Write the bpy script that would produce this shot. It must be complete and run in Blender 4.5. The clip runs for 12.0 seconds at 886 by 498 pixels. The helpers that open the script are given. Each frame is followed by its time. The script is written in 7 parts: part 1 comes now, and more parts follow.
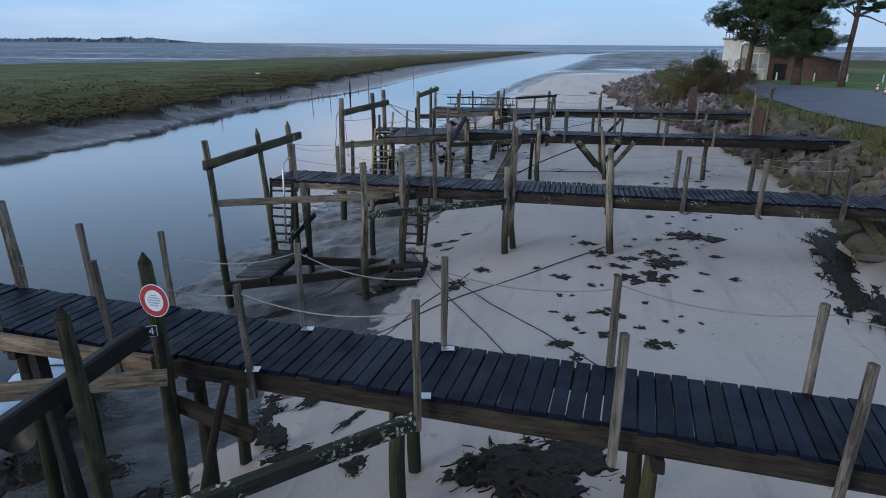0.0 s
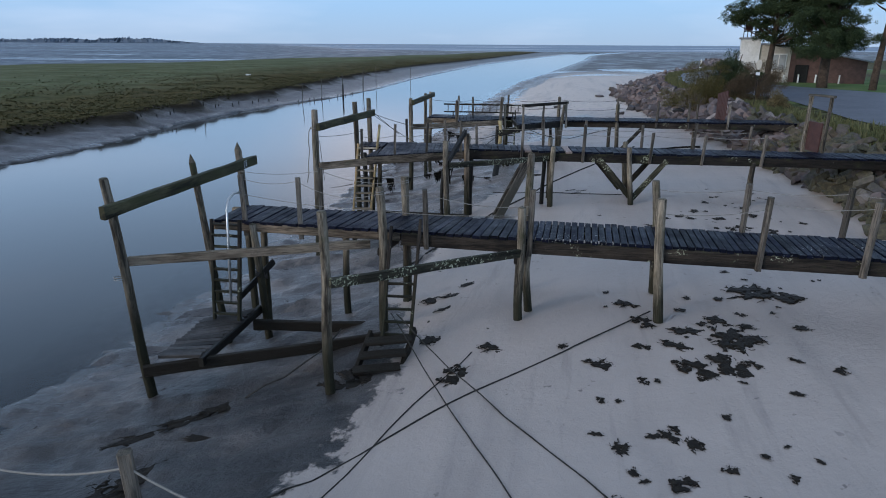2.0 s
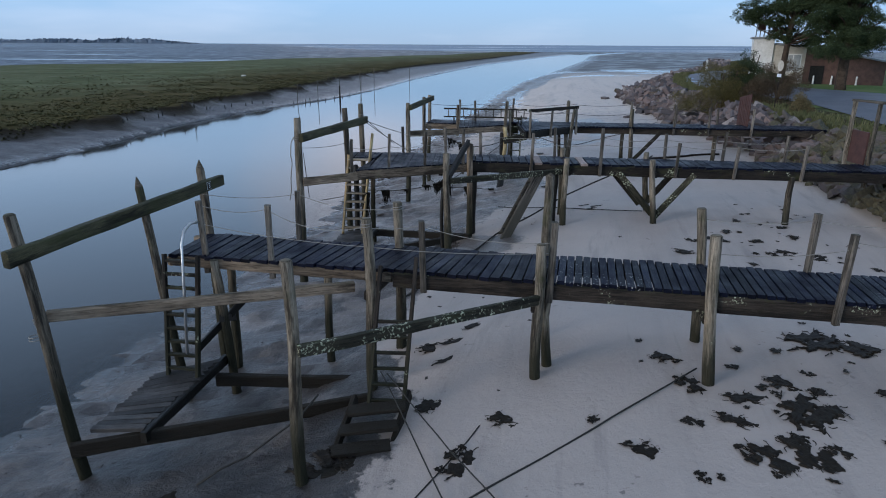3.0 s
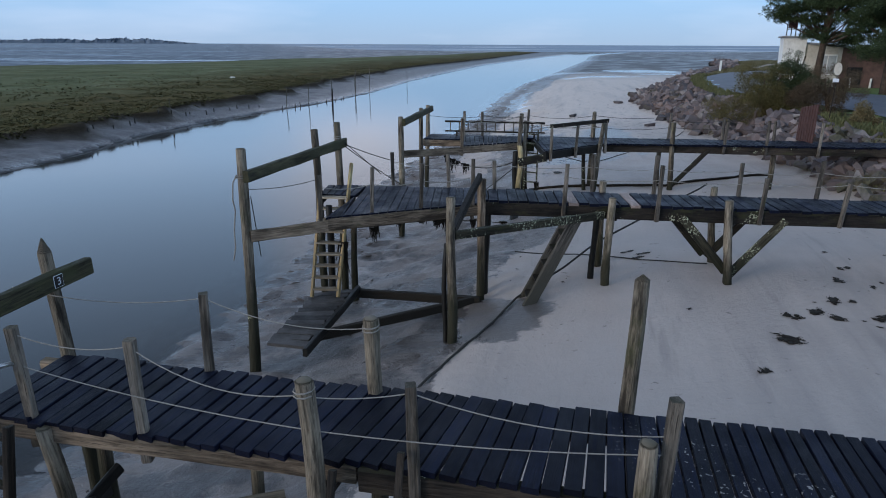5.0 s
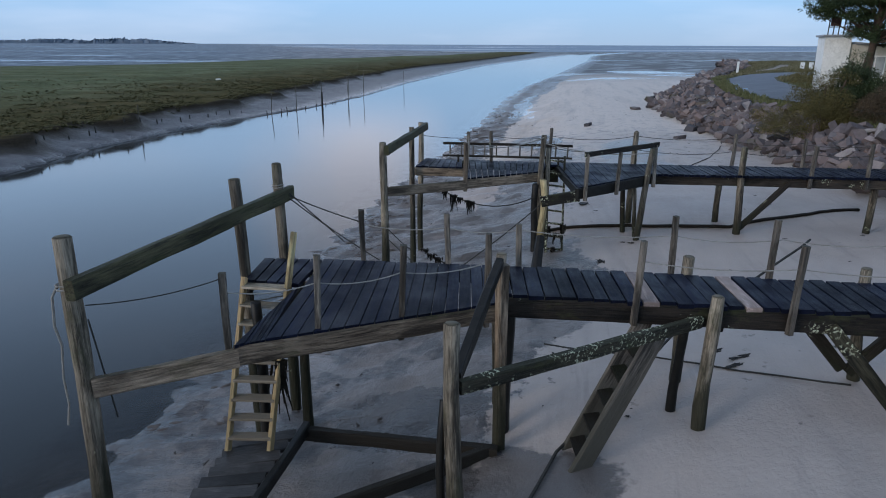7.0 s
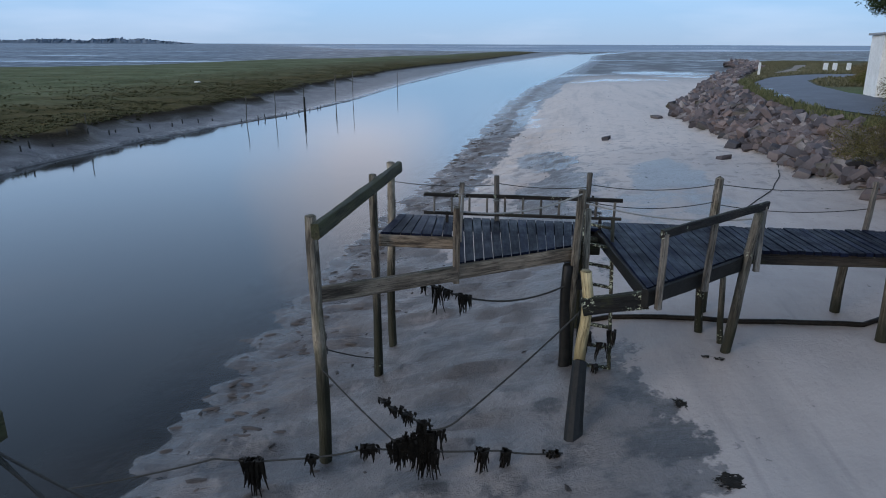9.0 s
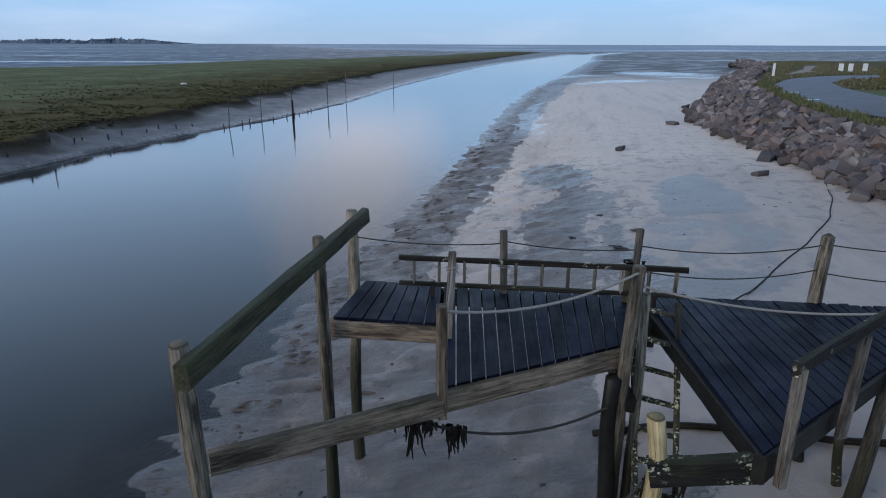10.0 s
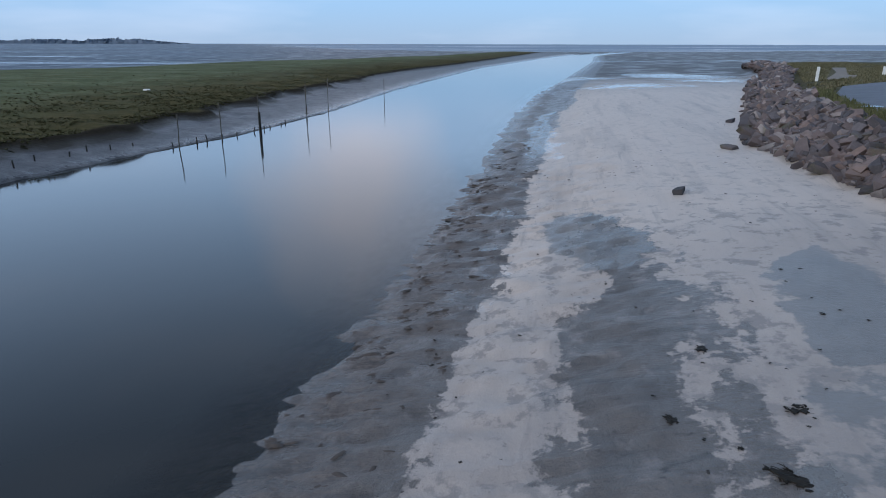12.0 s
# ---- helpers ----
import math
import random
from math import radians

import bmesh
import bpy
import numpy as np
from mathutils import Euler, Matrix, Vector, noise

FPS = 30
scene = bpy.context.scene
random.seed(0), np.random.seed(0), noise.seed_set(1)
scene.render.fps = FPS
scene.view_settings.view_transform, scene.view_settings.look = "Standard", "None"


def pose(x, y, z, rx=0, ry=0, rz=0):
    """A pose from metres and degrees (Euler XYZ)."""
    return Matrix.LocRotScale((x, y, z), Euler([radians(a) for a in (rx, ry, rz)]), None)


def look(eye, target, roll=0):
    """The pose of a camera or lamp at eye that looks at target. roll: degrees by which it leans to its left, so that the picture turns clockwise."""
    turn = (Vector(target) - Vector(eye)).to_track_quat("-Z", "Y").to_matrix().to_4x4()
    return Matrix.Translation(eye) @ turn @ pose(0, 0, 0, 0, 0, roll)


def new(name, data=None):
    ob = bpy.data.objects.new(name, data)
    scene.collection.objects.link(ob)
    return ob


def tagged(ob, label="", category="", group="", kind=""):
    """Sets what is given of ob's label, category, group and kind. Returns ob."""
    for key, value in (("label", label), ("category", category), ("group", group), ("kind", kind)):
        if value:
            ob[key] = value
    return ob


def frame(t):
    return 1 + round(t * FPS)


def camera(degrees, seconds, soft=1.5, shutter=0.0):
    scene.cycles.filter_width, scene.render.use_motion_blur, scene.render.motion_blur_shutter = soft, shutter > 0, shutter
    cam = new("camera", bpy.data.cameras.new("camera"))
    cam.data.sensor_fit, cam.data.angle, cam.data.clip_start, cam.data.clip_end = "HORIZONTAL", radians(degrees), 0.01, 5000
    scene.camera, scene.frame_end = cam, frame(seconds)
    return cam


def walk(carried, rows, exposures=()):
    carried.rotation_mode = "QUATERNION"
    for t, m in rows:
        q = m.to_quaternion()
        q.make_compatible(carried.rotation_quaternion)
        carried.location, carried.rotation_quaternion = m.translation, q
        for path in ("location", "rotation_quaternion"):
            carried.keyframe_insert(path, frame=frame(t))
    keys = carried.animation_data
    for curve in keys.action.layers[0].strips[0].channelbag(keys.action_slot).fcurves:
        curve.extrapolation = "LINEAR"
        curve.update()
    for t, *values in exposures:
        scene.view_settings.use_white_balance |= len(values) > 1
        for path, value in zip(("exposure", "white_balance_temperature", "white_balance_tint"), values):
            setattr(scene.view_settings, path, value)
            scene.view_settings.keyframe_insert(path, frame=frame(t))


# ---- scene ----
cam = camera(70.0, 12.0, soft=1.0)
PATH = [
    (0.0, 0.000, 0.000, 4.500, 71.99, -0.35, 0.00),
    (0.5, 0.024, 0.838, 4.503, 72.00, -0.33, -0.05),
    (1.0, 0.052, 1.769, 4.503, 72.00, -0.33, -0.08),
    (1.5, 0.080, 2.732, 4.496, 72.00, -0.32, -0.10),
    (2.0, 0.095, 3.732, 4.487, 72.01, -0.31, -0.13),
    (2.5, 0.090, 4.767, 4.469, 72.03, -0.31, -0.16),
    (3.0, 0.084, 5.826, 4.466, 72.03, -0.30, -0.17),
    (5.0, 0.024, 10.297, 4.467, 72.02, -0.25, -0.30),
    (5.5, 0.009, 11.460, 4.458, 72.03, -0.25, -0.30),
    (6.0, 0.013, 12.696, 4.452, 72.02, -0.24, -0.33),
    (6.5, 0.037, 13.991, 4.442, 72.03, -0.24, -0.37),
    (7.0, 0.092, 15.338, 4.451, 72.03, -0.24, -0.38),
    (9.0, 0.451, 21.319, 4.450, 72.00, -0.19, -0.48),
    (9.5, 0.570, 23.011, 4.429, 72.01, -0.19, -0.48),
    (10.0, 0.677, 24.816, 4.414, 72.01, -0.18, -0.51),
    (10.5, 0.765, 26.752, 4.417, 72.03, -0.17, -0.54),
    (11.0, 0.823, 28.780, 4.450, 72.01, -0.16, -0.59),
    (11.5, 0.888, 30.919, 4.486, 71.98, -0.14, -0.61),
    (12.0, 0.978, 33.170, 4.518, 71.99, -0.13, -0.67),
]
walk(cam, [(t, pose(*p)) for t, *p in PATH])

# ---------------------------------------------------------------- sky and light
SUN_FROM = Vector((-0.80, -0.50, 0.25)).normalized()
CLOUD_AT = Vector((-0.125, 0.97, 0.22)).normalized()
world = bpy.data.worlds.new("dusk_sky")
scene.world = world
world.use_nodes = True
wn, wl = world.node_tree.nodes, world.node_tree.links


def sky_node(kind, **inputs):
    node = wn.new("ShaderNode" + kind)
    for key, value in inputs.items():
        socket = node.inputs[int(key[1:]) if key[1:].isdigit() else key]
        if isinstance(value, bpy.types.NodeSocket):
            wl.new(value, socket)
        else:
            socket.default_value = value
    return node


sky = sky_node("TexSky")
sky.sky_type = "NISHITA"
sky.sun_disc = False
sky.sun_elevation = math.asin(SUN_FROM.z)
sky.sun_rotation = math.atan2(SUN_FROM.x, SUN_FROM.y)
sky.air_density, sky.dust_density, sky.ozone_density = 1.0, 0.6, 4.0
way = sky_node("TexCoord").outputs["Generated"]
height = sky_node("SeparateXYZ", Vector=way).outputs["Z"]
veil = sky_node("ValToRGB", Fac=height)
stops = veil.color_ramp.elements
stops.new(0.5), stops.new(0.5), stops.new(0.5), stops.new(0.5)
for stop, (at, colour) in zip(stops, ((0.0, (0.41, 0.585, 0.84, 1)), (0.065, (0.385, 0.655, 1.03, 1)), (0.16, (0.72, 1.06, 1.56, 1)), (0.34, (0.60, 0.88, 1.32, 1)), (0.52, (0.335, 0.465, 0.70, 1)), (1.0, (0.46, 0.585, 0.81, 1)))):
    stop.position, stop.color = at, colour
bands = sky_node("Mapping", Vector=way)
bands.inputs["Scale"].default_value = (1.6, 1.6, 9.0)
wisps = sky_node("MapRange", Value=sky_node("TexNoise", Vector=bands.outputs[0], Scale=1.7, Detail=4.0, Roughness=0.55).outputs["Fac"], i1=0.48, i2=0.72, i3=0.0, i4=0.14).outputs[0]
off = sky_node("VectorMath", i0=way, i1=CLOUD_AT)
off.operation = "SUBTRACT"
squash = sky_node("VectorMath", i0=off.outputs[0], i1=(6.5, 4.0, 5.2))
squash.operation = "MULTIPLY"
reach = sky_node("VectorMath", i0=squash.outputs[0])
reach.operation = "LENGTH"
ragged = sky_node("Math", i0=reach.outputs["Value"], i1=sky_node("TexNoise", Vector=way, Scale=7.0, Detail=4.0).outputs["Fac"])
ragged.operation = "ADD"
puff = sky_node("MapRange", Value=ragged.outputs[0], i1=1.65, i2=0.75, i3=0.0, i4=0.92).outputs[0]
lifted = sky_node("MapRange", Value=height, i1=0.07, i2=0.13)
cloud = sky_node("Math", i0=puff, i1=lifted.outputs[0])
cloud.operation = "MULTIPLY"
thick = sky_node("Math", i0=wisps, i1=cloud.outputs[0])
thick.operation = "MAXIMUM"
tinted = sky_node("MixRGB", Fac=thick.outputs[0], Color1=veil.outputs[0], Color2=(1.22, 1.25, 1.46, 1))
scaled = sky_node("MixRGB", Fac=1.0, Color1=tinted.outputs[0], Color2=(10, 10, 10, 1))
scaled.blend_type = "MULTIPLY"
both = sky_node("MixRGB", Fac=0.88, Color1=sky.outputs[0], Color2=scaled.outputs[0])
wn["Background"].inputs["Strength"].default_value = 0.10
wl.new(both.outputs[0], wn["Background"].inputs["Color"])

sun = new("sun", bpy.data.lights.new("sun", "SUN"))
sun.data.energy, sun.data.angle, sun.data.color = 1.5, radians(22), (1.0, 0.91, 0.84)
sun.matrix_world = look(SUN_FROM * 60, (0, 0, 0))

# ---------------------------------------------------------------- materials
class Nodes:
    """A node material under construction."""

    def __init__(self, name):
        self.mat = bpy.data.materials.new(name)
        self.mat.use_nodes = True
        self.tree = self.mat.node_tree
        self.bsdf = self.tree.nodes["Principled BSDF"]

    def add(self, kind, **inputs):
        node = self.tree.nodes.new("ShaderNode" + kind)
        for key, value in inputs.items():
            self.put(node.inputs[int(key[1:]) if key[0] == "i" and key[1:].isdigit() else key.replace("_", " ")], value)
        return node

    def put(self, socket, value):
        if isinstance(value, bpy.types.NodeSocket):
            self.tree.links.new(value, socket)
        elif isinstance(value, (tuple, list)) and len(value) == 3 and socket.type == "RGBA":
            socket.default_value = (*value, 1)
        else:
            socket.default_value = value

    def place(self, local=False):
        return self.add("TexCoord").outputs["Object"] if local else self.add("NewGeometry").outputs["Position"]

    def noise(self, scale, detail=4.0, rough=0.6, at=None, stretch=None):
        at = at or self.place()
        if stretch:
            m = self.add("Mapping", Vector=at)
            m.inputs["Scale"].default_value = stretch
            at = m.outputs[0]
        return self.add("TexNoise", Vector=at, Scale=scale, Detail=detail, Roughness=rough).outputs["Fac"]

    def ramp(self, fac, *stops):
        node = self.add("ValToRGB", Fac=fac)
        e = node.color_ramp.elements
        while len(e) < len(stops):
            e.new(0.5)
        for el, (pos, col) in zip(e, stops):
            el.position = pos
            el.color = (*col, 1) if isinstance(col, tuple) else (col, col, col, 1)
        return node.outputs["Color"]

    def mix(self, fac, a, b, how="MIX"):
        node = self.add("MixRGB", Fac=fac, Color1=a, Color2=b)
        node.blend_type = how
        return node.outputs[0]

    def math(self, how, a, b=0.0, c=0.0):
        node = self.add("Math", i0=a, i1=b, i2=c)
        node.operation = how
        return node.outputs[0]

    def span(self, value, lo, hi, to_lo=0.0, to_hi=1.0):
        return self.add("MapRange", Value=value, From_Min=lo, From_Max=hi, To_Min=to_lo, To_Max=to_hi).outputs[0]

    def attr(self, name):
        node = self.add("Attribute")
        node.attribute_name = name
        return node.outputs["Fac"]

    def z(self):
        return self.add("SeparateXYZ", Vector=self.place()).outputs["Z"]

    def rand(self):
        return self.add("ObjectInfo").outputs["Random"]

    def finish(self, colour, rough=0.8, bump=None, strength=0.3, distance=0.02, **more):
        self.put(self.bsdf.inputs["Base Color"], colour)
        self.put(self.bsdf.inputs["Roughness"], rough)
        if bump is not None:
            b = self.add("Bump", Height=bump, Strength=strength, Distance=distance)
            self.tree.links.new(b.outputs[0], self.bsdf.inputs["Normal"])
        for key, value in more.items():
            self.put(self.bsdf.inputs[key.replace("_", " ")], value)
        return self.mat


def plank_wood(name, dark, light, rough=0.45, spec=0.42):
    """Wet deck boards: grain along each board, worn paler streaks and scattered droppings past the first jetty."""
    n = Nodes(name)
    at = n.place(local=True)
    own = n.add("VectorMath", i0=at, i1=n.add("CombineXYZ", X=n.math("MULTIPLY", n.rand(), 40.0), Y=n.math("MULTIPLY", n.rand(), 17.0)).outputs[0])
    at = own.outputs[0]
    grain = n.noise(5, 6, 0.65, at, (26, 1.3, 26))
    streak = n.noise(3, 4, 0.6, at, (9, 0.9, 9))
    blotch = n.noise(2.2, 4, 0.6)
    c = n.mix(n.span(grain, 0.3, 0.72), dark, light)
    c = n.mix(n.span(streak, 0.52, 0.70, 0, 0.55), c, tuple(v * 1.9 for v in light))
    c = n.mix(n.span(blotch, 0.45, 0.75, 0, 0.55), c, tuple(v * 0.5 for v in dark))
    tone = n.span(n.rand(), 0, 1, 0.5, 1.5)
    c = n.mix(1.0, c, n.add("CombineXYZ", X=tone, Y=tone, Z=tone).outputs[0], "MULTIPLY")
    specks = n.ramp(n.noise(21, 3, 0.6), (0.62, 0.0), (0.65, 1.0))
    patch = n.ramp(n.noise(0.75, 3, 0.5), (0.52, 0.0), (0.60, 0.9))
    east = n.add("SeparateXYZ", Vector=n.place()).outputs
    past = n.math("MULTIPLY", n.math("MULTIPLY", n.span(east["Y"], 9, 11), n.span(east["Y"], 19, 17)), n.span(east["X"], 0.3, 3.2))
    c = n.mix(n.math("MULTIPLY", n.math("MULTIPLY", specks, patch), past), c, (0.40, 0.40, 0.37))
    wet = n.math("ADD", n.span(blotch, 0.3, 0.7, rough - 0.12, rough + 0.15), n.span(streak, 0.4, 0.7, -0.05, 0.1))
    return n.finish(c, wet, n.mix(0.4, grain, streak), 0.6, 0.01, Specular_IOR_Level=spec)


def post_wood(name, dark, light, algae=(0.016, 0.017, 0.008), lichen=0.0, moss=0.57):
    """Weathered timber: bleached grain, dark run-down streaks and checks, moss patches, and the tide's stain at its foot."""
    n = Nodes(name)
    along = n.add("Attribute")
    along.attribute_name = "grain"
    along = along.outputs["Vector"]
    grain = n.noise(5, 6, 0.7, along, (9, 9, 0.45))
    fine = n.noise(42, 4, 0.65, along, (1, 1, 0.07))
    blotch = n.noise(2.6, 4, 0.65)
    c = n.mix(n.span(grain, 0.34, 0.62), dark, light)
    bleach = n.noise(1.7, 4, 0.65, along, (1.6, 1.6, 0.6))
    c = n.mix(n.span(bleach, 0.48, 0.66, 0, 0.75), c, tuple(min(0.62, v * 1.5) for v in light))
    c = n.mix(n.span(fine, 0.5, 0.72, 0, 0.7), c, tuple(v * 0.35 for v in dark))
    stain = n.noise(4.0, 5, 0.7, along, (1.6, 1.6, 0.22))
    c = n.mix(n.span(stain, 0.50, 0.62, 0, 0.85), c, tuple(v * 0.4 for v in dark))
    check = n.noise(90, 3, 0.6, along, (1, 1, 0.025))
    c = n.mix(n.span(check, 0.60, 0.67, 0, 0.9), c, tuple(v * 0.15 for v in dark))
    tone = n.span(n.rand(), 0, 1, 0.6, 1.35)
    c = n.mix(1.0, c, n.add("CombineXYZ", X=tone, Y=tone, Z=tone).outputs[0], "MULTIPLY")
    green = n.noise(1.9, 5, 0.7, along, (1.3, 1.3, 0.7))
    c = n.mix(n.span(green, moss, moss + 0.12, 0, 0.6), c, (0.045, 0.052, 0.018))
    top = n.add("SeparateXYZ", Vector=n.add("NewGeometry").outputs["Normal"]).outputs["Z"]
    c = n.mix(n.math("MULTIPLY", n.span(top, 0.55, 0.85, 0, 0.65), n.span(blotch, 0.35, 0.6, 0.4, 1)), c, (0.024, 0.027, 0.012))
    tide = n.math("ADD", n.z(), n.span(stain, 0.2, 0.8, -0.7, 0.7))
    c = n.mix(n.span(tide, 0.80, 0.15, 0, 0.92), c, algae)
    if lichen:
        spots = n.math("MULTIPLY", n.ramp(n.noise(26, 3, 0.65), (0.55, 0.0), (0.60, 0.95)), n.ramp(n.noise(2.3, 3, 0.6), (lichen, 0.0), (lichen + 0.06, 1.0)))
        c = n.mix(spots, c, (0.44, 0.46, 0.33))
    return n.finish(c, 0.72, n.mix(0.5, grain, fine), 1.0, 0.03, Specular_IOR_Level=0.25)


def plain(name, a, b, scale, rough=0.8, strength=0.3, stretch=None, metal=0.0, spec=0.3):
    n = Nodes(name)
    k = n.noise(scale, 5, 0.65, None, stretch)
    fine = n.noise(scale * 7, 3, 0.6)
    c = n.mix(n.span(k, 0.3, 0.7), a, b)
    c = n.mix(n.span(fine, 0.45, 0.75, 0, 0.4), c, tuple(v * 0.6 for v in a))
    return n.finish(c, rough, n.mix(0.5, k, fine), strength, 0.02, Metallic=metal, Specular_IOR_Level=spec)


# wet dark boards; the blue sky they reflect is put into the base colour
M_DECK = plank_wood("sky_tinted_deck_boards", (0.0018, 0.0026, 0.0074), (0.0052, 0.0079, 0.0205), 0.52, 0.12)
M_DECK_SILT = plank_wood("silted_boards", (0.030, 0.029, 0.028), (0.062, 0.058, 0.055), 0.6, 0.2)
M_DECK_PALE = plank_wood("new_deck_board", (0.17, 0.13, 0.11), (0.25, 0.20, 0.18), 0.6, 0.2)
M_BEAM = post_wood("old_beam_timber", (0.009, 0.0075, 0.006), (0.036, 0.028, 0.021), lichen=0.60)
M_BEAM_PALE = post_wood("worn_beam_timber", (0.070, 0.050, 0.034), (0.25, 0.195, 0.14), moss=0.60)
M_POST = post_wood("weathered_pile", (0.040, 0.033, 0.024), (0.255, 0.218, 0.165), lichen=0.66)
M_RAIL = post_wood("grey_rail_post", (0.050, 0.043, 0.035), (0.170, 0.148, 0.122), (0.07, 0.065, 0.05), moss=0.60)
M_BLACK = plain("weed_black_timber", (0.004, 0.004, 0.004), (0.017, 0.016, 0.013), 9, 0.5, spec=0.25)
M_GREEN = post_wood("lichened_brace", (0.013, 0.013, 0.008), (0.060, 0.054, 0.034), lichen=0.46)
M_MOSS = post_wood("mossy_beam", (0.014, 0.014, 0.007), (0.060, 0.056, 0.030), moss=0.50)
M_TREAD = post_wood("pale_tread_wood", (0.20, 0.165, 0.12), (0.36, 0.31, 0.24), (0.17, 0.14, 0.10), moss=0.70)
M_BLACK_LICHEN = post_wood("black_lichened_brace", (0.004, 0.004, 0.004), (0.018, 0.017, 0.014), lichen=0.46)
M_STUB = post_wood("bare_yellow_pile", (0.17, 0.13, 0.06), (0.36, 0.29, 0.16), (0.20, 0.16, 0.08), moss=0.66)
M_SOAKED = post_wood("soaked_brown_timber", (0.010, 0.008, 0.006), (0.040, 0.030, 0.022), (0.016, 0.013, 0.009))
M_LADDER = post_wood("new_pine_ladder_wood", (0.36, 0.24, 0.12), (0.55, 0.39, 0.20), (0.30, 0.22, 0.11), moss=0.80)
M_ROPE = plain("pale_rope_fibre", (0.17, 0.165, 0.15), (0.33, 0.315, 0.285), 60, 0.9)
M_DARKROPE = plain("dark_mooring_rope", (0.02, 0.02, 0.02), (0.06, 0.058, 0.05), 60, 0.9)
M_WEED = plain("dark_seaweed", (0.006, 0.005, 0.004), (0.030, 0.024, 0.017), 14, 0.55, spec=0.12)
M_TARP = plain("pale_blue_tarpaulin", (0.30, 0.40, 0.52), (0.42, 0.53, 0.66), 3, 0.45)
M_STEEL = plain("galvanised_steel", (0.45, 0.47, 0.48), (0.6, 0.62, 0.63), 20, 0.35, 0.1, None, 0.8)
M_WHITE = plain("chalky_white_paint", (0.66, 0.66, 0.62), (0.82, 0.82, 0.79), 1.2, 0.8, 0.2)


def ground_material():
    n = Nodes("sand_mud_and_turf")
    shore, inland, marsh, far = n.attr("shore"), n.attr("inland"), n.attr("marsh"), n.attr("far")
    big, mid, fine = n.noise(0.16, 4, 0.6), n.noise(0.9, 5, 0.65), n.noise(9, 5, 0.7)
    along = n.add("CombineXYZ", X=shore, Y=n.math("MULTIPLY", n.add("SeparateXYZ", Vector=n.place()).outputs["Y"], 0.10)).outputs[0]
    streak = n.noise(0.8, 4, 0.6, along)
    tracks = n.noise(2.3, 4, 0.65, along)
    # dry and damp sand
    sand = n.mix(n.span(mid, 0.3, 0.7), (0.318, 0.270, 0.238), (0.408, 0.350, 0.312))
    sand = n.mix(n.span(fine, 0.5, 0.8, 0, 0.35), sand, (0.26, 0.215, 0.19))
    lie = n.math("ADD", n.add("SeparateXYZ", Vector=n.place()).outputs["Y"], n.span(big, 0.2, 0.8, -6, 6))
    sand = n.mix(n.span(lie, 33, 26, 0, 0.45), sand, (0.47, 0.415, 0.372))
    sand = n.mix(n.span(lie, 38, 50, 0, 0.75), sand, (0.58, 0.488, 0.415))
    sand = n.mix(n.math("MULTIPLY", n.span(lie, 33, 40, 0, 0.2), n.span(lie, 52, 45)), sand, (0.255, 0.222, 0.200))
    c = n.mix(n.span(streak, 0.52, 0.72, 0, 0.5), sand, (0.235, 0.212, 0.198))
    c = n.mix(n.span(tracks, 0.55, 0.72, 0, 0.35), c, (0.44, 0.375, 0.335))
    c = n.mix(n.span(tracks, 0.42, 0.30, 0, 0.45), c, (0.22, 0.195, 0.180))
    mottle = n.math("MULTIPLY", n.math("MULTIPLY", n.span(lie, 36, 42), n.span(lie, 60, 48, 0.35, 1)), n.ramp(n.noise(1.7, 6, 0.7), (0.53, 0.0), (0.60, 0.6)))
    c = n.mix(mottle, c, (0.165, 0.153, 0.145))
    prints = n.math("MULTIPLY", n.ramp(n.noise(5.2, 3, 0.6), (0.66, 0.0), (0.70, 0.7)), n.ramp(n.noise(0.5, 3, 0.6), (0.50, 0.0), (0.60, 1.0)))
    c = n.mix(prints, c, (0.10, 0.090, 0.083))
    # smooth grey mud, with sandy wisps, and the ribbed brown fringe along the water
    smooth = n.mix(n.span(mid, 0.3, 0.7), (0.080, 0.071, 0.065), (0.156, 0.136, 0.121))
    smooth = n.mix(n.ramp(n.noise(1.5, 5, 0.65), (0.56, 0.0), (0.64, 0.7)), smooth, (0.225, 0.195, 0.178))
    smooth = n.mix(n.ramp(n.noise(3.1, 5, 0.7), (0.30, 0.8), (0.40, 0.0)), smooth, (0.030, 0.027, 0.025))
    hollow = n.math("MULTIPLY", n.span(lie, 31, 25), n.ramp(n.noise(0.85, 5, 0.65), (0.42, 0.8), (0.50, 0.0)))
    smooth = n.mix(hollow, smooth, (0.048, 0.045, 0.044))
    brown = n.mix(n.span(fine, 0.35, 0.7), (0.075, 0.062, 0.054), (0.165, 0.132, 0.110))
    ribs = n.noise(1.3, 5, 0.68, None, (0.55, 2.6, 1))
    smooth = n.mix(n.span(ribs, 0.46, 0.36, 0, 0.5), smooth, (0.040, 0.037, 0.035))
    brown = n.mix(n.span(ribs, 0.47, 0.38, 0, 0.6), brown, (0.040, 0.035, 0.032))
    brown = n.mix(n.ramp(n.noise(0.8, 4, 0.65), (0.42, 0.5), (0.56, 0.0)), brown, (0.110, 0.100, 0.094))
    brown = n.mix(n.span(ribs, 0.58, 0.68, 0, 0.5), brown, (0.200, 0.158, 0.130))
    fringe = n.span(n.math("ADD", shore, n.span(mid, 0.2, 0.8, -1.4, 1.4)), 2.6, 1.7)
    mud = n.mix(fringe, smooth, brown)
    ahead = n.add("SeparateXYZ", Vector=n.place()).outputs["Y"]
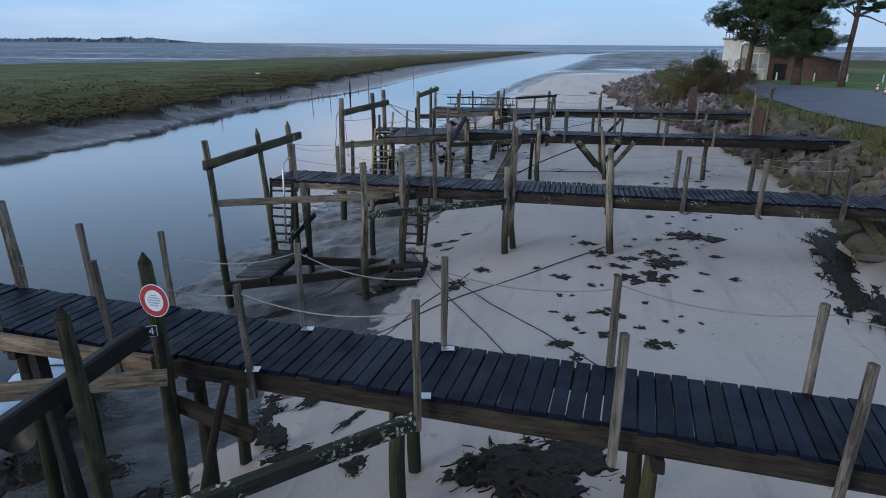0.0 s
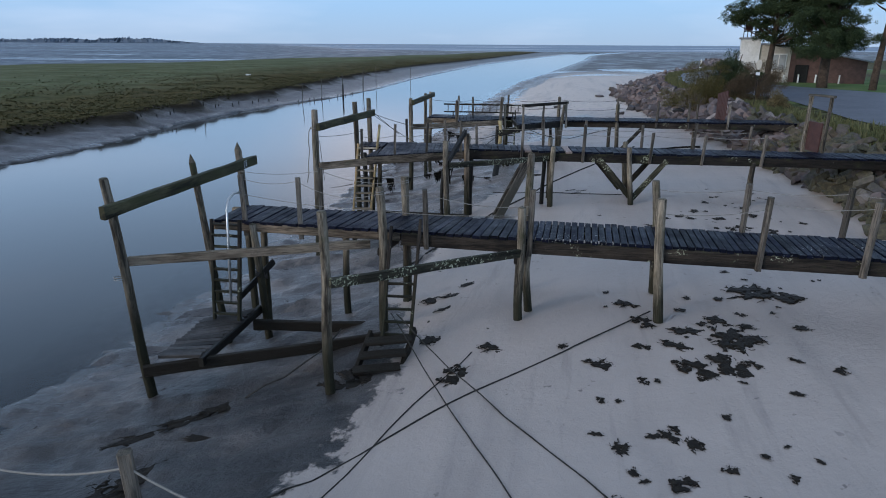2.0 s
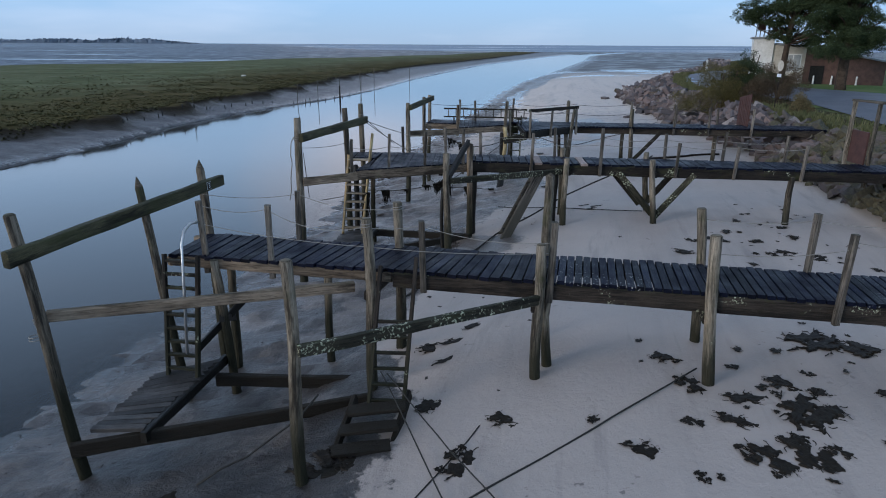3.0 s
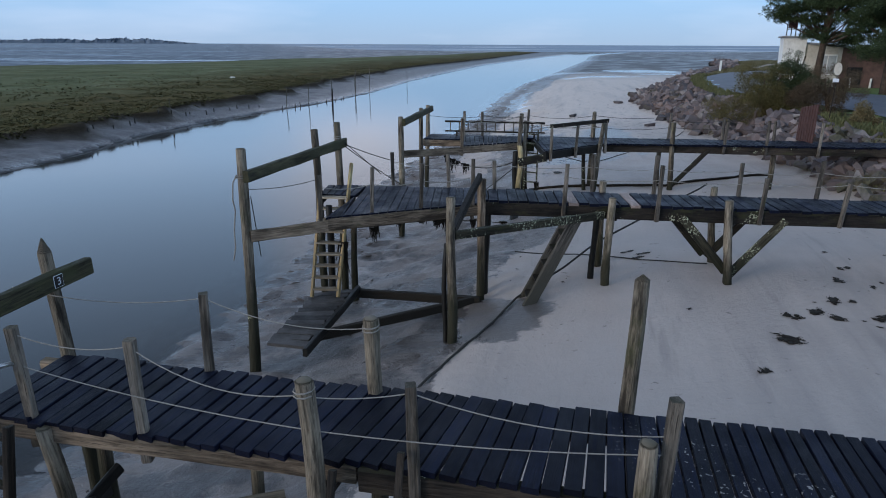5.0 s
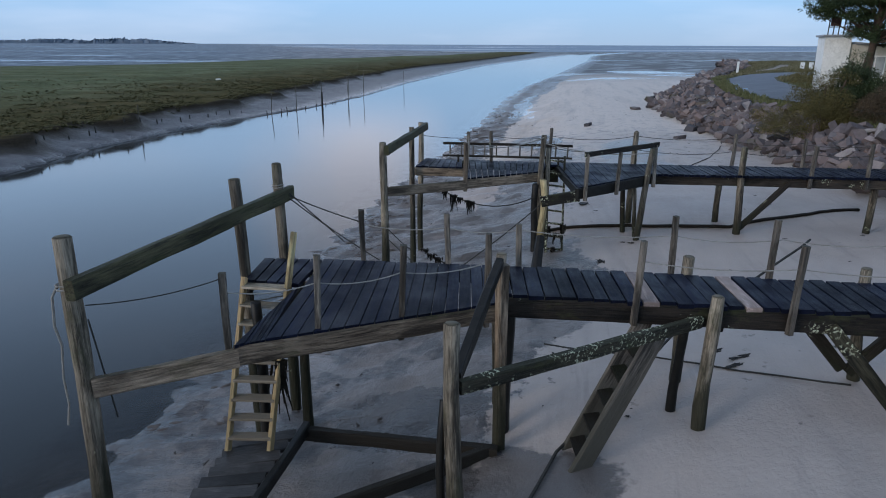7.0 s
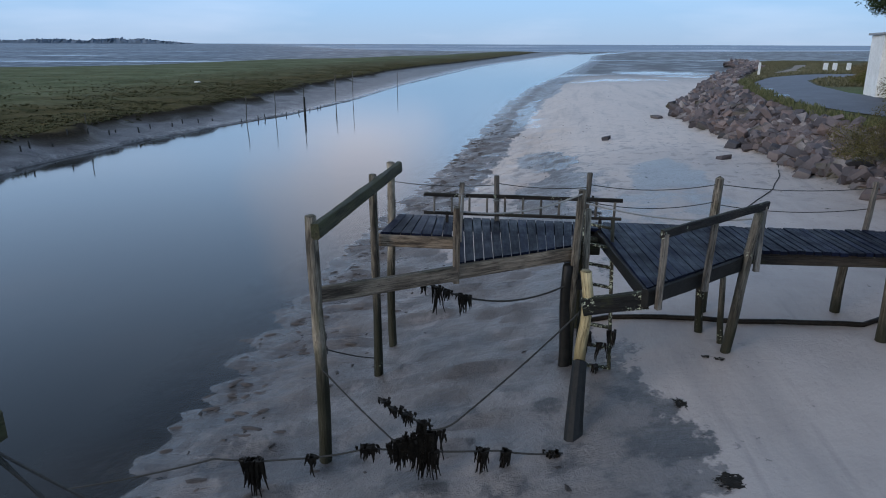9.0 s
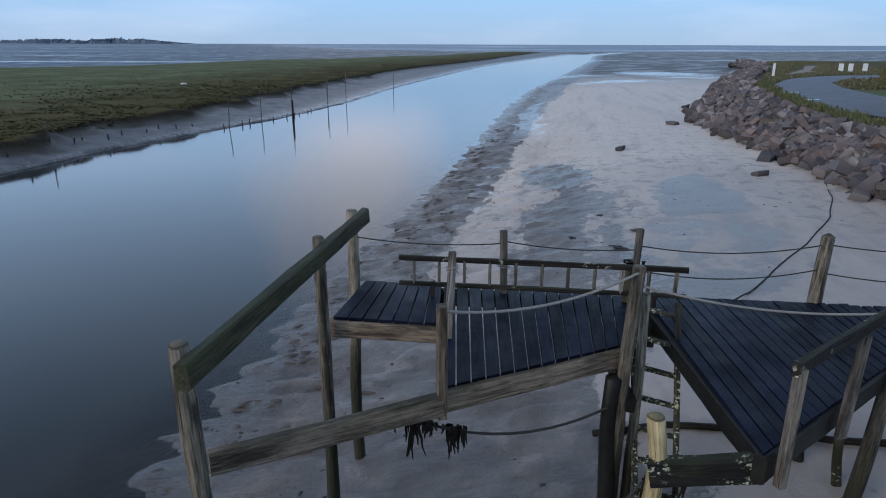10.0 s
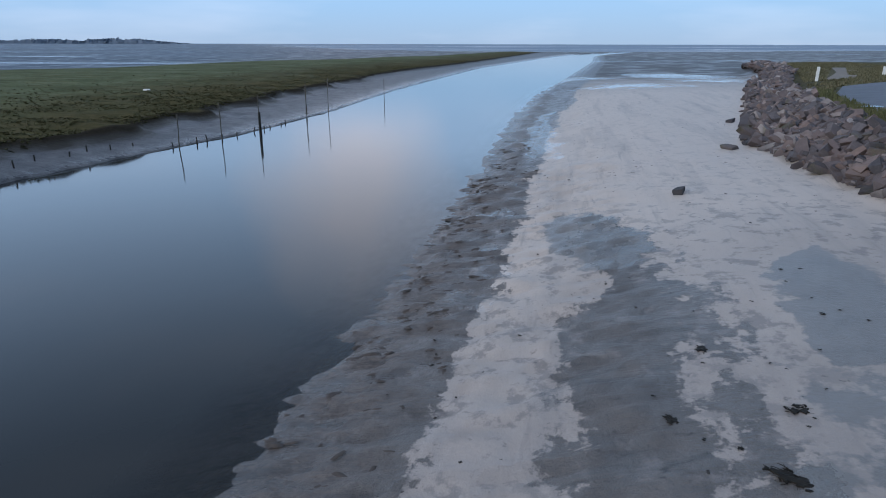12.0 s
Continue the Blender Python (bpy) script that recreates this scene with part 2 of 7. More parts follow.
    ragged_ahead = n.math("ADD", ahead, n.span(n.noise(0.6, 5, 0.7), 0.2, 0.8, -4, 4))
    patches = n.mix(n.ramp(n.noise(0.75, 6, 0.68), (0.475, 0.0), (0.535, 1.0)), n.mix(n.span(fine, 0.35, 0.65), (0.046, 0.046, 0.048), (0.078, 0.075, 0.074)), n.mix(n.span(mid, 0.35, 0.65), (0.145, 0.130, 0.120), (0.215, 0.192, 0.178)))
    mud = n.mix(n.span(ragged_ahead, 33.0, 28.0, 0, 0.8), mud, patches)
    # dark ridged mud, with the first jetty's shade painted in as extra blackness
    mud = n.mix(n.span(ragged_ahead, 17.0, 11.0, 0, 0.92), mud, n.mix(n.span(ribs, 0.42, 0.62), (0.008, 0.0078, 0.008), (0.036, 0.034, 0.033)))
    bank_mud = n.mix(n.span(n.noise(0.9, 6, 0.7), 0.35, 0.65), (0.040, 0.039, 0.042), (0.115, 0.108, 0.106))
    mud = n.mix(n.span(shore, -3, -6), mud, bank_mud)
    edge = n.math("ADD", n.attr("mud"), n.span(streak, 0.2, 0.8, -0.55, 0.55))
    edge = n.math("ADD", edge, n.span(mid, 0.2, 0.8, -0.6, 0.6))
    edge = n.math("ADD", edge, n.span(n.noise(3.2, 5, 0.7), 0.2, 0.8, -0.42, 0.42))
    wet = n.span(edge, -0.05, 0.09)
    c = n.mix(wet, c, mud)
    damp = n.span(n.math("ADD", n.attr("damp"), n.span(mid, 0.2, 0.8, -0.6, 0.6)), -0.05, 0.07)
    soaked = n.mix(n.span(mid, 0.35, 0.65), (0.120, 0.117, 0.112), (0.165, 0.157, 0.148))
    soaked = n.mix(n.span(lie, 34, 28), soaked, n.mix(n.span(mid, 0.35, 0.65), (0.050, 0.047, 0.045), (0.085, 0.079, 0.075)))
    c = n.mix(n.math("MULTIPLY", damp, 0.85), c, soaked)
    tinted_flats = n.mix(n.span(n.noise(0.05, 5, 0.6, None, (0.6, 0.25, 1)), 0.35, 0.65), (0.074, 0.074, 0.077), (0.104, 0.099, 0.098))
    # seaward, blue-grey colour stands in for choppy water and the sky it reflects
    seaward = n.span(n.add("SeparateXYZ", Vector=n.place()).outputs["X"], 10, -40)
    tinted_flats = n.mix(seaward, tinted_flats, n.mix(n.span(n.noise(0.02, 4, 0.6, None, (0.12, 1, 1)), 0.4, 0.7), (0.044, 0.058, 0.080), (0.084, 0.104, 0.134)))
    c = n.mix(n.span(far, 0, 1), c, tinted_flats)
    # bank and turf
    earth = n.mix(n.span(mid, 0.35, 0.65), (0.035, 0.036, 0.016), (0.085, 0.072, 0.042))
    turf = n.mix(n.span(n.noise(0.35, 5, 0.6), 0.35, 0.65), (0.085, 0.155, 0.052), (0.160, 0.205, 0.085))
    turf = n.mix(n.math("MULTIPLY", n.span(n.add("SeparateXYZ", Vector=n.place()).outputs["Y"], 52, 66), n.math("MULTIPLY", n.math("MAXIMUM", n.span(n.add("SeparateXYZ", Vector=n.place()).outputs["X"], 50, 42), n.span(n.add("SeparateXYZ", Vector=n.place()).outputs["Y"], 78, 90)), n.span(mid, 0.25, 0.55, 0.75, 1))), turf, n.mix(n.span(fine, 0.35, 0.65), (0.058, 0.054, 0.030), (0.135, 0.120, 0.078)))
    earth = n.mix(n.span(n.math("ADD", inland, n.span(mid, 0, 1, -3, 3)), 4.5, 6.5), earth, turf)
    c = n.mix(n.span(inland, 0.0, 0.8), c, earth)
    # the salt marsh: grey-green inside, rusty olive towards its dark scarp
    patchy = n.noise(0.10, 6, 0.7, None, (1, 1.6, 1))
    grassy = n.mix(n.span(patchy, 0.36, 0.64), (0.072, 0.090, 0.042), (0.160, 0.172, 0.098))
    grassy = n.mix(n.ramp(n.noise(0.33, 5, 0.7), (0.52, 0.0), (0.64, 0.7)), grassy, (0.125, 0.115, 0.052))
    rust = n.mix(n.span(n.noise(0.45, 6, 0.7), 0.32, 0.66), (0.034, 0.034, 0.012), (0.120, 0.090, 0.040))
    grassy = n.mix(n.math("MULTIPLY", n.span(n.math("ADD", marsh, n.span(big, 0.2, 0.8, -7, 7)), 24, 5), 0.95), grassy, rust)
    grassy = n.mix(n.span(n.noise(0.55, 6, 0.75, None, (0.45, 1.7, 1)), 0.50, 0.66, 0, 0.7), grassy, (0.048, 0.048, 0.020))
    grassy = n.mix(n.span(n.noise(2.6, 5, 0.7), 0.50, 0.72, 0, 0.6), grassy, (0.034, 0.036, 0.015))
    c = n.mix(n.span(n.math("ADD", marsh, n.span(mid, 0, 1, -1.2, 1.2)), -0.4, 0.5), c, grassy)
    scarp = n.math("MULTIPLY", n.span(marsh, -1.3, -0.4), n.span(n.math("ADD", marsh, n.span(mid, 0, 1, -1, 1)), 1.4, 0.5))
    c = n.mix(scarp, c, n.mix(n.span(fine, 0.3, 0.7), (0.014, 0.011, 0.008), (0.045, 0.036, 0.024)))
    # pools and sheen
    pool = n.span(n.math("ADD", n.attr("pool"), n.span(n.noise(0.42, 5, 0.72, None, (0.7, 1.1, 1)), 0.3, 0.7, -10.0, 2.4)), -0.4, 0.6)
    gleam = n.math("MULTIPLY", far, n.span(n.noise(0.03, 5, 0.65, None, (0.14, 1, 1)), 0.61, 0.66))
    pool = n.math("MAXIMUM", pool, n.math("MULTIPLY", gleam, 0.8))
    brim = n.math("MULTIPLY", n.span(n.math("ADD", n.z(), n.span(ribs, 0.3, 0.7, -0.10, 0.10)), -1.22, -1.44), n.span(shore, 4, 3))
    soak = n.math("MULTIPLY", n.math("MULTIPLY", wet, n.span(fringe, 0, 1, 1, 0.25)), n.span(mid, 0.3, 0.6, 0.35, 1))
    rough = n.span(n.math("MAXIMUM", soak, n.math("MULTIPLY", far, n.span(big, 0.45, 0.6))), 0, 1, 0.56, 0.31)
    rough = n.math("MULTIPLY", rough, n.span(pool, 0, 1, 1, 0.12))
    rough = n.math("MULTIPLY", rough, n.span(damp, 0, 1, 1, 0.6))
    rough = n.math("MULTIPLY", rough, n.span(brim, 0, 1, 1, 0.40))
    c = n.mix(n.math("MULTIPLY", brim, n.span(ahead, 44, 36, 0, 0.6)), c, (0.050, 0.049, 0.050))
    green = n.math("MAXIMUM", n.span(marsh, -0.6, 0.2), n.span(inland, 0, 0.8))
    rough = n.math("MAXIMUM", rough, green)
    gloss = n.math("MULTIPLY", n.span(green, 0, 1, 0.5, 0.05), n.span(n.math("MULTIPLY", far, n.span(pool, 0.4, 0.0)), 0, 1, 1, 0.12))
    crumbs = n.noise(5.5, 5, 0.7, None, (0.6, 1.6, 1))
    relief = n.mix(n.math("MULTIPLY", wet, n.span(fringe, 0, 1, 0.5, 0.8)), n.mix(0.4, fine, mid), n.mix(0.45, ribs, crumbs))
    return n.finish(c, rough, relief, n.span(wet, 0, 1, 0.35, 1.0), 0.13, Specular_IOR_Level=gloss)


def water_material():
    n = Nodes("calm_river_water")
    ripple = n.noise(1.3, 3, 0.5, None, (1, 0.5, 1))
    n.finish((0.019, 0.022, 0.022), 0.075, ripple, 0.09, 0.02, IOR=1.33)
    clear = n.add("BsdfTransparent", Color=(0.62, 0.66, 0.66))
    mirror = n.add("BsdfGlossy", Color=(1, 1, 1), Roughness=0.075)
    thin = n.add("MixShader", Fac=n.add("Fresnel", IOR=1.33).outputs[0], i1=clear.outputs[0], i2=mirror.outputs[0])
    deep = n.span(n.math("ADD", n.attr("depth"), n.span(n.noise(1.1, 4, 0.6), 0.3, 0.7, -0.06, 0.06)), 0.0, 0.42)
    shallows = n.add("MixShader", Fac=deep, i1=thin.outputs[0], i2=n.bsdf.outputs[0])
    n.tree.links.new(shallows.outputs[0], n.tree.nodes["Material Output"].inputs["Surface"])
    return n.mat


def sea_material():
    n = Nodes("open_sea_water")
    chop = n.noise(0.05, 4, 0.6, None, (0.25, 1, 1))
    c = n.mix(n.span(chop, 0.35, 0.65), (0.13, 0.18, 0.24), (0.21, 0.27, 0.335))
    return n.finish(c, 0.6, chop, 0.4, 0.5, Specular_IOR_Level=0.3)


M_SEA, M_FOAM = sea_material(), plain("white_surf", (0.6, 0.64, 0.68), (0.8, 0.82, 0.84), 0.02, 0.9)
M_GROUND, M_WATER = ground_material(), water_material()
M_ASPHALT = plain("worn_asphalt", (0.084, 0.095, 0.116), (0.122, 0.136, 0.160), 0.8, 0.7)


def rock_material(islands=False):
    n = Nodes("granite_boulder")
    k, f = n.noise(1.6, 5, 0.7), n.noise(12, 5, 0.7)
    r = n.add("NewGeometry").outputs["Random Per Island"] if islands else n.rand()
    c = n.ramp(r, (0.0, (0.064, 0.063, 0.070)), (0.3, (0.165, 0.126, 0.120)), (0.55, (0.122, 0.116, 0.127)), (0.82, (0.220, 0.160, 0.142)), (1.0, (0.33, 0.300, 0.288)))
    c = n.mix(n.span(k, 0.35, 0.7, 0, 0.55), c, (0.038, 0.034, 0.034))
    c = n.mix(n.span(f, 0.5, 0.75, 0, 0.35), c, (0.17, 0.155, 0.15))
    c = n.mix(n.span(n.math("ADD", n.z(), n.span(k, 0.2, 0.8, -0.5, 0.5)), 0.65, 0.0, 0, 0.75), c, (0.034, 0.033, 0.035))
    nearby = n.span(n.add("SeparateXYZ", Vector=n.place()).outputs["Y"], 38, 28, 0.0, 0.20)
    moss = n.span(n.math("ADD", n.noise(0.7, 4, 0.6), nearby), 0.58, 0.70, 0, 0.75)
    c = n.mix(moss, c, n.mix(n.span(f, 0.4, 0.65), (0.036, 0.038, 0.022), (0.105, 0.100, 0.046)))
    return n.finish(c, 0.85, n.mix(0.5, k, f), 0.9, 0.06, Specular_IOR_Level=0.25)


M_ROCK = rock_material()
M_RUBBLE = rock_material(True)


def leaf_material(name, a, b):
    n = Nodes(name)
    k = n.noise(0.9, 3, 0.6)
    isl = n.add("NewGeometry").outputs["Random Per Island"]
    c = n.mix(n.span(n.mix(0.6, k, isl), 0.25, 0.75), a, b)
    return n.finish(c, 0.8, Specular_IOR_Level=0.15)


M_PINE = leaf_material("pine_needles", (0.014, 0.027, 0.014), (0.066, 0.092, 0.040))
M_BUSH = leaf_material("shrub_leaves", (0.068, 0.058, 0.026), (0.200, 0.156, 0.080))
M_OLIVE = leaf_material("olive_shrub_leaves", (0.050, 0.046, 0.018), (0.150, 0.128, 0.050))
M_BROWN = leaf_material("brown_shrub_twigs", (0.044, 0.034, 0.022), (0.125, 0.092, 0.058))
M_DUNE = leaf_material("dune_grass_blades", (0.070, 0.072, 0.036), (0.190, 0.172, 0.105))
M_TRACK = plain("dry_track_sand", (0.16, 0.138, 0.112), (0.25, 0.212, 0.176), 0.9, 0.9)
# distance haze is painted into the woods as a pale blue colour
M_FARWOODS = leaf_material("haze_tinted_far_woods", (0.120, 0.158, 0.205), (0.160, 0.205, 0.260))
M_VERGE = leaf_material("verge_grass", (0.072, 0.086, 0.036), (0.150, 0.148, 0.074))
M_YELLOWGREEN = leaf_material("yellow_green_leaves", (0.052, 0.058, 0.016), (0.150, 0.140, 0.050))
M_EVERGREEN = leaf_material("evergreen_leaves", (0.020, 0.034, 0.016), (0.060, 0.080, 0.036))
M_GRASS = leaf_material("salt_marsh_grass", (0.045, 0.046, 0.018), (0.118, 0.104, 0.048))
M_BARK = plain("pine_bark", (0.030, 0.022, 0.016), (0.10, 0.070, 0.050), 5, 0.9, 0.6)


# ---------------------------------------------------------------- builders
ORIGIN = {}


def thing(name, base, label, category, group="", kind=""):
    """An Empty at the foot of a thing, under which its parts hang."""
    ob = new(name)
    ob.empty_display_size = 0.2
    ob.location = base
    ORIGIN[ob] = Vector(base)
    return tagged(ob, label, category, group, kind)


def part(name, bm, material, parent, label="", smooth=False):
    """A bmesh in world places, linked as one mesh under a thing or a part."""
    base = ORIGIN[parent]
    bmesh.ops.translate(bm, verts=bm.verts, vec=-base)
    me = bpy.data.meshes.new(name)
    for f in bm.faces:
        f.smooth = smooth
    bm.to_mesh(me)
    bm.free()
    me.materials.append(material)
    ob = new(name, me)
    ob.parent = parent
    ORIGIN[ob] = base
    return tagged(ob, label)


def solo(name, bm, material, base, label, category, group="", kind="", smooth=False):
    """A thing that is one mesh."""
    base = Vector(base)
    bmesh.ops.translate(bm, verts=bm.verts, vec=-base)
    me = bpy.data.meshes.new(name)
    for f in bm.faces:
        f.smooth = smooth
    bm.to_mesh(me)
    bm.free()
    me.materials.append(material)
    ob = new(name, me)
    ob.location = base
    ORIGIN[ob] = base
    return tagged(ob, label, category, group, kind)


def frame_of(d, up=Vector((0, 0, 1))):
    d = d.normalized()
    side = d.cross(up)
    if side.length < 1e-3:
        side = Vector((1, 0, 0))
    side.normalize()
    return side, side.cross(d).normalized()


def bm_beam(p, q, w, h, wear=0.012, roll=0.0, rnd=random):
    """A squared timber from p to q, w wide and h high, with chamfered and slightly uneven edges."""
    p, q = Vector(p), Vector(q)
    d = q - p
    side, up = frame_of(d)
    if roll:
        turn = Matrix.Rotation(radians(roll), 3, d.normalized())
        side, up = turn @ side, turn @ up
    c = min(w, h) * 0.16
    shape = [(-w / 2 + c, -h / 2), (w / 2 - c, -h / 2), (w / 2, -h / 2 + c), (w / 2, h / 2 - c), (w / 2 - c, h / 2), (-w / 2 + c, h / 2), (-w / 2, h / 2 - c), (-w / 2, -h / 2 + c)]
    bm = bmesh.new()
    layer, start = bm.verts.layers.float_vector.new("grain"), rnd.uniform(0, 50)
    rings, steps = [], max(2, min(9, int(d.length / 0.6) + 1))
    for i in range(steps + 1):
        mid = p + d * (i / steps)
        ring = []
        for x, y in shape:
            ring.append(bm.verts.new(mid + side * (x + rnd.uniform(-wear, wear)) + up * (y + rnd.uniform(-wear, wear))))
            ring[-1][layer] = (x + start, y, d.length * i / steps)
        rings.append(ring)
    return skin(bm, rings)


def skin(bm, rings):
    n = len(rings[0])
    for a, b in zip(rings, rings[1:]):
        for i in range(n):
            bm.faces.new((a[i], a[(i + 1) % n], b[(i + 1) % n], b[i]))
    bm.faces.new(rings[0][::-1])
    bm.faces.new(rings[-1])
    bmesh.ops.recalc_face_normals(bm, faces=bm.faces)
    return bm


def bm_post(foot, top, r0, r1, tip=0.0, bow=0.045, sides=10, rnd=random):
    """A round pile from foot to top, a little crooked; tip: the height of a hewn point."""
    foot, top = Vector(foot), Vector(top)
    d = top - foot
    side, up = frame_of(d, Vector((0, 1, 0)))
    bm, rings = bmesh.new(), []
    steps = max(3, min(10, int(d.length / 0.35)))
    ph, amp = rnd.uniform(0, 6.28), rnd.uniform(0.4, 1.0) * bow
    lobes = [rnd.uniform(0.9, 1.1) for _ in range(sides)]
    layer, start = bm.verts.layers.float_vector.new("grain"), rnd.uniform(0, 50)
    for i in range(steps + 1):
        k = i / steps
        mid = foot + d * k + (side * math.cos(ph) + up * math.sin(ph)) * amp * math.sin(math.pi * k) + (side * math.sin(2 * ph) + up * math.cos(2 * ph)) * amp * 0.6 * math.sin(2 * math.pi * k)
        r = (r0 + (r1 - r0) * k) * rnd.uniform(0.94, 1.07)
        ring = [bm.verts.new(mid + (side * math.cos(6.2832 * j / sides) + up * math.sin(6.2832 * j / sides)) * r * lobes[j] * rnd.uniform(0.96, 1.04)) for j in range(sides)]
        for j, v in enumerate(ring):
            v[layer] = (math.cos(6.2832 * j / sides) * r + start, math.sin(6.2832 * j / sides) * r, d.length * k)
        rings.append(ring)
    last = sum((v.co for v in rings[-1]), Vector()) / sides
    dn = d.normalized()
    if tip:
        rings.append([bm.verts.new(last + dn * tip + (v.co - last) * 0.12) for v in rings[-1]])
    else:
        rings.append([bm.verts.new(last + dn * r1 * 0.18 + (v.co - last) * 0.8) for v in rings[-1]])
    return skin(bm, rings)


def bm_tube(points, r, sides=6):
    """A rope or bar through the points."""
    pts = [Vector(p) for p in points]
    bm, rings = bmesh.new(), []
    layer = bm.verts.layers.float_vector.new("grain")
    for i, p in enumerate(pts):
        d = pts[min(i + 1, len(pts) - 1)] - pts[max(i - 1, 0)]
        side, up = frame_of(d)
        rings.append([bm.verts.new(p + (side * math.cos(6.2832 * j / sides) + up * math.sin(6.2832 * j / sides)) * r) for j in range(sides)])
    for v in bm.verts:
        v[layer] = v.co
    return skin(bm, rings)


def sag(p, q, drop, n=12):
    p, q = Vector(p), Vector(q)
    return [p.lerp(q, i / n) - Vector((0, 0, drop * 4 * (i / n) * (1 - i / n))) for i in range(n + 1)]


def bm_box(lo, hi, bevel=0.01):
    bm = bmesh.new()
    lo, hi = Vector(lo), Vector(hi)
    bmesh.ops.create_cube(bm, size=1, matrix=Matrix.Translation((lo + hi) / 2) @ Matrix.Diagonal((*(hi - lo), 1)))
    if bevel:
        bmesh.ops.bevel(bm, geom=list(bm.edges), offset=bevel, segments=1, affect="EDGES")
    return bm


def curve_at(table):
    """A smooth-enough function through the rows (y, x) of a plan line."""
    ys, xs = zip(*table)
    return lambda y: np.interp(y, ys, xs)


# ---------------------------------------------------------------- plan lines
NEAR_WATER = curve_at([(-40, -14), (-5, -10), (9, -8), (13.7, -7.07), (16.7, -6.34), (21.6, -5.16), (26, -4.3), (31.5, -3.6), (38.4, -2.6), (43, -1.5), (48.5, -0.2), (55, 1.2), (66, 3.5), (85, 6.9), (111, 13), (160, 27), (260, 55), (362, 80), (425, 104), (480, 131), (520, 141), (800, 215), (1300, 365)])
FAR_WATER = curve_at([(-40, -70), (10, -36), (25, -27.5), (33, -23.4), (37, -21.1), (43, -20.2), (52, -20.0), (60, -18.6), (70, -15.2), (78, -12.0), (91, -8.8), (120, -4.4), (205, 13.5), (300, 43), (362, 63), (425, 86), (480, 119), (520, 141), (900, 250), (1300, 380)])
TURF_EDGE = curve_at([(-40, -80), (10, -42), (25, -32), (36, -26.5), (45, -23.4), (60, -21.2), (79, -17.5), (105, -15.0), (158, -6.5), (235, 14), (330, 38), (560, 95), (700, 120)])
ROCK_FOOT = curve_at([(-40, 1), (5, 6.2), (9.9, 7.6), (13, 8.9), (17, 10.4), (23, 11.4), (31, 12.5), (40, 13.2), (46, 13.4), (50, 14.0), (55, 14.4), (60, 15.0), (64, 15.8), (68, 18.0), (79.4, 23.2), (84, 25.5), (104, 35), (130, 50.5), (138, 54), (160, 63), (184, 71)])
ROCK_TOP = curve_at([(-40, 6), (5, 10.5), (20, 13.9), (27, 15.0), (33, 15.6), (44, 16.4), (48, 16.7), (52, 17.4), (57.7, 18.7), (66, 21.5), (72.3, 24.0), (84, 30.5), (104, 41), (134, 57), (150, 64), (165, 69), (184, 74)])
SHORE = curve_at([(-6, -3.0), (-1.5, -1.9), (0, -1.5), (1.5, -1.27), (3, -1.08), (4.5, -0.83), (6, -0.52), (8, -0.20), (9.5, -0.05), (12, 0.05), (22, 0.08)])
SEA_EDGE = curve_at([(-1500, 4000), (-600, 2600), (-250, 1300), (-60, 640), (40, 540), (300, 560), (3000, 900)])
BAND_LEFT = curve_at([(33.5, -0.4), (35, 0.9), (37, 1.9), (39.6, 2.71), (42, 3.03), (43.8, 3.33), (45, 3.63), (46.3, 4.82), (47.8, 5.0), (49.5, 4.8), (52.5, 5.9)])
BAND_RIGHT = curve_at([(33.5, 3.1), (36, 3.7), (39.2, 4.5), (40.7, 4.82), (42.8, 5.5), (45.5, 5.98), (48.2, 6.07), (50.75, 6.0), (52.5, 5.5)])
DAMP_LEFT = curve_at([(35, 4.4), (37, 4.7), (38.6, 5.1), (40.6, 6.0), (42.3, 7.1), (44.3, 7.7), (45.9, 8.0), (46.7, 8.9), (48, 11)])
DAMP_RIGHT = curve_at([(35, 8.6), (38.6, 9.0), (41, 9.4), (44, 10.1), (46.5, 10.1), (48, 9.6)])
WATER_Z, DECK_Z = -1.5, 1.5


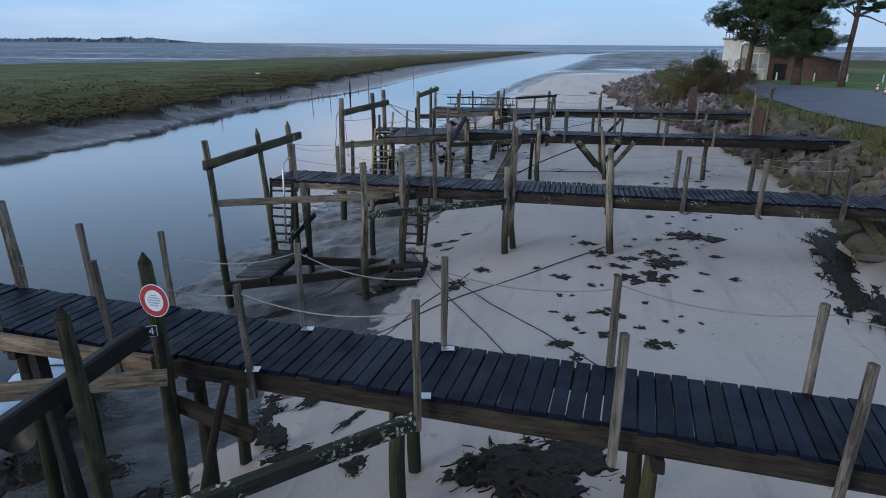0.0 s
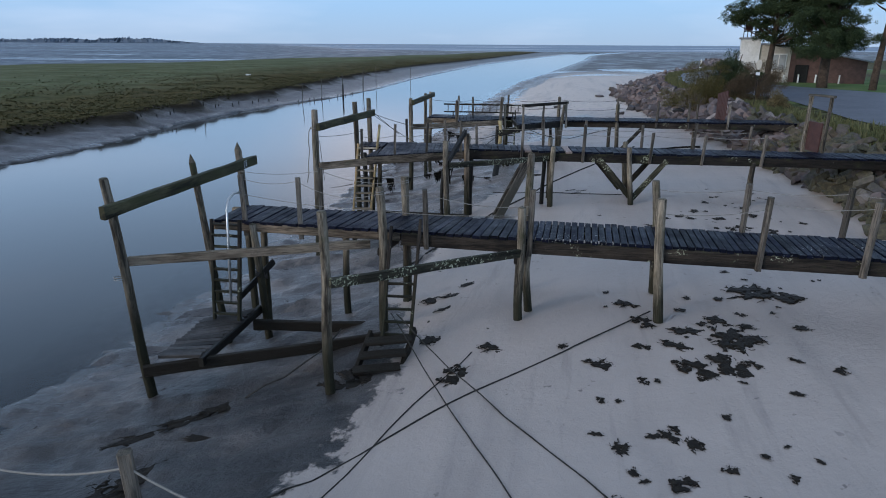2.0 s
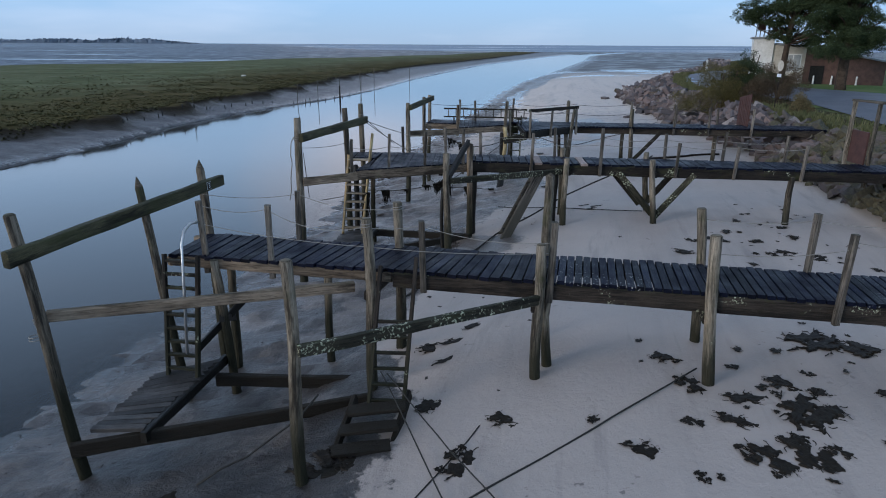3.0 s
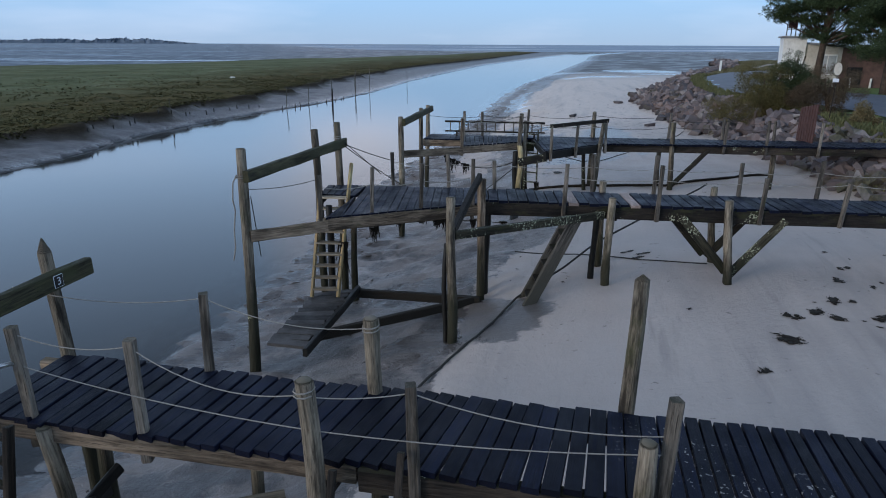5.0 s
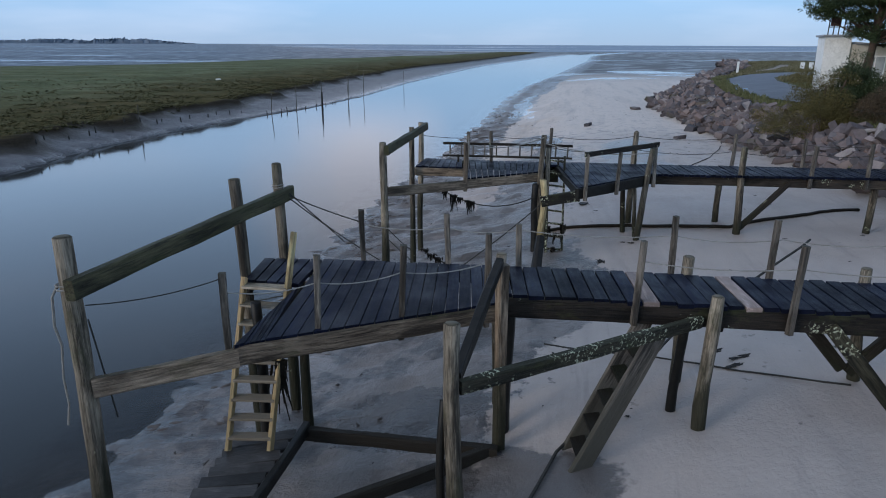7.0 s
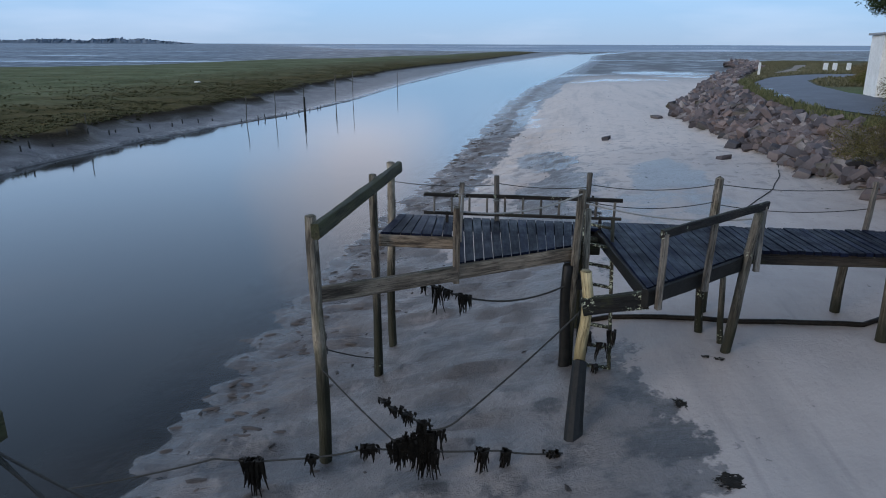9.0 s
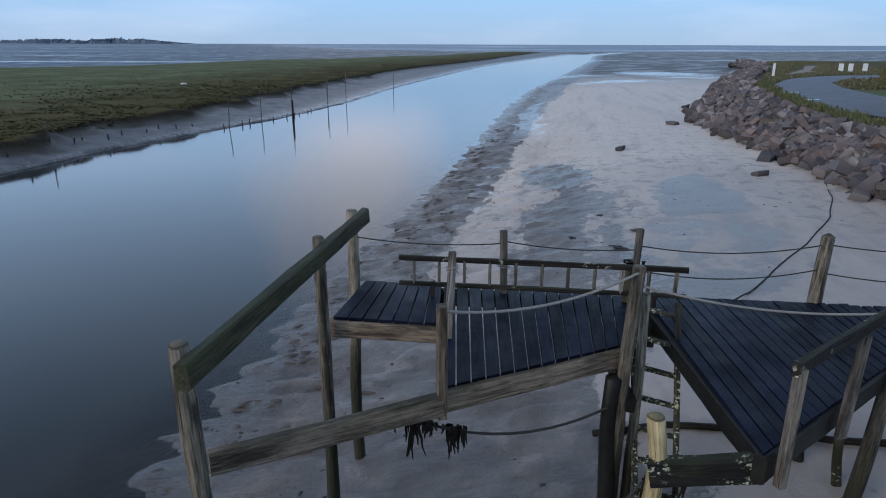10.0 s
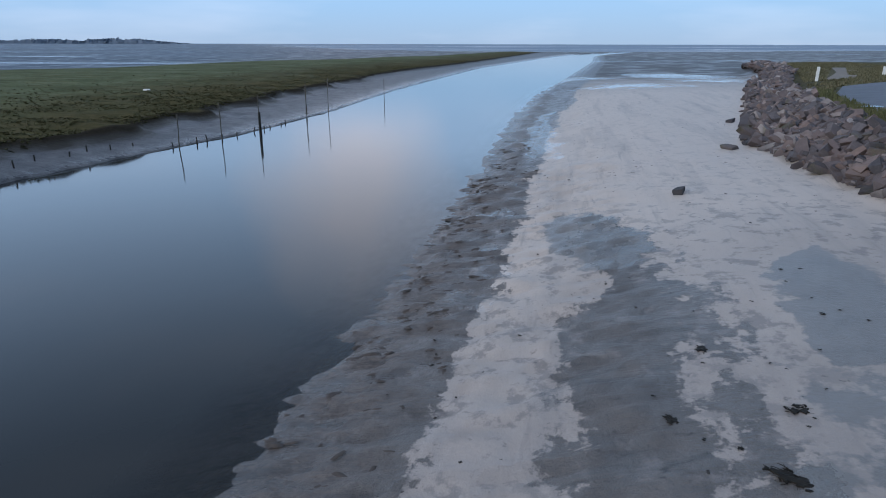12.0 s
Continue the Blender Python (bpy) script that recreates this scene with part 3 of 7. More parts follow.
def ground_height(x, y):
    """The height of the ground, and shore, inland, marsh and far as the material takes them."""
    shore = x - NEAR_WATER(y)
    z = SHORE(shore)
    far = np.clip((y - 95) / 60, 0, 1) * (shore > 0)
    z = z * (1 - far) + far * np.interp(shore, (-1, 0, 3, 200), (-1.9, -1.5, -1.25, -0.55))
    foot, top = ROCK_FOOT(y), ROCK_TOP(y)
    inland = x - foot
    gone = np.clip((182 - y) / 10, 0, 1)
    k = np.clip(inland / (top - foot), 0, 1)
    land = np.interp(y, (80, 105, 150), (1.50, 1.05, 0.70)) + np.clip((x - top) / 5, 0, 1) * 0.30
    z = np.where(inland > 0, z * (1 - gone) + gone * ((1 - k) * 0.04 + k * land), z)
    inland = np.where(gone > 0.3, inland, -5)
    # the mud: a wide flat, which past y = 34 parts into a fringe and a band with a strip of sand between
    mud = np.interp(y, (5, 9, 12, 13.5, 15, 16.5, 19, 20.5, 22.5, 24, 27.5, 30, 34, 36.4, 38.5, 40, 48, 60, 80, 95), (5.3, 5.6, 6.8, 6.7, 6.2, 5.3, 5.8, 5.9, 5.6, 5.7, 7.8, 7.3, 6.0, 4.0, 3.3, 3.0, 3.1, 2.8, 3.8, 5.0)) - shore
    band = np.minimum(x - BAND_LEFT(y), (BAND_RIGHT(y) + 0.7 - x) * 0.4)
    mud = np.maximum(mud, np.where((y > 33.5) & (y < 53), band, -9))
    damp = np.where((y > 35) & (y < 48), np.minimum(x - DAMP_LEFT(y), DAMP_RIGHT(y) - x), -3.0)
    damp = np.minimum(damp, np.interp(y, (35, 37, 41.5, 43), (-0.5, 0.02, 0.02, 2.0)))
    for cx, cy, rx, ry in ((1.15, 21.3, 0.95, 1.0), (-0.3, 20.6, 0.8, 0.6), (-0.7, 23.6, 1.3, 0.8), (6.0, 36.5, 1.8, 0.9), (5.4, 50.5, 1.2, 3.2)):
        damp = np.maximum(damp, (1 - np.hypot((x - cx) / rx, (y - cy) / ry)) * min(rx, ry))
    pool = np.full_like(mud, -9.0)
    for cx, cy, rx, ry in ((25, 113, 10, 9), (45, 150, 12, 18), (42, 130, 8, 10), (6.4, 77, 1.6, 5), (9.5, 92, 2.2, 8), (24, 145, 10, 9)):
        pool = np.maximum(pool, (1 - np.hypot((x - cx) / rx, (y - cy) / ry)) * min(rx, ry))
    for mid_shore, half, at, reach in ((2.9, 1.4, 77, 13), (2.3, 0.8, 52, 6)):
        pool = np.maximum(pool, np.minimum(half - np.abs(shore - mid_shore), (reach - np.abs(y - at)) / 5) * 6)
    extra = (mud, damp, pool)
    # the far side
    bank = FAR_WATER(y) - x
    marsh = TURF_EDGE(y) - x + 0.7 * np.sin(y * 0.55 + 0.8 * np.sin(y * 0.23)) + 0.4 * np.sin(y * 1.31)
    width = np.maximum(FAR_WATER(y) - TURF_EDGE(y), 1.5)
    k = np.clip(bank / width, 0, 1)
    side = WATER_Z + k**0.8 * 0.62 + np.clip((marsh + 0.5) / 0.8, 0, 1) * 0.48 + np.clip(marsh / 14, 0, 1) * 0.38
    z = np.where(bank > 0, side, z)
    z = np.where((bank <= 0) & (bank > -3), np.minimum(z, WATER_Z + bank * 0.3), z)
    lim = np.interp(x, (-400, -100, -60, 0, 40), (60, 112, 190, 300, 420))
    out = np.clip((y - lim) / 12 + noise_row(x, y) * 1.2, 0, 1) * (bank > 0)
    z = z * (1 - out) + out * -1.1
    marsh = np.where((bank > 0) & (out < 0.5), marsh, -5)
    far = np.maximum(far, out)
    z = np.where((y > lim + 16) & (y < lim + 16 + 16 * np.clip(noise_row(x * 0.4, y * 3) + 0.3, 0, 1)) & (x < -45) & (bank > 0), -1.75, z)
    z = np.where(y > SEA_EDGE(x), -2.4, z)
    return z, shore, inland, marsh, far, *extra


def noise_row(x, y):
    return np.sin(x * 0.11 + 1.3 * np.sin(y * 0.07)) * 0.5 + np.sin(x * 0.031 + y * 0.053) * 0.5


def ripple(p, s, marsh, inland):
    """The small unevenness of sand, mud, marsh and bank at p."""
    if inland > 0:
        return noise.noise(p * 0.8) * 0.15 if p.x < ROCK_TOP(p.y) + 1 else 0.0
    mud = max(0.0, min(1.0, (7.5 - s) / 3)) if s > -1 else 0.3
    w = noise.noise(p * 0.5) * 0.05 + noise.noise(p * 1.7) * (0.015 + 0.035 * mud)
    if -0.6 < s < 7.0:
        k = min(1.0, (7.0 - s) / 1.5)
        w += k * (0.09 * noise.noise(Vector((p.x * 0.5, p.y * 1.5, 3))) + 0.10 * noise.noise(Vector((p.x * 0.9, p.y * 4.2, 9))))
        w += k * 0.055 * noise.noise(p * 3.1)
    if marsh > -3:
        w += noise.noise(p * 0.35) * 0.16 + noise.noise(p * 1.1) * 0.10
    return w


def build_ground():
    ys = np.concatenate([np.arange(-30, 0, 2.0), np.arange(0, 62, 0.21), np.arange(62, 130, 0.9), np.geomspace(130, 4700, 70)])
    offs = np.concatenate([-np.geomspace(4600, 60, 24), np.arange(-58, -27, 0.9), np.arange(-27, -8, 0.38), np.arange(-8, -1, 0.8), np.arange(-1, 9, 0.16), np.arange(9, 30, 0.5), np.geomspace(30, 4600, 40)])
    verts, marks = [], []
    grid = NEAR_WATER(ys)[:, None] + offs[None, :]
    yy = np.repeat(ys[:, None], len(offs), 1)
    z, shore, inland, marsh, far, mud_at, damp, pool = ground_height(grid, yy)
    near = (yy < 135) & (np.abs(grid) < 60)
    wob = np.zeros_like(z)
    for i, j in zip(*np.nonzero(near)):
        p = Vector((grid[i, j], yy[i, j], 0))
        w = ripple(p, shore[i, j], marsh[i, j], inland[i, j])
        wob[i, j] = w
    z = z + wob
    nx, ny = len(offs), len(ys)
    co = np.stack([grid, yy, z], -1).reshape(-1, 3)
    idx = np.arange(nx * ny).reshape(ny, nx)
    faces = np.stack([idx[:-1, :-1], idx[:-1, 1:], idx[1:, 1:], idx[1:, :-1]], -1).reshape(-1, 4)
    me = bpy.data.meshes.new("ground")
    me.from_pydata(co.tolist(), [], faces.tolist())
    for name, data in (("shore", shore), ("inland", inland), ("marsh", marsh), ("far", far), ("mud", mud_at), ("damp", damp), ("pool", pool)):
        me.attributes.new(name, "FLOAT", "POINT").data.foreach_set("value", data.astype(np.float32).ravel())
    me.polygons.foreach_set("use_smooth", np.ones(len(faces), bool))
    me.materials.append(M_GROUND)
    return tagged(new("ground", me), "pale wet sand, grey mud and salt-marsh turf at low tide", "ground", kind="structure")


def level(x, y):
    z, shore, inland, marsh = (float(v) for v in ground_height(np.array(x, float), np.array(y, float))[:4])
    return z + (ripple(Vector((x, y, 0)), shore, marsh, inland) if y < 135 and abs(x) < 60 else 0.0)


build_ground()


def build_water():
    """The river's surface, with the depth under it."""
    ys = np.concatenate([[-700], np.arange(-30, 0, 3.0), np.arange(0, 62, 0.4), np.arange(62, 130, 2.5), np.geomspace(130, 4700, 30)])
    offs = np.concatenate([[-2500], np.arange(-60, -5, 5.0), np.arange(-5, 3, 0.25), [4, 6, 10, 40, 2500]])
    xx = NEAR_WATER(ys)[:, None] + offs[None, :]
    yy = np.repeat(ys[:, None], len(offs), 1)
    depth = WATER_Z - ground_height(xx, yy)[0]
    for i, j in zip(*np.nonzero((yy > 0) & (yy < 135) & (np.abs(xx) < 60) & (offs[None, :] > -5) & (offs[None, :] < 3))):
        depth[i, j] -= ripple(Vector((xx[i, j], yy[i, j], 0)), offs[j], -5, -5)
    depth[(offs[None, :] < -5) | (yy > 130)] = 2.0
    idx = np.arange(xx.size).reshape(xx.shape)
    me = bpy.data.meshes.new("water")
    me.from_pydata(np.stack([xx, yy, np.full_like(xx, WATER_Z)], -1).reshape(-1, 3).tolist(), [], np.stack([idx[:-1, :-1], idx[:-1, 1:], idx[1:, 1:], idx[1:, :-1]], -1).reshape(-1, 4).tolist())
    me.attributes.new("depth", "FLOAT", "POINT").data.foreach_set("value", depth.astype(np.float32).ravel())
    me.materials.append(M_WATER)
    return tagged(new("water", me), "still blue-grey river water running out to sea", "water", kind="structure")


build_water()
bm = bmesh.new()
bmesh.ops.create_grid(bm, x_segments=4, y_segments=4, size=1, matrix=Matrix.Translation((0, 2630, WATER_Z + 0.05)) @ Matrix.Diagonal((4600, 2130, 1, 1)))
solo("sea", bm, M_SEA, (0, 2000, WATER_Z), "open grey-blue sea out to the horizon", "sea", kind="structure")
bm = bmesh.new()
surf = random.Random(3)
for row in range(7):
    x = -60 - row * 90
    y = 570 + row * 60 + (row > 3) * row * 90
    while x < 3500:
        w = surf.uniform(60, 420)
        if surf.random() < 0.6:
            d = surf.uniform(4, 16)
            v = [bm.verts.new(p) for p in ((x, y, -1.42), (x + w * 0.5, y - d, -1.42), (x + w, y, -1.42), (x + w * 0.5, y + d * 0.4, -1.2))]
            bm.faces.new((v[0], v[1], v[3])), bm.faces.new((v[1], v[2], v[3]))
        x += w * surf.uniform(1.0, 1.5)
tagged(solo("surf", bm, M_FOAM, (0, 1200, -1.4), "thin white lines of surf far out", "surf"), kind="stuff")


# ---------------------------------------------------------------- jetties
def plank_mesh():
    bm = bmesh.new()
    bmesh.ops.create_cube(bm, size=1, matrix=Matrix.Diagonal((0.140, 1.15, 0.055, 1)))
    bmesh.ops.bevel(bm, geom=[e for e in bm.edges if abs((e.verts[0].co - e.verts[1].co).y) > 0.5 and e.verts[0].co.z > 0], offset=0.006, segments=1, affect="EDGES")
    me = bpy.data.meshes.new("board")
    bm.to_mesh(me)
    bm.free()
    return me


PLANK = plank_mesh()
PLANK.materials.append(M_DECK)
PLANK_PALE = PLANK.copy()
PLANK_PALE.materials.clear()
PLANK_PALE.materials.append(M_DECK_PALE)
PLANK_SILT = PLANK.copy()
PLANK_SILT.materials.clear()
PLANK_SILT.materials.append(M_DECK_SILT)


def boards(parent, n0, n1, f0, f1, z, pitch=0.158, fill=0.9, pale=(), seed=1, cut=False, usual=PLANK):
    """Boards of a deck between the near edge n0-n1 and the far edge f0-f1."""
    rnd = random.Random(seed)
    n0, n1, f0, f1 = (Vector((*p, 0)) for p in (n0, n1, f0, f1))
    count = max(2, round(((n1 - n0).length + (f1 - f0).length) / 2 / pitch))
    for i in range(count):
        k = (i + 0.5) / count
        a, b = n0.lerp(n1, k), f0.lerp(f1, k)
        d = (b - a)
        width = ((n1 - n0).length + (f1 - f0).length) / 2 / count * fill * rnd.uniform(0.95, 1.03)
        mid = (a + b) / 2 + d.normalized() * rnd.uniform(-0.02, 0.02)
        if cut:
            h = fill * 0.95 / count / 2
            bm = bmesh.new()
            ring = [n0.lerp(n1, k - h), n0.lerp(n1, k + h), f0.lerp(f1, k + h), f0.lerp(f1, k - h)]
            turn = Matrix.Rotation(math.pi / 2 - math.atan2(d.y, d.x), 4, "Z")
            up, low = ([bm.verts.new(turn @ (v - mid) + Vector((0, 0, dz))) for v in ring] for dz in (0.0275, -0.0275))
            bm.faces.new(up), bm.faces.new(low[::-1])
            for e in range(4):
                bm.faces.new((up[e], low[e], low[(e + 1) % 4], up[(e + 1) % 4]))
            me = bpy.data.meshes.new("board")
            bm.to_mesh(me)
            bm.free()
            me.materials.append(M_DECK)
            ob = new("board", me)
            ob.parent = parent
            ob.matrix_local = Matrix.LocRotScale(Vector((mid.x, mid.y, z - 0.0275 + rnd.uniform(-0.005, 0.005))) - ORIGIN[parent], Euler((0, 0, math.atan2(d.y, d.x) - math.pi / 2)), (1, 1, 1))
            continue
        ob = new("board", PLANK_PALE if i in pale else usual)
        ob.parent = parent
        turn = math.atan2(d.y, d.x) - math.pi / 2 + rnd.uniform(-0.008, 0.008)
        spot = Vector((mid.x, mid.y, z - 0.0275 + rnd.uniform(-0.007, 0.006))) - ORIGIN[parent]
        ob.matrix_local = Matrix.LocRotScale(spot, Euler((rnd.uniform(-0.012, 0.012), rnd.uniform(-0.02, 0.02), turn)), (width / 0.14, d.length / 1.15 * rnd.uniform(0.985, 1.02), 1))


def pile(parent, x, y, top, r=0.075, foot=None, lean=(0, 0), tip=0.0, mat=None, name="timber_post", label="", r1=None):
    """An upright pile; lean: how far its foot stands off from its top."""
    fx, fy = x + lean[0], y + lean[1]
    r *= 0.87
    foot = level(fx, fy) - 0.45 if foot is None else foot
    return part(name, bm_post((fx, fy, foot), (x, y, top), r * 1.1, r1 or r * 0.92, tip), mat or M_POST, parent, label, True)


def beam(parent, p, q, w=0.09, h=0.2, mat=None, name="beam", label="", roll=0.0):
    return part(name, bm_beam(p, q, w, h, 0.008, roll), mat or M_BEAM, parent, label)


def rail_post(parent, x, y, top, deck, lean=(0.0, 0.0), r=0.042, mat=None):
    """A slim rail post, bolted to the outer side of the deck's beam."""
    p, q = Vector((x + lean[0], y + lean[1], deck - 0.30)), Vector((x, y, top))
    return part("rail_post", bm_beam(p, q, r * 1.9, r * 1.9, 0.006, random.uniform(0, 12)), mat or M_RAIL, parent)


def rope(parent, p, q, drop=0.10, r=0.011, mat=None):
    return part("rope", bm_tube(sag(p, q, drop), r), mat or M_ROPE, parent)


def lashing(parent, x, y, z, r, mat=None):
    """Rope wound round a pile."""
    r *= 0.78
    pts = [(x + math.cos(a * 0.7) * r, y + math.sin(a * 0.7) * r, z + a * 0.0042) for a in range(20)]
    return part("rope_lashing", bm_tube(pts, 0.007, 5), mat or M_ROPE, parent)


def ladder(base, l0, l1, r0, r1, count, mat, label, w=0.045, h=0.09, tread=0.09, start=0.08, end=0.95, rung_mat=None):
    """A ladder with side rails l0-l1 and r0-r1, foot to top."""
    l0, l1, r0, r1 = (Vector(p) for p in (l0, l1, r0, r1))
    ob = thing("ladder", base, label, "ladder")
    part("side_rail", bm_beam(l0, l1, w, h, 0.004), mat, ob)
    part("side_rail", bm_beam(r0, r1, w, h, 0.004), mat, ob)
    ltop = l0.lerp(l1, min(1, (min(l1.z, r1.z) - l0.z) / (l1.z - l0.z)))
    rtop = r0.lerp(r1, min(1, (min(l1.z, r1.z) - r0.z) / (r1.z - r0.z)))
    for i in range(count):
        k = start + (end - start) * i / (count - 1)
        part("rung", bm_beam(l0.lerp(ltop, k), r0.lerp(rtop, k), tread, 0.035, 0.003), rung_mat or mat, ob)
    return ob


def weed_bunch(parent, x, y, z, drop, seed, n=9, spread=0.12):
    """Strands of weed that hang from a rope."""
    rnd = random.Random(seed)
    bm = bmesh.new()
    for _ in range(int(n * 2.4)):
        px, py = x + rnd.gauss(0, spread * 0.8), y + rnd.uniform(-0.05, 0.05)
        d = drop * rnd.uniform(0.3, 1.0) * math.exp(-((px - x) / (2.2 * spread)) ** 2)
        sway = rnd.uniform(-0.05, 0.05) * d
        rings = []
        for k in range(5):
            r = 0.024 * (1 - k * 0.21) * rnd.uniform(0.7, 1.2) + 0.003
            c = Vector((px + sway * k + rnd.uniform(-0.008, 0.008), py + rnd.uniform(-0.008, 0.008), z + 0.03 - d * k / 4))
            rings.append([bm.verts.new(c + Vector((math.cos(a) * r, math.sin(a) * r, 0))) for a in (0, 2.1, 4.2)])
        skin_open(bm, rings)
    return tagged(part("weed", bm, M_WEED, parent, "black wet seaweed caught on the rope"), kind="stuff")


def skin_open(bm, rings):
    n = len(rings[0])
    for a, b in zip(rings, rings[1:]):
        for i in range(n):
            bm.faces.new((a[i], a[(i + 1) % n], b[(i + 1) % n], b[i]))
    bm.faces.new(rings[0][::-1])
    bm.faces.new(rings[-1])


def edge_y(x0, y0, slope):
    return lambda x: y0 + slope * (x - x0)


# the jetty that the camera flies over first
Z1 = 1.42
near1, far1 = edge_y(1.53, 4.64, -0.29), edge_y(1.70, 5.68, -0.29)
jetty_a = thing("jetty", (0, 5.6, 0), "dark wet plank jetty on timber piles with rope railings", "jetty", "tidal jetties")
for x, yo in ((-7.6, 0.06), (-7.6, 1.0)):
    beam(jetty_a, (x, near1(x) + yo, Z1 - 0.15), (9.6, near1(9.6) + yo, Z1 - 0.15), 0.11, 0.22, M_SOAKED, "stringer")
for x, y, top, lean in ((-4.47, 7.50, 2.36, (0.05, 0.0)), (-3.33, 7.18, 2.36, (0.04, 0)), (-1.59, 6.62, 2.40, (0.02, 0)), (0.03, 6.15, 2.41, (0, 0)), (1.70, 5.70, 2.38, (0, 0)), (3.44, 5.24, 2.30, (0.0, 0)), (5.3, 4.7, 2.3, (0, 0)),
                        (-3.50, 5.98, 2.41, (0.10, 0)), (-1.93, 5.56, 2.33, (0.06, 0)), (-0.22, 5.02, 2.40, (0.01, 0)), (1.44, 4.52, 2.34, (0.0, 0)), (3.12, 4.08, 2.32, (-0.03, 0.0)), (4.7, 3.65, 2.3, (0, 0)), (-5.0, 6.5, 2.4, (0.05, 0))):
    rail_post(jetty_a, x, y, top, Z1, lean, 0.036)
for p, q, d in (((-5.75, 7.85, 1.72), (-4.47, 7.5, 1.82), 0.05), ((-3.33, 7.18, 2.10), (-1.59, 6.62, 2.30), 0.14), ((-1.59, 6.62, 2.30), (0.03, 6.15, 2.22), 0.16), ((0.03, 6.15, 2.25), (1.7, 5.7, 2.25), 0.10), ((1.7, 5.7, 2.3), (3.55, 5.22, 2.2), 0.12), ((3.55, 5.22, 2.2), (5.3, 4.7, 2.2), 0.1),
                ((-3.39, 5.98, 2.35), (-1.93, 5.56, 2.22), 0.10), ((-1.93, 5.56, 2.25), (-0.22, 5.02, 2.30), 0.13)):
    rope(jetty_a, p, q, d, 0.0065)
for x in (-4.9, -2.6, -0.42, 1.85, 4.2, 6.6):
    pile(jetty_a, x, near1(x) + 0.16, Z1 - 0.07, 0.085, lean=(0.02, 0.0), mat=M_MOSS)
    pile(jetty_a, x + 0.14, far1(x) - 0.16, Z1 - 0.06, 0.08, lean=(0, 0.03), mat=M_MOSS)
    beam(jetty_a, (x, near1(x) - 0.02, Z1 - 0.33), (x + 0.14, far1(x) + 0.02, Z1 - 0.33), 0.10, 0.14, name="cross_beam")
pile(jetty_a, -5.62, 7.82, 2.55, 0.08, lean=(0.12, 0))
pile(jetty_a, -2.82, 5.66, 2.50, 0.088, tip=0.11, lean=(0.06, 0), name="pointed_post", mat=M_MOSS)
pile(jetty_a, -3.02, 4.62, 2.40, 0.085, tip=0.11, lean=(0.04, 0.05), name="pointed_post", mat=M_MOSS)
pile(jetty_a, -2.11, 5.5, 1.32, 0.052, lean=(-0.55, -0.1), mat=M_SOAKED)
beam(jetty_a, (-2.84, 5.50, 1.86), (-3.62, 4.10, 1.50), 0.11, 0.19, M_BLACK, "brace")
beam(jetty_a, (-2.66, 5.46, 1.40), (-4.9, 4.70, 1.55), 0.07, 0.17, M_BEAM_PALE, "brace")
beam(jetty_a, (-3.0, 5.9, 1.30), (-6.4, 6.75, 1.34), 0.06, 0.20, M_BEAM_PALE, "brace")
beam(jetty_a, (-0.24, 4.76, 1.38), (-2.35, 3.52, 1.22), 0.10, 0.15, M_BLACK_LICHEN, "brace")
beam(jetty_a, (-2.80, 5.82, 0.90), (-1.9, 5.55, 0.69), 0.09, 0.16, M_SOAKED, "brace")
pile(jetty_a, -2.1, 3.66, 1.35, 0.09)
beam(jetty_a, (-6.2, 5.4, -0.35), (-3.7, 5.0, -0.15), 0.12, 0.30, M_BLACK, "brace")
beam(jetty_a, (-4.7, 6.6, 1.2), (-4.3, 6.3, -1.2), 0.14, 0.22, M_BLACK, "brace")
for x, y in ((-1.51, 6.52), (0.07, 6.05), (-1.86, 5.58), (-0.16, 5.10)):
    part("steel_bracket", bm_box((x - 0.07, y - 0.05, Z1), (x + 0.07, y + 0.05, Z1 + 0.012), 0.003), M_STEEL, jetty_a, "small galvanised steel bracket")
boards(jetty_a, (-7.6, near1(-7.6)), (9.6, near1(9.6)), (-7.3, far1(-7.3)), (9.9, far1(9.9)), Z1, 0.153, 0.925, seed=3)

# a small boat lying on the mud under the head of the first jetty
boat = thing("rowing_boat", (-6.3, 9.1, -1.1), "small dark rowing boat under a pale blue tarpaulin", "boat")
for name, lift, grow, mat in (("hull", 0.0, 1.0, M_BLACK), ("tarpaulin", 0.46, 0.97, M_TARP)):
    bm = bmesh.new()
    rings = []
    for i in range(13):
        k = i / 12
        half = 0.58 * grow * math.sin(math.pi * (0.12 + 0.80 * k)) ** 0.6
        row = []
        for j in range(9):
            a = math.pi * j / 8
            drop = -0.52 * math.sin(a) ** 0.7 if name == "hull" else 0.10 * math.sin(a) + 0.015 * math.sin(5 * k + 3 * a)
            row.append(bm.verts.new((half * math.cos(a), (k - 0.5) * 2.9 * grow, 0.45 + drop + 0.12 * (k - 0.4) ** 2 + (lift - 0.45 if lift else 0.0))))
        rings.append(row)
    for u, w in zip(rings, rings[1:]):
        for j in range(8):
            bm.faces.new((u[j], u[j + 1], w[j + 1], w[j]))
    bm.faces.new(rings[0]), bm.faces.new(rings[-1][::-1])
    bmesh.ops.transform(bm, matrix=Matrix.Translation((-6.3, 9.1, -1.05)) @ Matrix.Rotation(0.2, 4, "Z"), verts=bm.verts)
    part(name, bm, mat, boat, smooth=True)
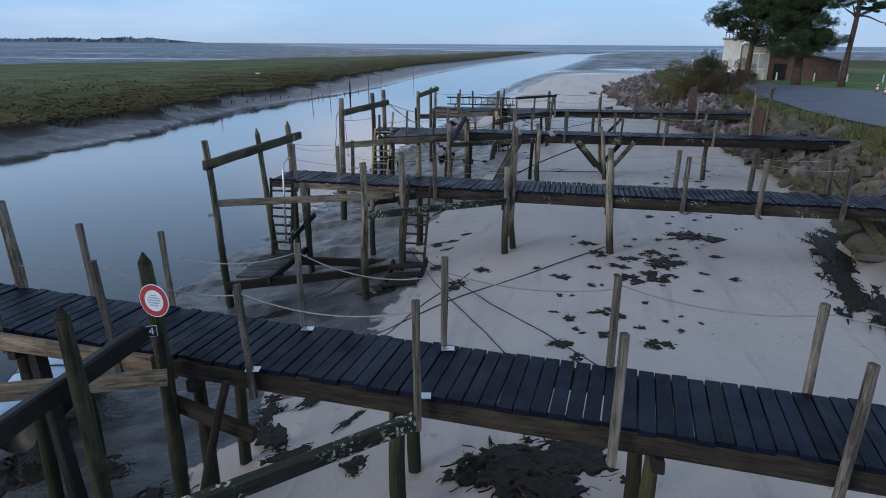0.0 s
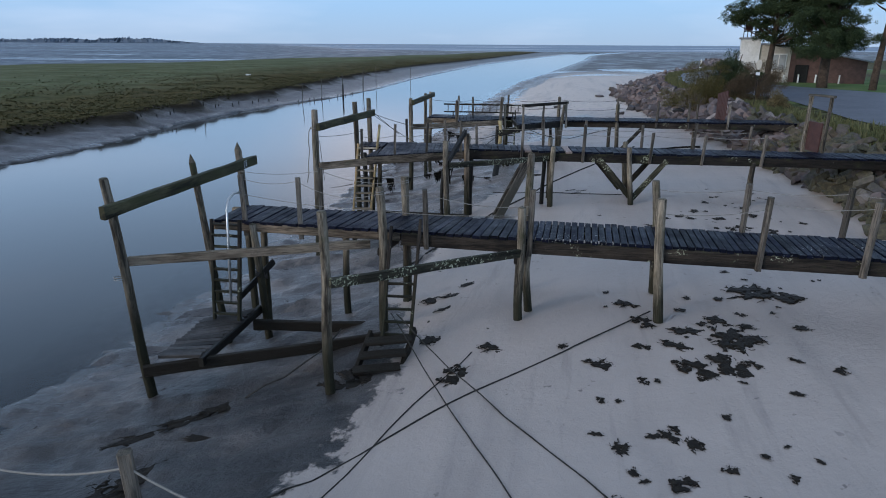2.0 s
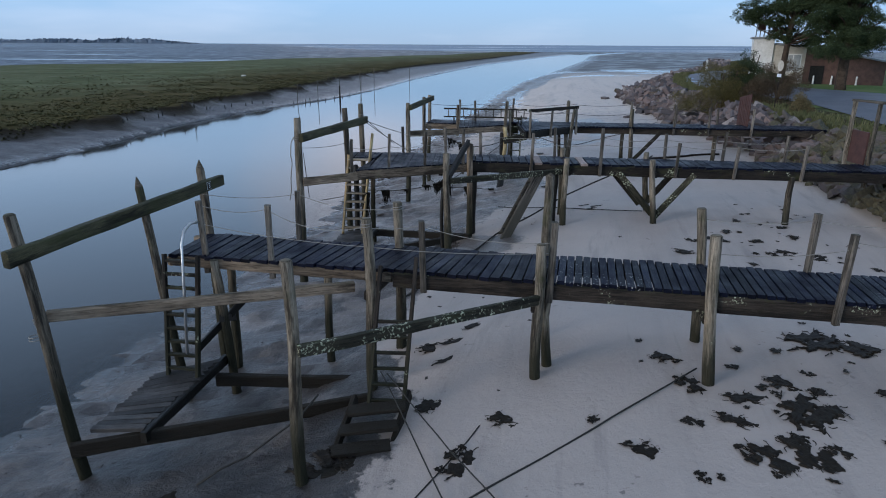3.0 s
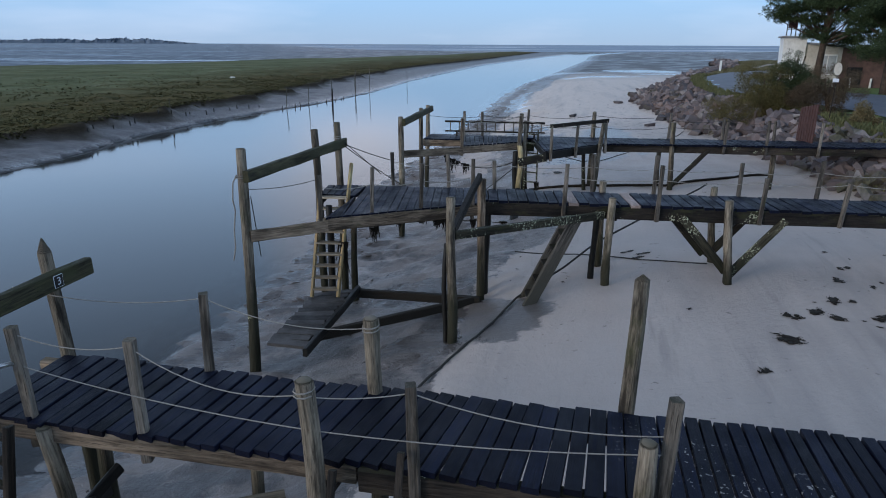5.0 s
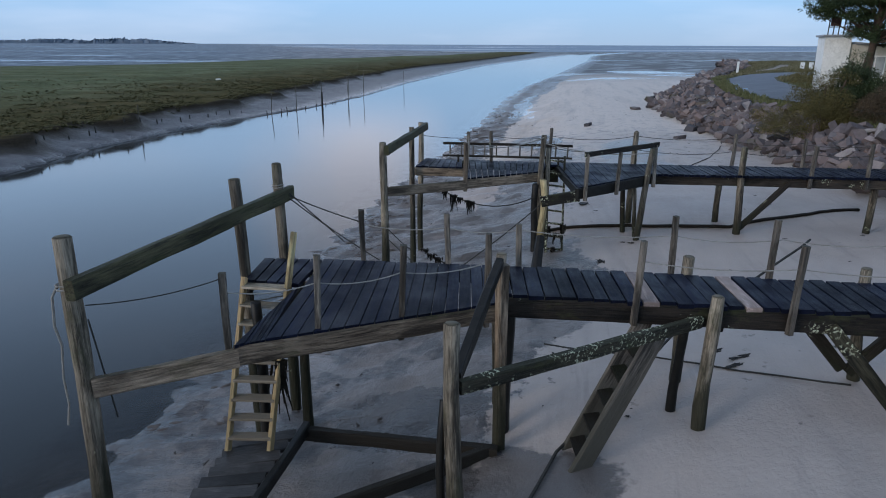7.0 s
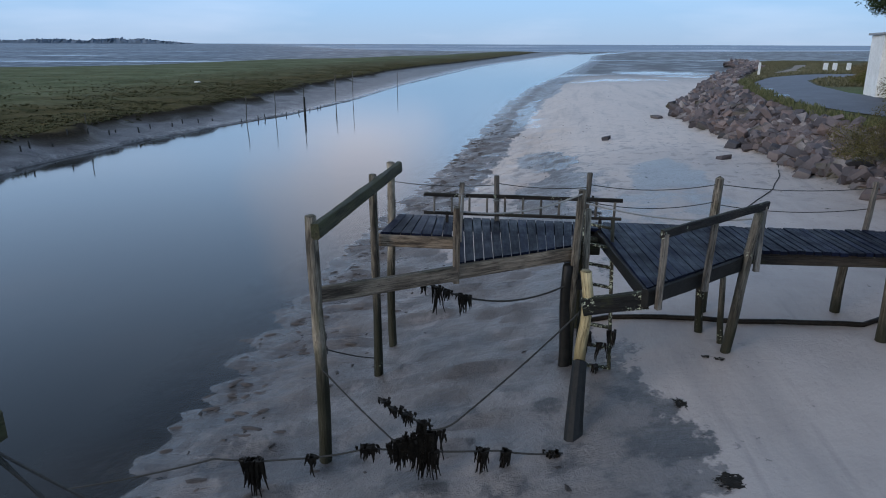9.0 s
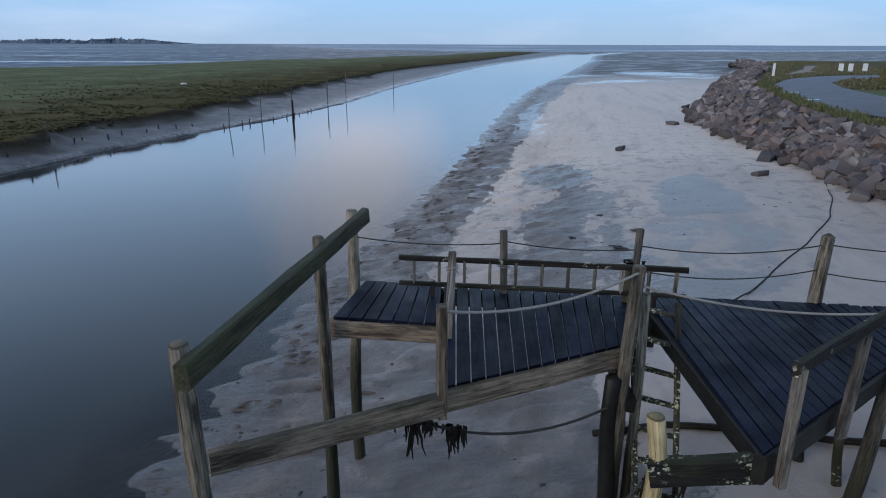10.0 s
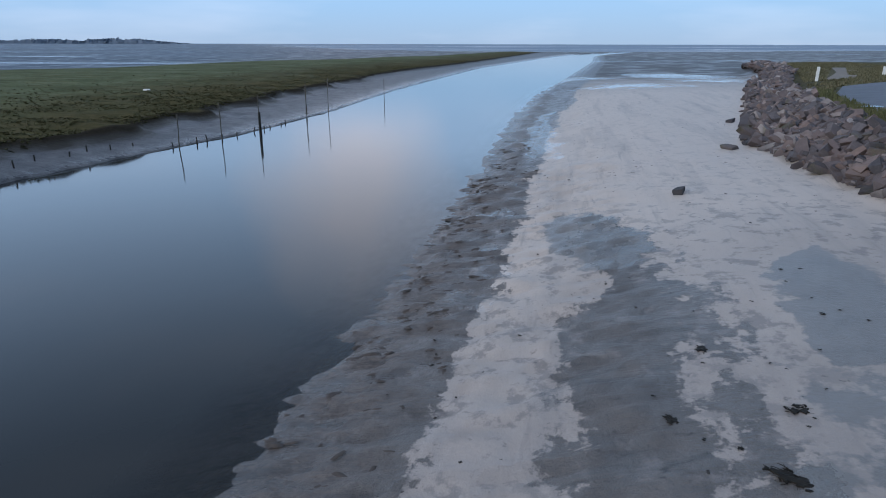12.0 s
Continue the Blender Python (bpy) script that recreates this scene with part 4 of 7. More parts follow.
for k in (-0.7, 0.0, 0.7):
    part("cord", bm_tube([(-6.3 + 0.55 * math.cos(0.2) * q - k * math.sin(0.2), 9.1 + 0.55 * math.sin(0.2) * q + k * math.cos(0.2), -0.565 + 0.10 * math.cos(q * 1.5)) for q in (-1, -0.6, -0.2, 0.2, 0.6, 1)], 0.012), M_DARKROPE, boat)

# the second jetty, with a landing frame over the water
Z2 = 1.33
near2, far2 = edge_y(0.3, 14.32, -0.2), edge_y(0.3, 15.50, -0.2)
jetty_b = thing("jetty", (0, 14.8, 0), "weathered plank jetty with a pointed-pile landing frame", "jetty", "tidal jetties")
for yo, mat in ((0.05, M_BEAM), (1.1, M_BEAM)):
    beam(jetty_b, (-0.6, near2(-0.6) + yo, Z2 - 0.16), (13.2, near2(13.2) + yo, Z2 - 0.16), 0.11, 0.24, mat, "stringer")
    beam(jetty_b, (-4.15, near2(-4.15) + yo, Z2 - 0.12), (-0.62, near2(-0.62) + yo, Z2 - 0.13), 0.10, 0.16, M_BEAM_PALE, "stringer")
beam(jetty_b, (-4.16, near2(-4.16) + 0.02, Z2 - 0.13), (-3.95, far2(-3.95), Z2 - 0.13), 0.09, 0.16, M_BEAM_PALE, "cross_beam")
for x, y, top in ((-2.48, 14.95, 2.18), (-3.58, 15.18, 2.18), (-0.18, 14.38, 2.10), (1.63, 14.03, 2.19), (5.22, 13.30, 2.25), (6.72, 13.0, 2.24), (8.3, 12.66, 2.2), (9.9, 12.35, 2.2),
                  (-2.27, 16.02, 2.15), (5.45, 14.5, 2.2), (7.05, 14.18, 2.2), (8.6, 13.86, 2.2), (10.2, 13.55, 2.2)):
    rail_post(jetty_b, x, y, top, Z2, (random.uniform(-0.03, 0.03), 0), 0.046)
pile(jetty_b, -0.96, 14.38, 2.13, 0.085, lean=(0.03, 0))
pile(jetty_b, -0.60, 15.60, 2.07, 0.085, lean=(0.02, 0))
pile(jetty_b, 1.45, 13.96, 1.89, 0.085, lean=(0.06, 0.05))
pile(jetty_b, 1.62, 14.2, 1.15, 0.075, lean=(0.1, 0.2))
pile(jetty_b, 1.76, 15.33, 2.56, 0.078, tip=0.05)
pile(jetty_b, 3.64, 13.62, 2.13, 0.09, lean=(0.20, -0.05))
pile(jetty_b, 3.98, 14.95, 2.15, 0.085, lean=(0.2, 0.0))
pile(jetty_b, -3.45, 16.0, 1.25, 0.08, lean=(-0.1, 0.05))
pile(jetty_b, -3.40, 15.05, 1.28, 0.08, lean=(0.12, 0.12))
pile(jetty_b, -1.75, 15.6, 1.2, 0.08)
beam(jetty_b, (1.4, 13.96, Z2 - 0.36), (1.78, 15.3, Z2 - 0.36), 0.1, 0.15, name="cross_beam")
beam(jetty_b, (3.66, 13.6, Z2 - 0.36), (3.98, 14.98, Z2 - 0.36), 0.1, 0.15, name="cross_beam")
beam(jetty_b, (-0.98, 14.38, Z2 - 0.36), (-0.6, 15.62, Z2 - 0.36), 0.1, 0.15, name="cross_beam")
beam(jetty_b, (-3.38, 15.05, 0.3), (-3.5, 16.0, -0.1), 0.07, 0.12, M_BLACK, name="brace")
beam(jetty_b, (-3.75, 14.9, -0.15), (-3.3, 15.9, 0.25), 0.07, 0.12, M_BLACK, name="brace")
# a broken flight of steps at the foot of the jetty
for i in range(4):
    y, z = 12.32 + i * 0.30, -0.52 + i * 0.10
    beam(jetty_b, (-1.35 + i * 0.07, y, z), (-0.62 + i * 0.08, y + 0.10, z + 0.02), 0.22, 0.05, M_SOAKED, "step", roll=4 * (i % 2) - 2)
beam(jetty_b, (-1.38, 12.22, -0.75), (-1.08, 13.52, -0.20), 0.06, 0.16, M_SOAKED, "step_stringer")
beam(jetty_b, (-0.66, 12.27, -0.75), (-0.34, 13.62, -0.18), 0.06, 0.16, M_SOAKED, "step_stringer")
# the landing frame
pile(jetty_b, -4.78, 12.74, 2.60, 0.085, lean=(0.10, 0.34))
pile(jetty_b, -4.36, 14.98, 2.44, 0.08, tip=0.15, lean=(0.30, 0.2), name="pointed_post")
pile(jetty_b, -3.97, 16.4, 2.44, 0.08, tip=0.15, lean=(0.06, 0.05), name="pointed_post")
beam(jetty_b, (-4.72, 12.45, 2.16), (-3.75, 16.75, 2.18), 0.10, 0.19, M_MOSS, "mooring_beam")
beam(jetty_b, (-4.72, 12.95, 1.27), (-1.15, 14.32, 1.14), 0.09, 0.15, M_BEAM_PALE, "brace")
lashing(jetty_b, -4.82, 12.82, 1.0, 0.10)
rope(jetty_b, (-4.78, 12.78, 1.3), (-4.66, 12.95, 0.2), 0.0, 0.014)
pile(jetty_b, -1.53, 12.08, 2.30, 0.08, lean=(-0.01, 0.12))
beam(jetty_b, (-1.45, 12.02, 1.28), (1.42, 13.84, 1.14), 0.08, 0.14, M_GREEN, "brace", "lichen-spotted diagonal timber")
beam(jetty_b, (-4.66, 12.80, -0.55), (-0.95, 14.0, -0.52), 0.10, 0.20, M_SOAKED, "brace")
beam(jetty_b, (-3.45, 14.75, -0.62), (-1.0, 14.85, -0.72), 0.12, 0.20, M_SOAKED, "brace")
beam(jetty_b, (-3.80, 12.96, -0.47), (-3.43, 15.15, -0.47), 0.09, 0.16, M_BLACK, "brace")
boards(jetty_b, (-3.84, 13.02), (-3.46, 15.0), (-4.52, 13.02), (-4.28, 14.5), -0.38, 0.13, 0.85, seed=9, usual=PLANK_SILT)
boards(jetty_b, (-4.15, near2(-4.15)), (-0.6, near2(-0.6)), (-3.95, far2(-3.95)), (-0.1, far2(-0.1)), Z2, 0.155, 0.9, seed=4)
boards(jetty_b, (-0.6, near2(-0.6)), (1.7, near2(1.7)), (-0.1, far2(-0.1)), (1.95, far2(1.95)), Z2, 0.15, 0.93, seed=5)
boards(jetty_b, (1.7, near2(1.7)), (13.2, near2(13.2)), (1.95, far2(1.95)), (13.4, far2(13.4)), Z2 + 0.01, 0.118, 0.86, seed=6)
for p, q, d in (((-3.58, 15.18, 2.12), (-2.48, 14.95, 2.12), 0.08), ((-2.48, 14.95, 2.1), (-0.96, 14.38, 2.02), 0.16), ((-0.96, 14.38, 2.0), (-0.18, 14.38, 2.03), 0.03), ((-0.18, 14.38, 2.03), (1.66, 14.03, 1.9), 0.1), ((-2.27, 16.02, 2.1), (-0.6, 15.6, 1.98), 0.12), ((-4.3, 16.3, 2.1), (-2.27, 16.02, 2.1), 0.1),
                ((-3.58, 15.18, 1.82), (-0.96, 14.38, 1.72), 0.05), ((-0.96, 14.38, 1.72), (1.66, 14.03, 1.75), 0.05), ((3.68, 13.58, 1.9), (5.22, 13.3, 2.05), 0.06), ((5.22, 13.3, 2.15), (6.72, 13.0, 2.14), 0.06), ((6.72, 13.0, 2.14), (8.3, 12.66, 2.1), 0.06), ((3.98, 14.95, 2.0), (5.45, 14.5, 2.1), 0.06), ((5.45, 14.5, 2.1), (7.05, 14.18, 2.1), 0.06), ((7.05, 14.18, 2.1), (8.6, 13.86, 2.1), 0.06)):
    rope(jetty_b, p, q, d, 0.005)
lashing(jetty_b, -0.96, 14.38, 2.0, 0.10)
lashing(jetty_b, -0.6, 15.6, 1.94, 0.10)

# the third jetty, with a wedge-shaped head and a new ladder
Z3 = 1.5
near3, far3 = edge_y(3.0, 22.34, -0.13), edge_y(3.07, 23.40, -0.135)
jetty_c = thing("jetty", (0.5, 23, 0), "dark plank jetty with a wedge-shaped head over mud", "jetty", "tidal jetties")
for yo in (0.05, 1.0):
    beam(jetty_c, (0.75, near3(0.75) + yo, Z3 - 0.17), (13.5, near3(13.5) + yo, Z3 - 0.17), 0.11, 0.26, name="stringer")
beam(jetty_c, (-3.2, 20.70, 1.31), (-1.98, 21.26, 1.34), 0.10, 0.20, M_BEAM_PALE, "brace")
beam(jetty_c, (-2.02, 21.26, Z3 - 0.14), (0.85, 22.40, Z3 - 0.14), 0.10, 0.22, M_BEAM_PALE, "stringer")
beam(jetty_c, (-2.42, 23.92, Z3 - 0.14), (0.85, 23.66, Z3 - 0.14), 0.10, 0.2, M_BEAM, "stringer")
beam(jetty_c, (-2.44, 23.1, Z3 - 0.14), (-2.42, 23.95, Z3 - 0.14), 0.10, 0.18, M_BEAM, "cross_beam")
beam(jetty_c, (-1.96, 21.5, Z3 - 0.14), (-1.72, 22.95, Z3 - 0.14), 0.08, 0.18, M_BEAM, "cross_beam")
boards(jetty_c, (-2.0, 21.22), (-1.72, 21.36), (-1.98, 21.36), (-1.70, 22.9), Z3, 0.145, 0.93, seed=19, cut=True)
boards(jetty_c, (-1.72, 21.36), (0.8, 22.36), (-1.55, 23.96), (0.85, 23.70), Z3, 0.158, 0.98, seed=11, cut=True)
boards(jetty_c, (-2.45, 23.12), (-1.70, 22.98), (-2.42, 24.0), (-1.57, 23.95), Z3, 0.15, 0.9, seed=12, cut=True)
boards(jetty_c, (0.82, near3(0.82)), (13.5, near3(13.5)), (0.87, far3(0.87)), (13.6, far3(13.6)), Z3, 0.198, 0.93, pale=(9, 15), seed=13)
for x, y, top in ((-2.1, 21.38, 2.23), (-1.19, 21.66, 2.33), (-0.29, 21.98, 2.34), (0.68, 22.33, 2.37), (2.50, 22.38, 2.27), (4.24, 22.1, 2.3), (6.16, 21.9, 2.1), (7.6, 21.7, 2.05), (9.2, 21.5, 2.1),
                  (-1.0, 24.0, 2.22), (0.21, 23.8, 2.22), (1.2, 23.7, 2.1), (3.25, 23.43, 2.29), (4.52, 23.25, 2.29), (6.2, 23.05, 2.18), (7.74, 22.85, 2.26), (9.3, 22.62, 2.2)):
    rail_post(jetty_c, x, y, top, Z3, (random.uniform(-0.05, 0.04), 0), 0.038)
for p, q in (((-2.1, 21.38), (-1.21, 21.66)), ((-1.21, 21.66), (-0.32, 21.98)), ((-0.32, 21.98), (0.68, 22.33)), ((2.50, 22.38), (4.24, 22.1)), ((4.24, 22.1), (6.16, 21.9)), ((6.16, 21.9), (7.6, 21.7)), ((7.6, 21.7), (9.2, 21.5)), ((-1.03, 24.0), (0.22, 23.8)), ((0.22, 23.8), (1.2, 23.7)), ((1.2, 23.7), (3.25, 23.43)), ((3.25, 23.43), (4.62, 23.25)), ((4.62, 23.25), (6.2, 23.05)), ((6.2, 23.05), (7.74, 22.85)), ((7.74, 22.85), (9.3, 22.62))):
    rope(jetty_c, (*p, 2.02), (*q, 2.02), 0.06, 0.007)
pile(jetty_c, -3.25, 20.74, 2.80, 0.098, lean=(-0.06, -0.2))
pile(jetty_c, -2.53, 23.36, 2.78, 0.085, lean=(0.08, 0))
pile(jetty_c, -2.21, 24.26, 2.82, 0.09, lean=(0.02, 0))
beam(jetty_c, (-3.14, 20.52, 2.38), (-2.08, 24.50, 2.36), 0.10, 0.20, M_MOSS, "mooring_beam")
lashing(jetty_c, -3.28, 20.74, 2.30, 0.13)
lashing(jetty_c, -2.21, 24.26, 2.46, 0.105)
pile(jetty_c, 0.22, 20.62, 2.02, 0.085, lean=(0.01, -0.2))
pile(jetty_c, 0.15, 20.66, 1.2, 0.05, mat=M_BLACK, lean=(0, -0.1))
beam(jetty_c, (0.30, 20.62, 1.36), (3.25, 22.30, 1.28), 0.09, 0.15, M_GREEN, "brace", "lichen-spotted diagonal timber")
beam(jetty_c, (0.80, 22.20, 2.06), (0.27, 20.72, 1.42), 0.09, 0.15, M_BLACK, "brace")
part("post", bm_beam((0.88, 22.32, -1.1), (0.84, 22.30, 2.0), 0.13, 0.13, 0.01), M_BEAM_PALE, jetty_c, "pale split post")
pile(jetty_c, 1.0, 22.75, 1.4, 0.1, mat=M_BLACK)
pile(jetty_c, 0.95, 23.45, 1.75, 0.085)
flight_top, flight_foot = Vector((2.66, 22.02, 1.26)), Vector((1.66, 21.66, -0.62))
for dy in (0.0, 0.46):
    beam(jetty_c, flight_top + Vector((0, dy, 0)), flight_foot + Vector((0, dy, 0)), 0.06, 0.24, M_RAIL, "step_stringer", "mossy stringer of a steep flight of steps", 4)
for k in (0.16, 0.32, 0.48, 0.64, 0.80, 0.96):
    p = flight_top.lerp(flight_foot, k)
    beam(jetty_c, p + Vector((-0.02, 0.02, 0)), p + Vector((-0.02, 0.44, 0)), 0.20, 0.04, M_SOAKED, "step")
beam(jetty_c, flight_foot + Vector((-0.12, -0.06, 0.12)), flight_foot + Vector((-0.12, 0.52, 0.12)), 0.16, 0.10, M_RAIL, "step")
weed_bunch(jetty_c, -1.93, 22.52, 0.62, 0.9, 81, 9, 0.06)
for x, y, top, lean in ((3.38, 22.20, 1.64, (0.02, 0)), (3.49, 23.42, 1.72, (0.0, 0)), (5.52, 21.92, 1.66, (0.22, 0.0)), (5.74, 23.15, 1.65, (0.2, 0)), (9.0, 21.6, 1.3, (0, 0))):
    pile(jetty_c, x, y, top, 0.09, lean=lean)
pile(jetty_c, 3.2, 22.6, 1.3, 0.07, mat=M_BLACK, lean=(0.02, 0.1))
for y in (22.0, 23.1):
    beam(jetty_c, (5.66, y, 0.22), (4.72, y + 0.12, 1.3), 0.09, 0.16, M_GREEN if y < 22.5 else M_BEAM, "brace")
    beam(jetty_c, (5.74, y, 0.15), (6.62, y - 0.12, 1.3), 0.09, 0.15, M_GREEN if y < 22.5 else M_BEAM, "brace")
beam(jetty_c, (3.45, 22.2, 1.26), (3.5, 23.4, 1.26), 0.1, 0.14, name="cross_beam")
beam(jetty_c, (5.64, 21.95, 1.26), (5.84, 23.15, 1.26), 0.1, 0.14, name="cross_beam")
beam(jetty_c, (-1.70, 22.66, -0.52), (0.85, 22.20, -0.50), 0.12, 0.18, M_SOAKED, "brace")
beam(jetty_c, (-2.62, 20.50, -0.60), (0.75, 22.22, -0.50), 0.10, 0.18, M_SOAKED, "brace")
beam(jetty_c, (-2.22, 19.86, -0.47), (-1.66, 22.70, -0.44), 0.09, 0.16, M_BLACK, "brace")
boards(jetty_c, (-2.26, 19.96), (-1.74, 22.58), (-2.92, 20.10), (-2.52, 22.35), -0.40, 0.2, 0.97, seed=15, usual=PLANK_SILT)
pile(jetty_c, -2.2, 22.7, 1.35, 0.08, mat=M_BLACK)
pile(jetty_c, -1.85, 23.7, 1.35, 0.08)
ladder((-2.2, 22.1, -0.38), (-2.52, 22.08, -0.38), (-2.42, 23.05, 1.56), (-2.00, 22.08, -0.38), (-1.78, 23.22, 2.12), 9, M_LADDER, "new yellow pine ladder up to the wedge-shaped jetty head", 0.05, 0.11, 0.15, rung_mat=M_TREAD)
for p, q, d in (((-3.22, 20.85, 2.1), (-2.1, 21.36, 2.18), 0.05),):
    rope(jetty_c, p, q, d, 0.006, M_DARKROPE)
part("rope", bm_tube([(-3.36, 20.72, 2.36), (-3.42, 20.70, 2.24), (-3.45, 20.70, 1.95), (-3.43, 20.72, 1.75), (-3.49, 20.74, 1.4), (-3.50, 20.76, 1.1), (-3.56, 20.78, 0.85)], 0.012), M_ROPE, jetty_c, "frayed pale rope end")
rope(jetty_c, (-2.12, 24.35, 2.36), (-1.03, 24.0, 2.05), 0.02, 0.009, M_DARKROPE)
rope(jetty_c, (-2.12, 24.35, 2.42), (-1.25, 24.02, 1.74), 0.0, 0.009, M_DARKROPE)
rope(jetty_c, (-2.10, 24.35, 2.32), (-0.75, 23.92, 1.50), 0.03, 0.009, M_DARKROPE)
rope(jetty_c, (-3.16, 20.75, 2.0), (-3.1, 20.85, 0.9), 0.0, 0.008, M_DARKROPE)

# the fourth jetty, with two wedges, a gap for a ladder, and a ladder laid along its edge
Z4 = 1.48
near4, far4 = edge_y(5.4, 30.62, -0.11), edge_y(5.3, 31.76, -0.11)
jetty_d = thing("jetty", (3, 30.8, 0), "dark plank jetty with an open landing frame and wedge decks", "jetty", "tidal jetties")
for yo in (0.05, 1.06):
    beam(jetty_d, (5.3, near4(5.3) + yo, Z4 - 0.17), (14.5, near4(14.5) + yo, Z4 - 0.17), 0.11, 0.26, name="stringer")
beam(jetty_d, (-1.06, 28.92, 1.36), (0.72, 29.80, 1.33), 0.10, 0.21, M_BEAM_PALE, "brace")
beam(jetty_d, (0.72, 29.82, Z4 - 0.14), (2.66, 30.70, Z4 - 0.14), 0.10, 0.21, M_BEAM_PALE, "stringer")
beam(jetty_d, (-0.55, 31.40, Z4 - 0.14), (0.74, 31.20, Z4 - 0.14), 0.10, 0.20, M_BEAM_PALE, "stringer")
beam(jetty_d, (-0.25, 32.47, Z4 - 0.14), (3.2, 31.92, Z4 - 0.14), 0.10, 0.2, M_BEAM, "stringer")
beam(jetty_d, (3.2, 32.0, Z4 - 0.14), (3.18, 28.92, Z4 - 0.14), 0.10, 0.2, M_BLACK, "stringer")
beam(jetty_d, (3.12, 28.86, Z4 - 0.15), (5.1, 30.32, Z4 - 0.15), 0.10, 0.24, M_BLACK, "stringer")
boards(jetty_d, (-0.50, 31.38), (0.70, 31.20), (-0.25, 32.53), (0.74, 32.34), Z4, 0.16, 0.95, seed=21, cut=True)
boards(jetty_d, (0.71, 29.84), (2.68, 30.72), (0.76, 32.33), (2.98, 31.98), Z4, 0.163, 0.95, seed=22, cut=True)
boards(jetty_d, (2.8, 31.62), (3.2, 31.6), (3.0, 31.97), (3.25, 31.94), Z4, 0.16, 0.98, seed=23, cut=True)
boards(jetty_d, (3.14, 28.86), (5.12, 30.30), (3.22, 32.0), (5.2, 31.78), Z4, 0.135, 0.95, seed=24, cut=True)
boards(jetty_d, (5.14, 30.42), (14.5, near4(14.5)), (5.2, 31.77), (14.6, far4(14.6)), Z4, 0.125, 0.86, seed=25)
pile(jetty_d, -1.08, 28.72, 2.46, 0.092, lean=(-0.05, 0.18))
pile(jetty_d, -0.57, 31.17, 2.48, 0.075)
pile(jetty_d, -0.37, 32.35, 2.46, 0.085)
pile(jetty_d, 2.98, 31.84, 1.95, 0.085, mat=M_MOSS)
weed_bunch(jetty_d, 2.98, 31.80, 1.97, 0.16, 95, 7, 0.06)
beam(jetty_d, (-0.99, 28.50, 2.33), (-0.23, 32.60, 2.34), 0.10, 0.19, M_MOSS, "mooring_beam")
lashing(jetty_d, -1.08, 28.84, 0.75, 0.11, M_DARKROPE)
lashing(jetty_d, -1.08, 28.85, 0.55, 0.11, M_DARKROPE)
rail_post(jetty_d, 0.72, 29.72, 2.32, Z4, (0.0, 0.1), 0.05, M_BEAM_PALE)
for x, y, top in ((0.83, 30.86, 2.42), (1.48, 32.10, 2.28), (3.01, 31.76, 2.40), (3.3, 28.86, 2.2), (4.2, 29.5, 2.15), (5.25, 30.3, 2.2), (7.7, 31.52, 2.3), (9.4, 31.35, 2.2), (11.0, 31.15, 2.1), (9.0, 30.15, 2.2), (10.22, 30.02, 2.25), (11.8, 29.85, 2.2)):
    rail_post(jetty_d, x, y, top, Z4, (random.uniform(-0.05, 0.04), 0), 0.04)
beam(jetty_d, (3.25, 28.84, 2.2), (5.32, 30.34, 2.2), 0.06, 0.11, M_BEAM, "handrail")
pile(jetty_d, 2.62, 30.52, 2.38, 0.075, lean=(-0.05, 0))
pile(jetty_d, 2.76, 30.66, 2.05, 0.06)
pile(jetty_d, 2.47, 30.50, 1.2, 0.11, mat=M_BLACK)
pile(jetty_d, 2.43, 29.2, 1.58, 0.088, foot=0.10, mat=M_STUB)
part("weedy_post", bm_post((2.16, 28.15, -0.9), (2.42, 29.15, 0.26), 0.125, 0.095, 0, 0.02), M_BLACK, jetty_d, "pile foot thick with black weed")
beam(jetty_d, (2.40, 29.15, 1.10), (3.2, 28.95, 1.28), 0.12, 0.24, M_BLACK_LICHEN, "brace")
beam(jetty_d, (2.66, 30.45, 0.9), (2.7, 31.9, 0.9), 0.10, 0.16, M_BLACK, "cross_beam")
beam(jetty_d, (2.78, 31.55, 1.2), (3.2, 31.5, 1.2), 0.12, 0.3, M_GREEN, "step")
pile(jetty_d, 5.16, 30.22, 2.12, 0.08, lean=(-0.25, 0.0))
pile(jetty_d, 5.22, 31.80, 2.3, 0.09, tip=0.04)
pile(jetty_d, 4.75, 31.0, 1.3, 0.075, lean=(0.15, 0), mat=M_BEAM)
pile(jetty_d, 4.9, 30.6, 1.3, 0.06, lean=(0.2, -0.1))
pile(jetty_d, 7.38, 30.32, 2.14, 0.09, lean=(0.1, 0))
pile(jetty_d, 7.45, 31.5, 1.35, 0.09)
pile(jetty_d, 10.6, 30.2, 1.3, 0.09)
beam(jetty_d, (7.5, 30.36, 0.1), (8.55, 30.28, 1.3), 0.09, 0.14, M_BEAM, "brace")
beam(jetty_d, (7.4, 30.3, 1.24), (7.5, 31.5, 1.24), 0.1, 0.14, name="cross_beam")
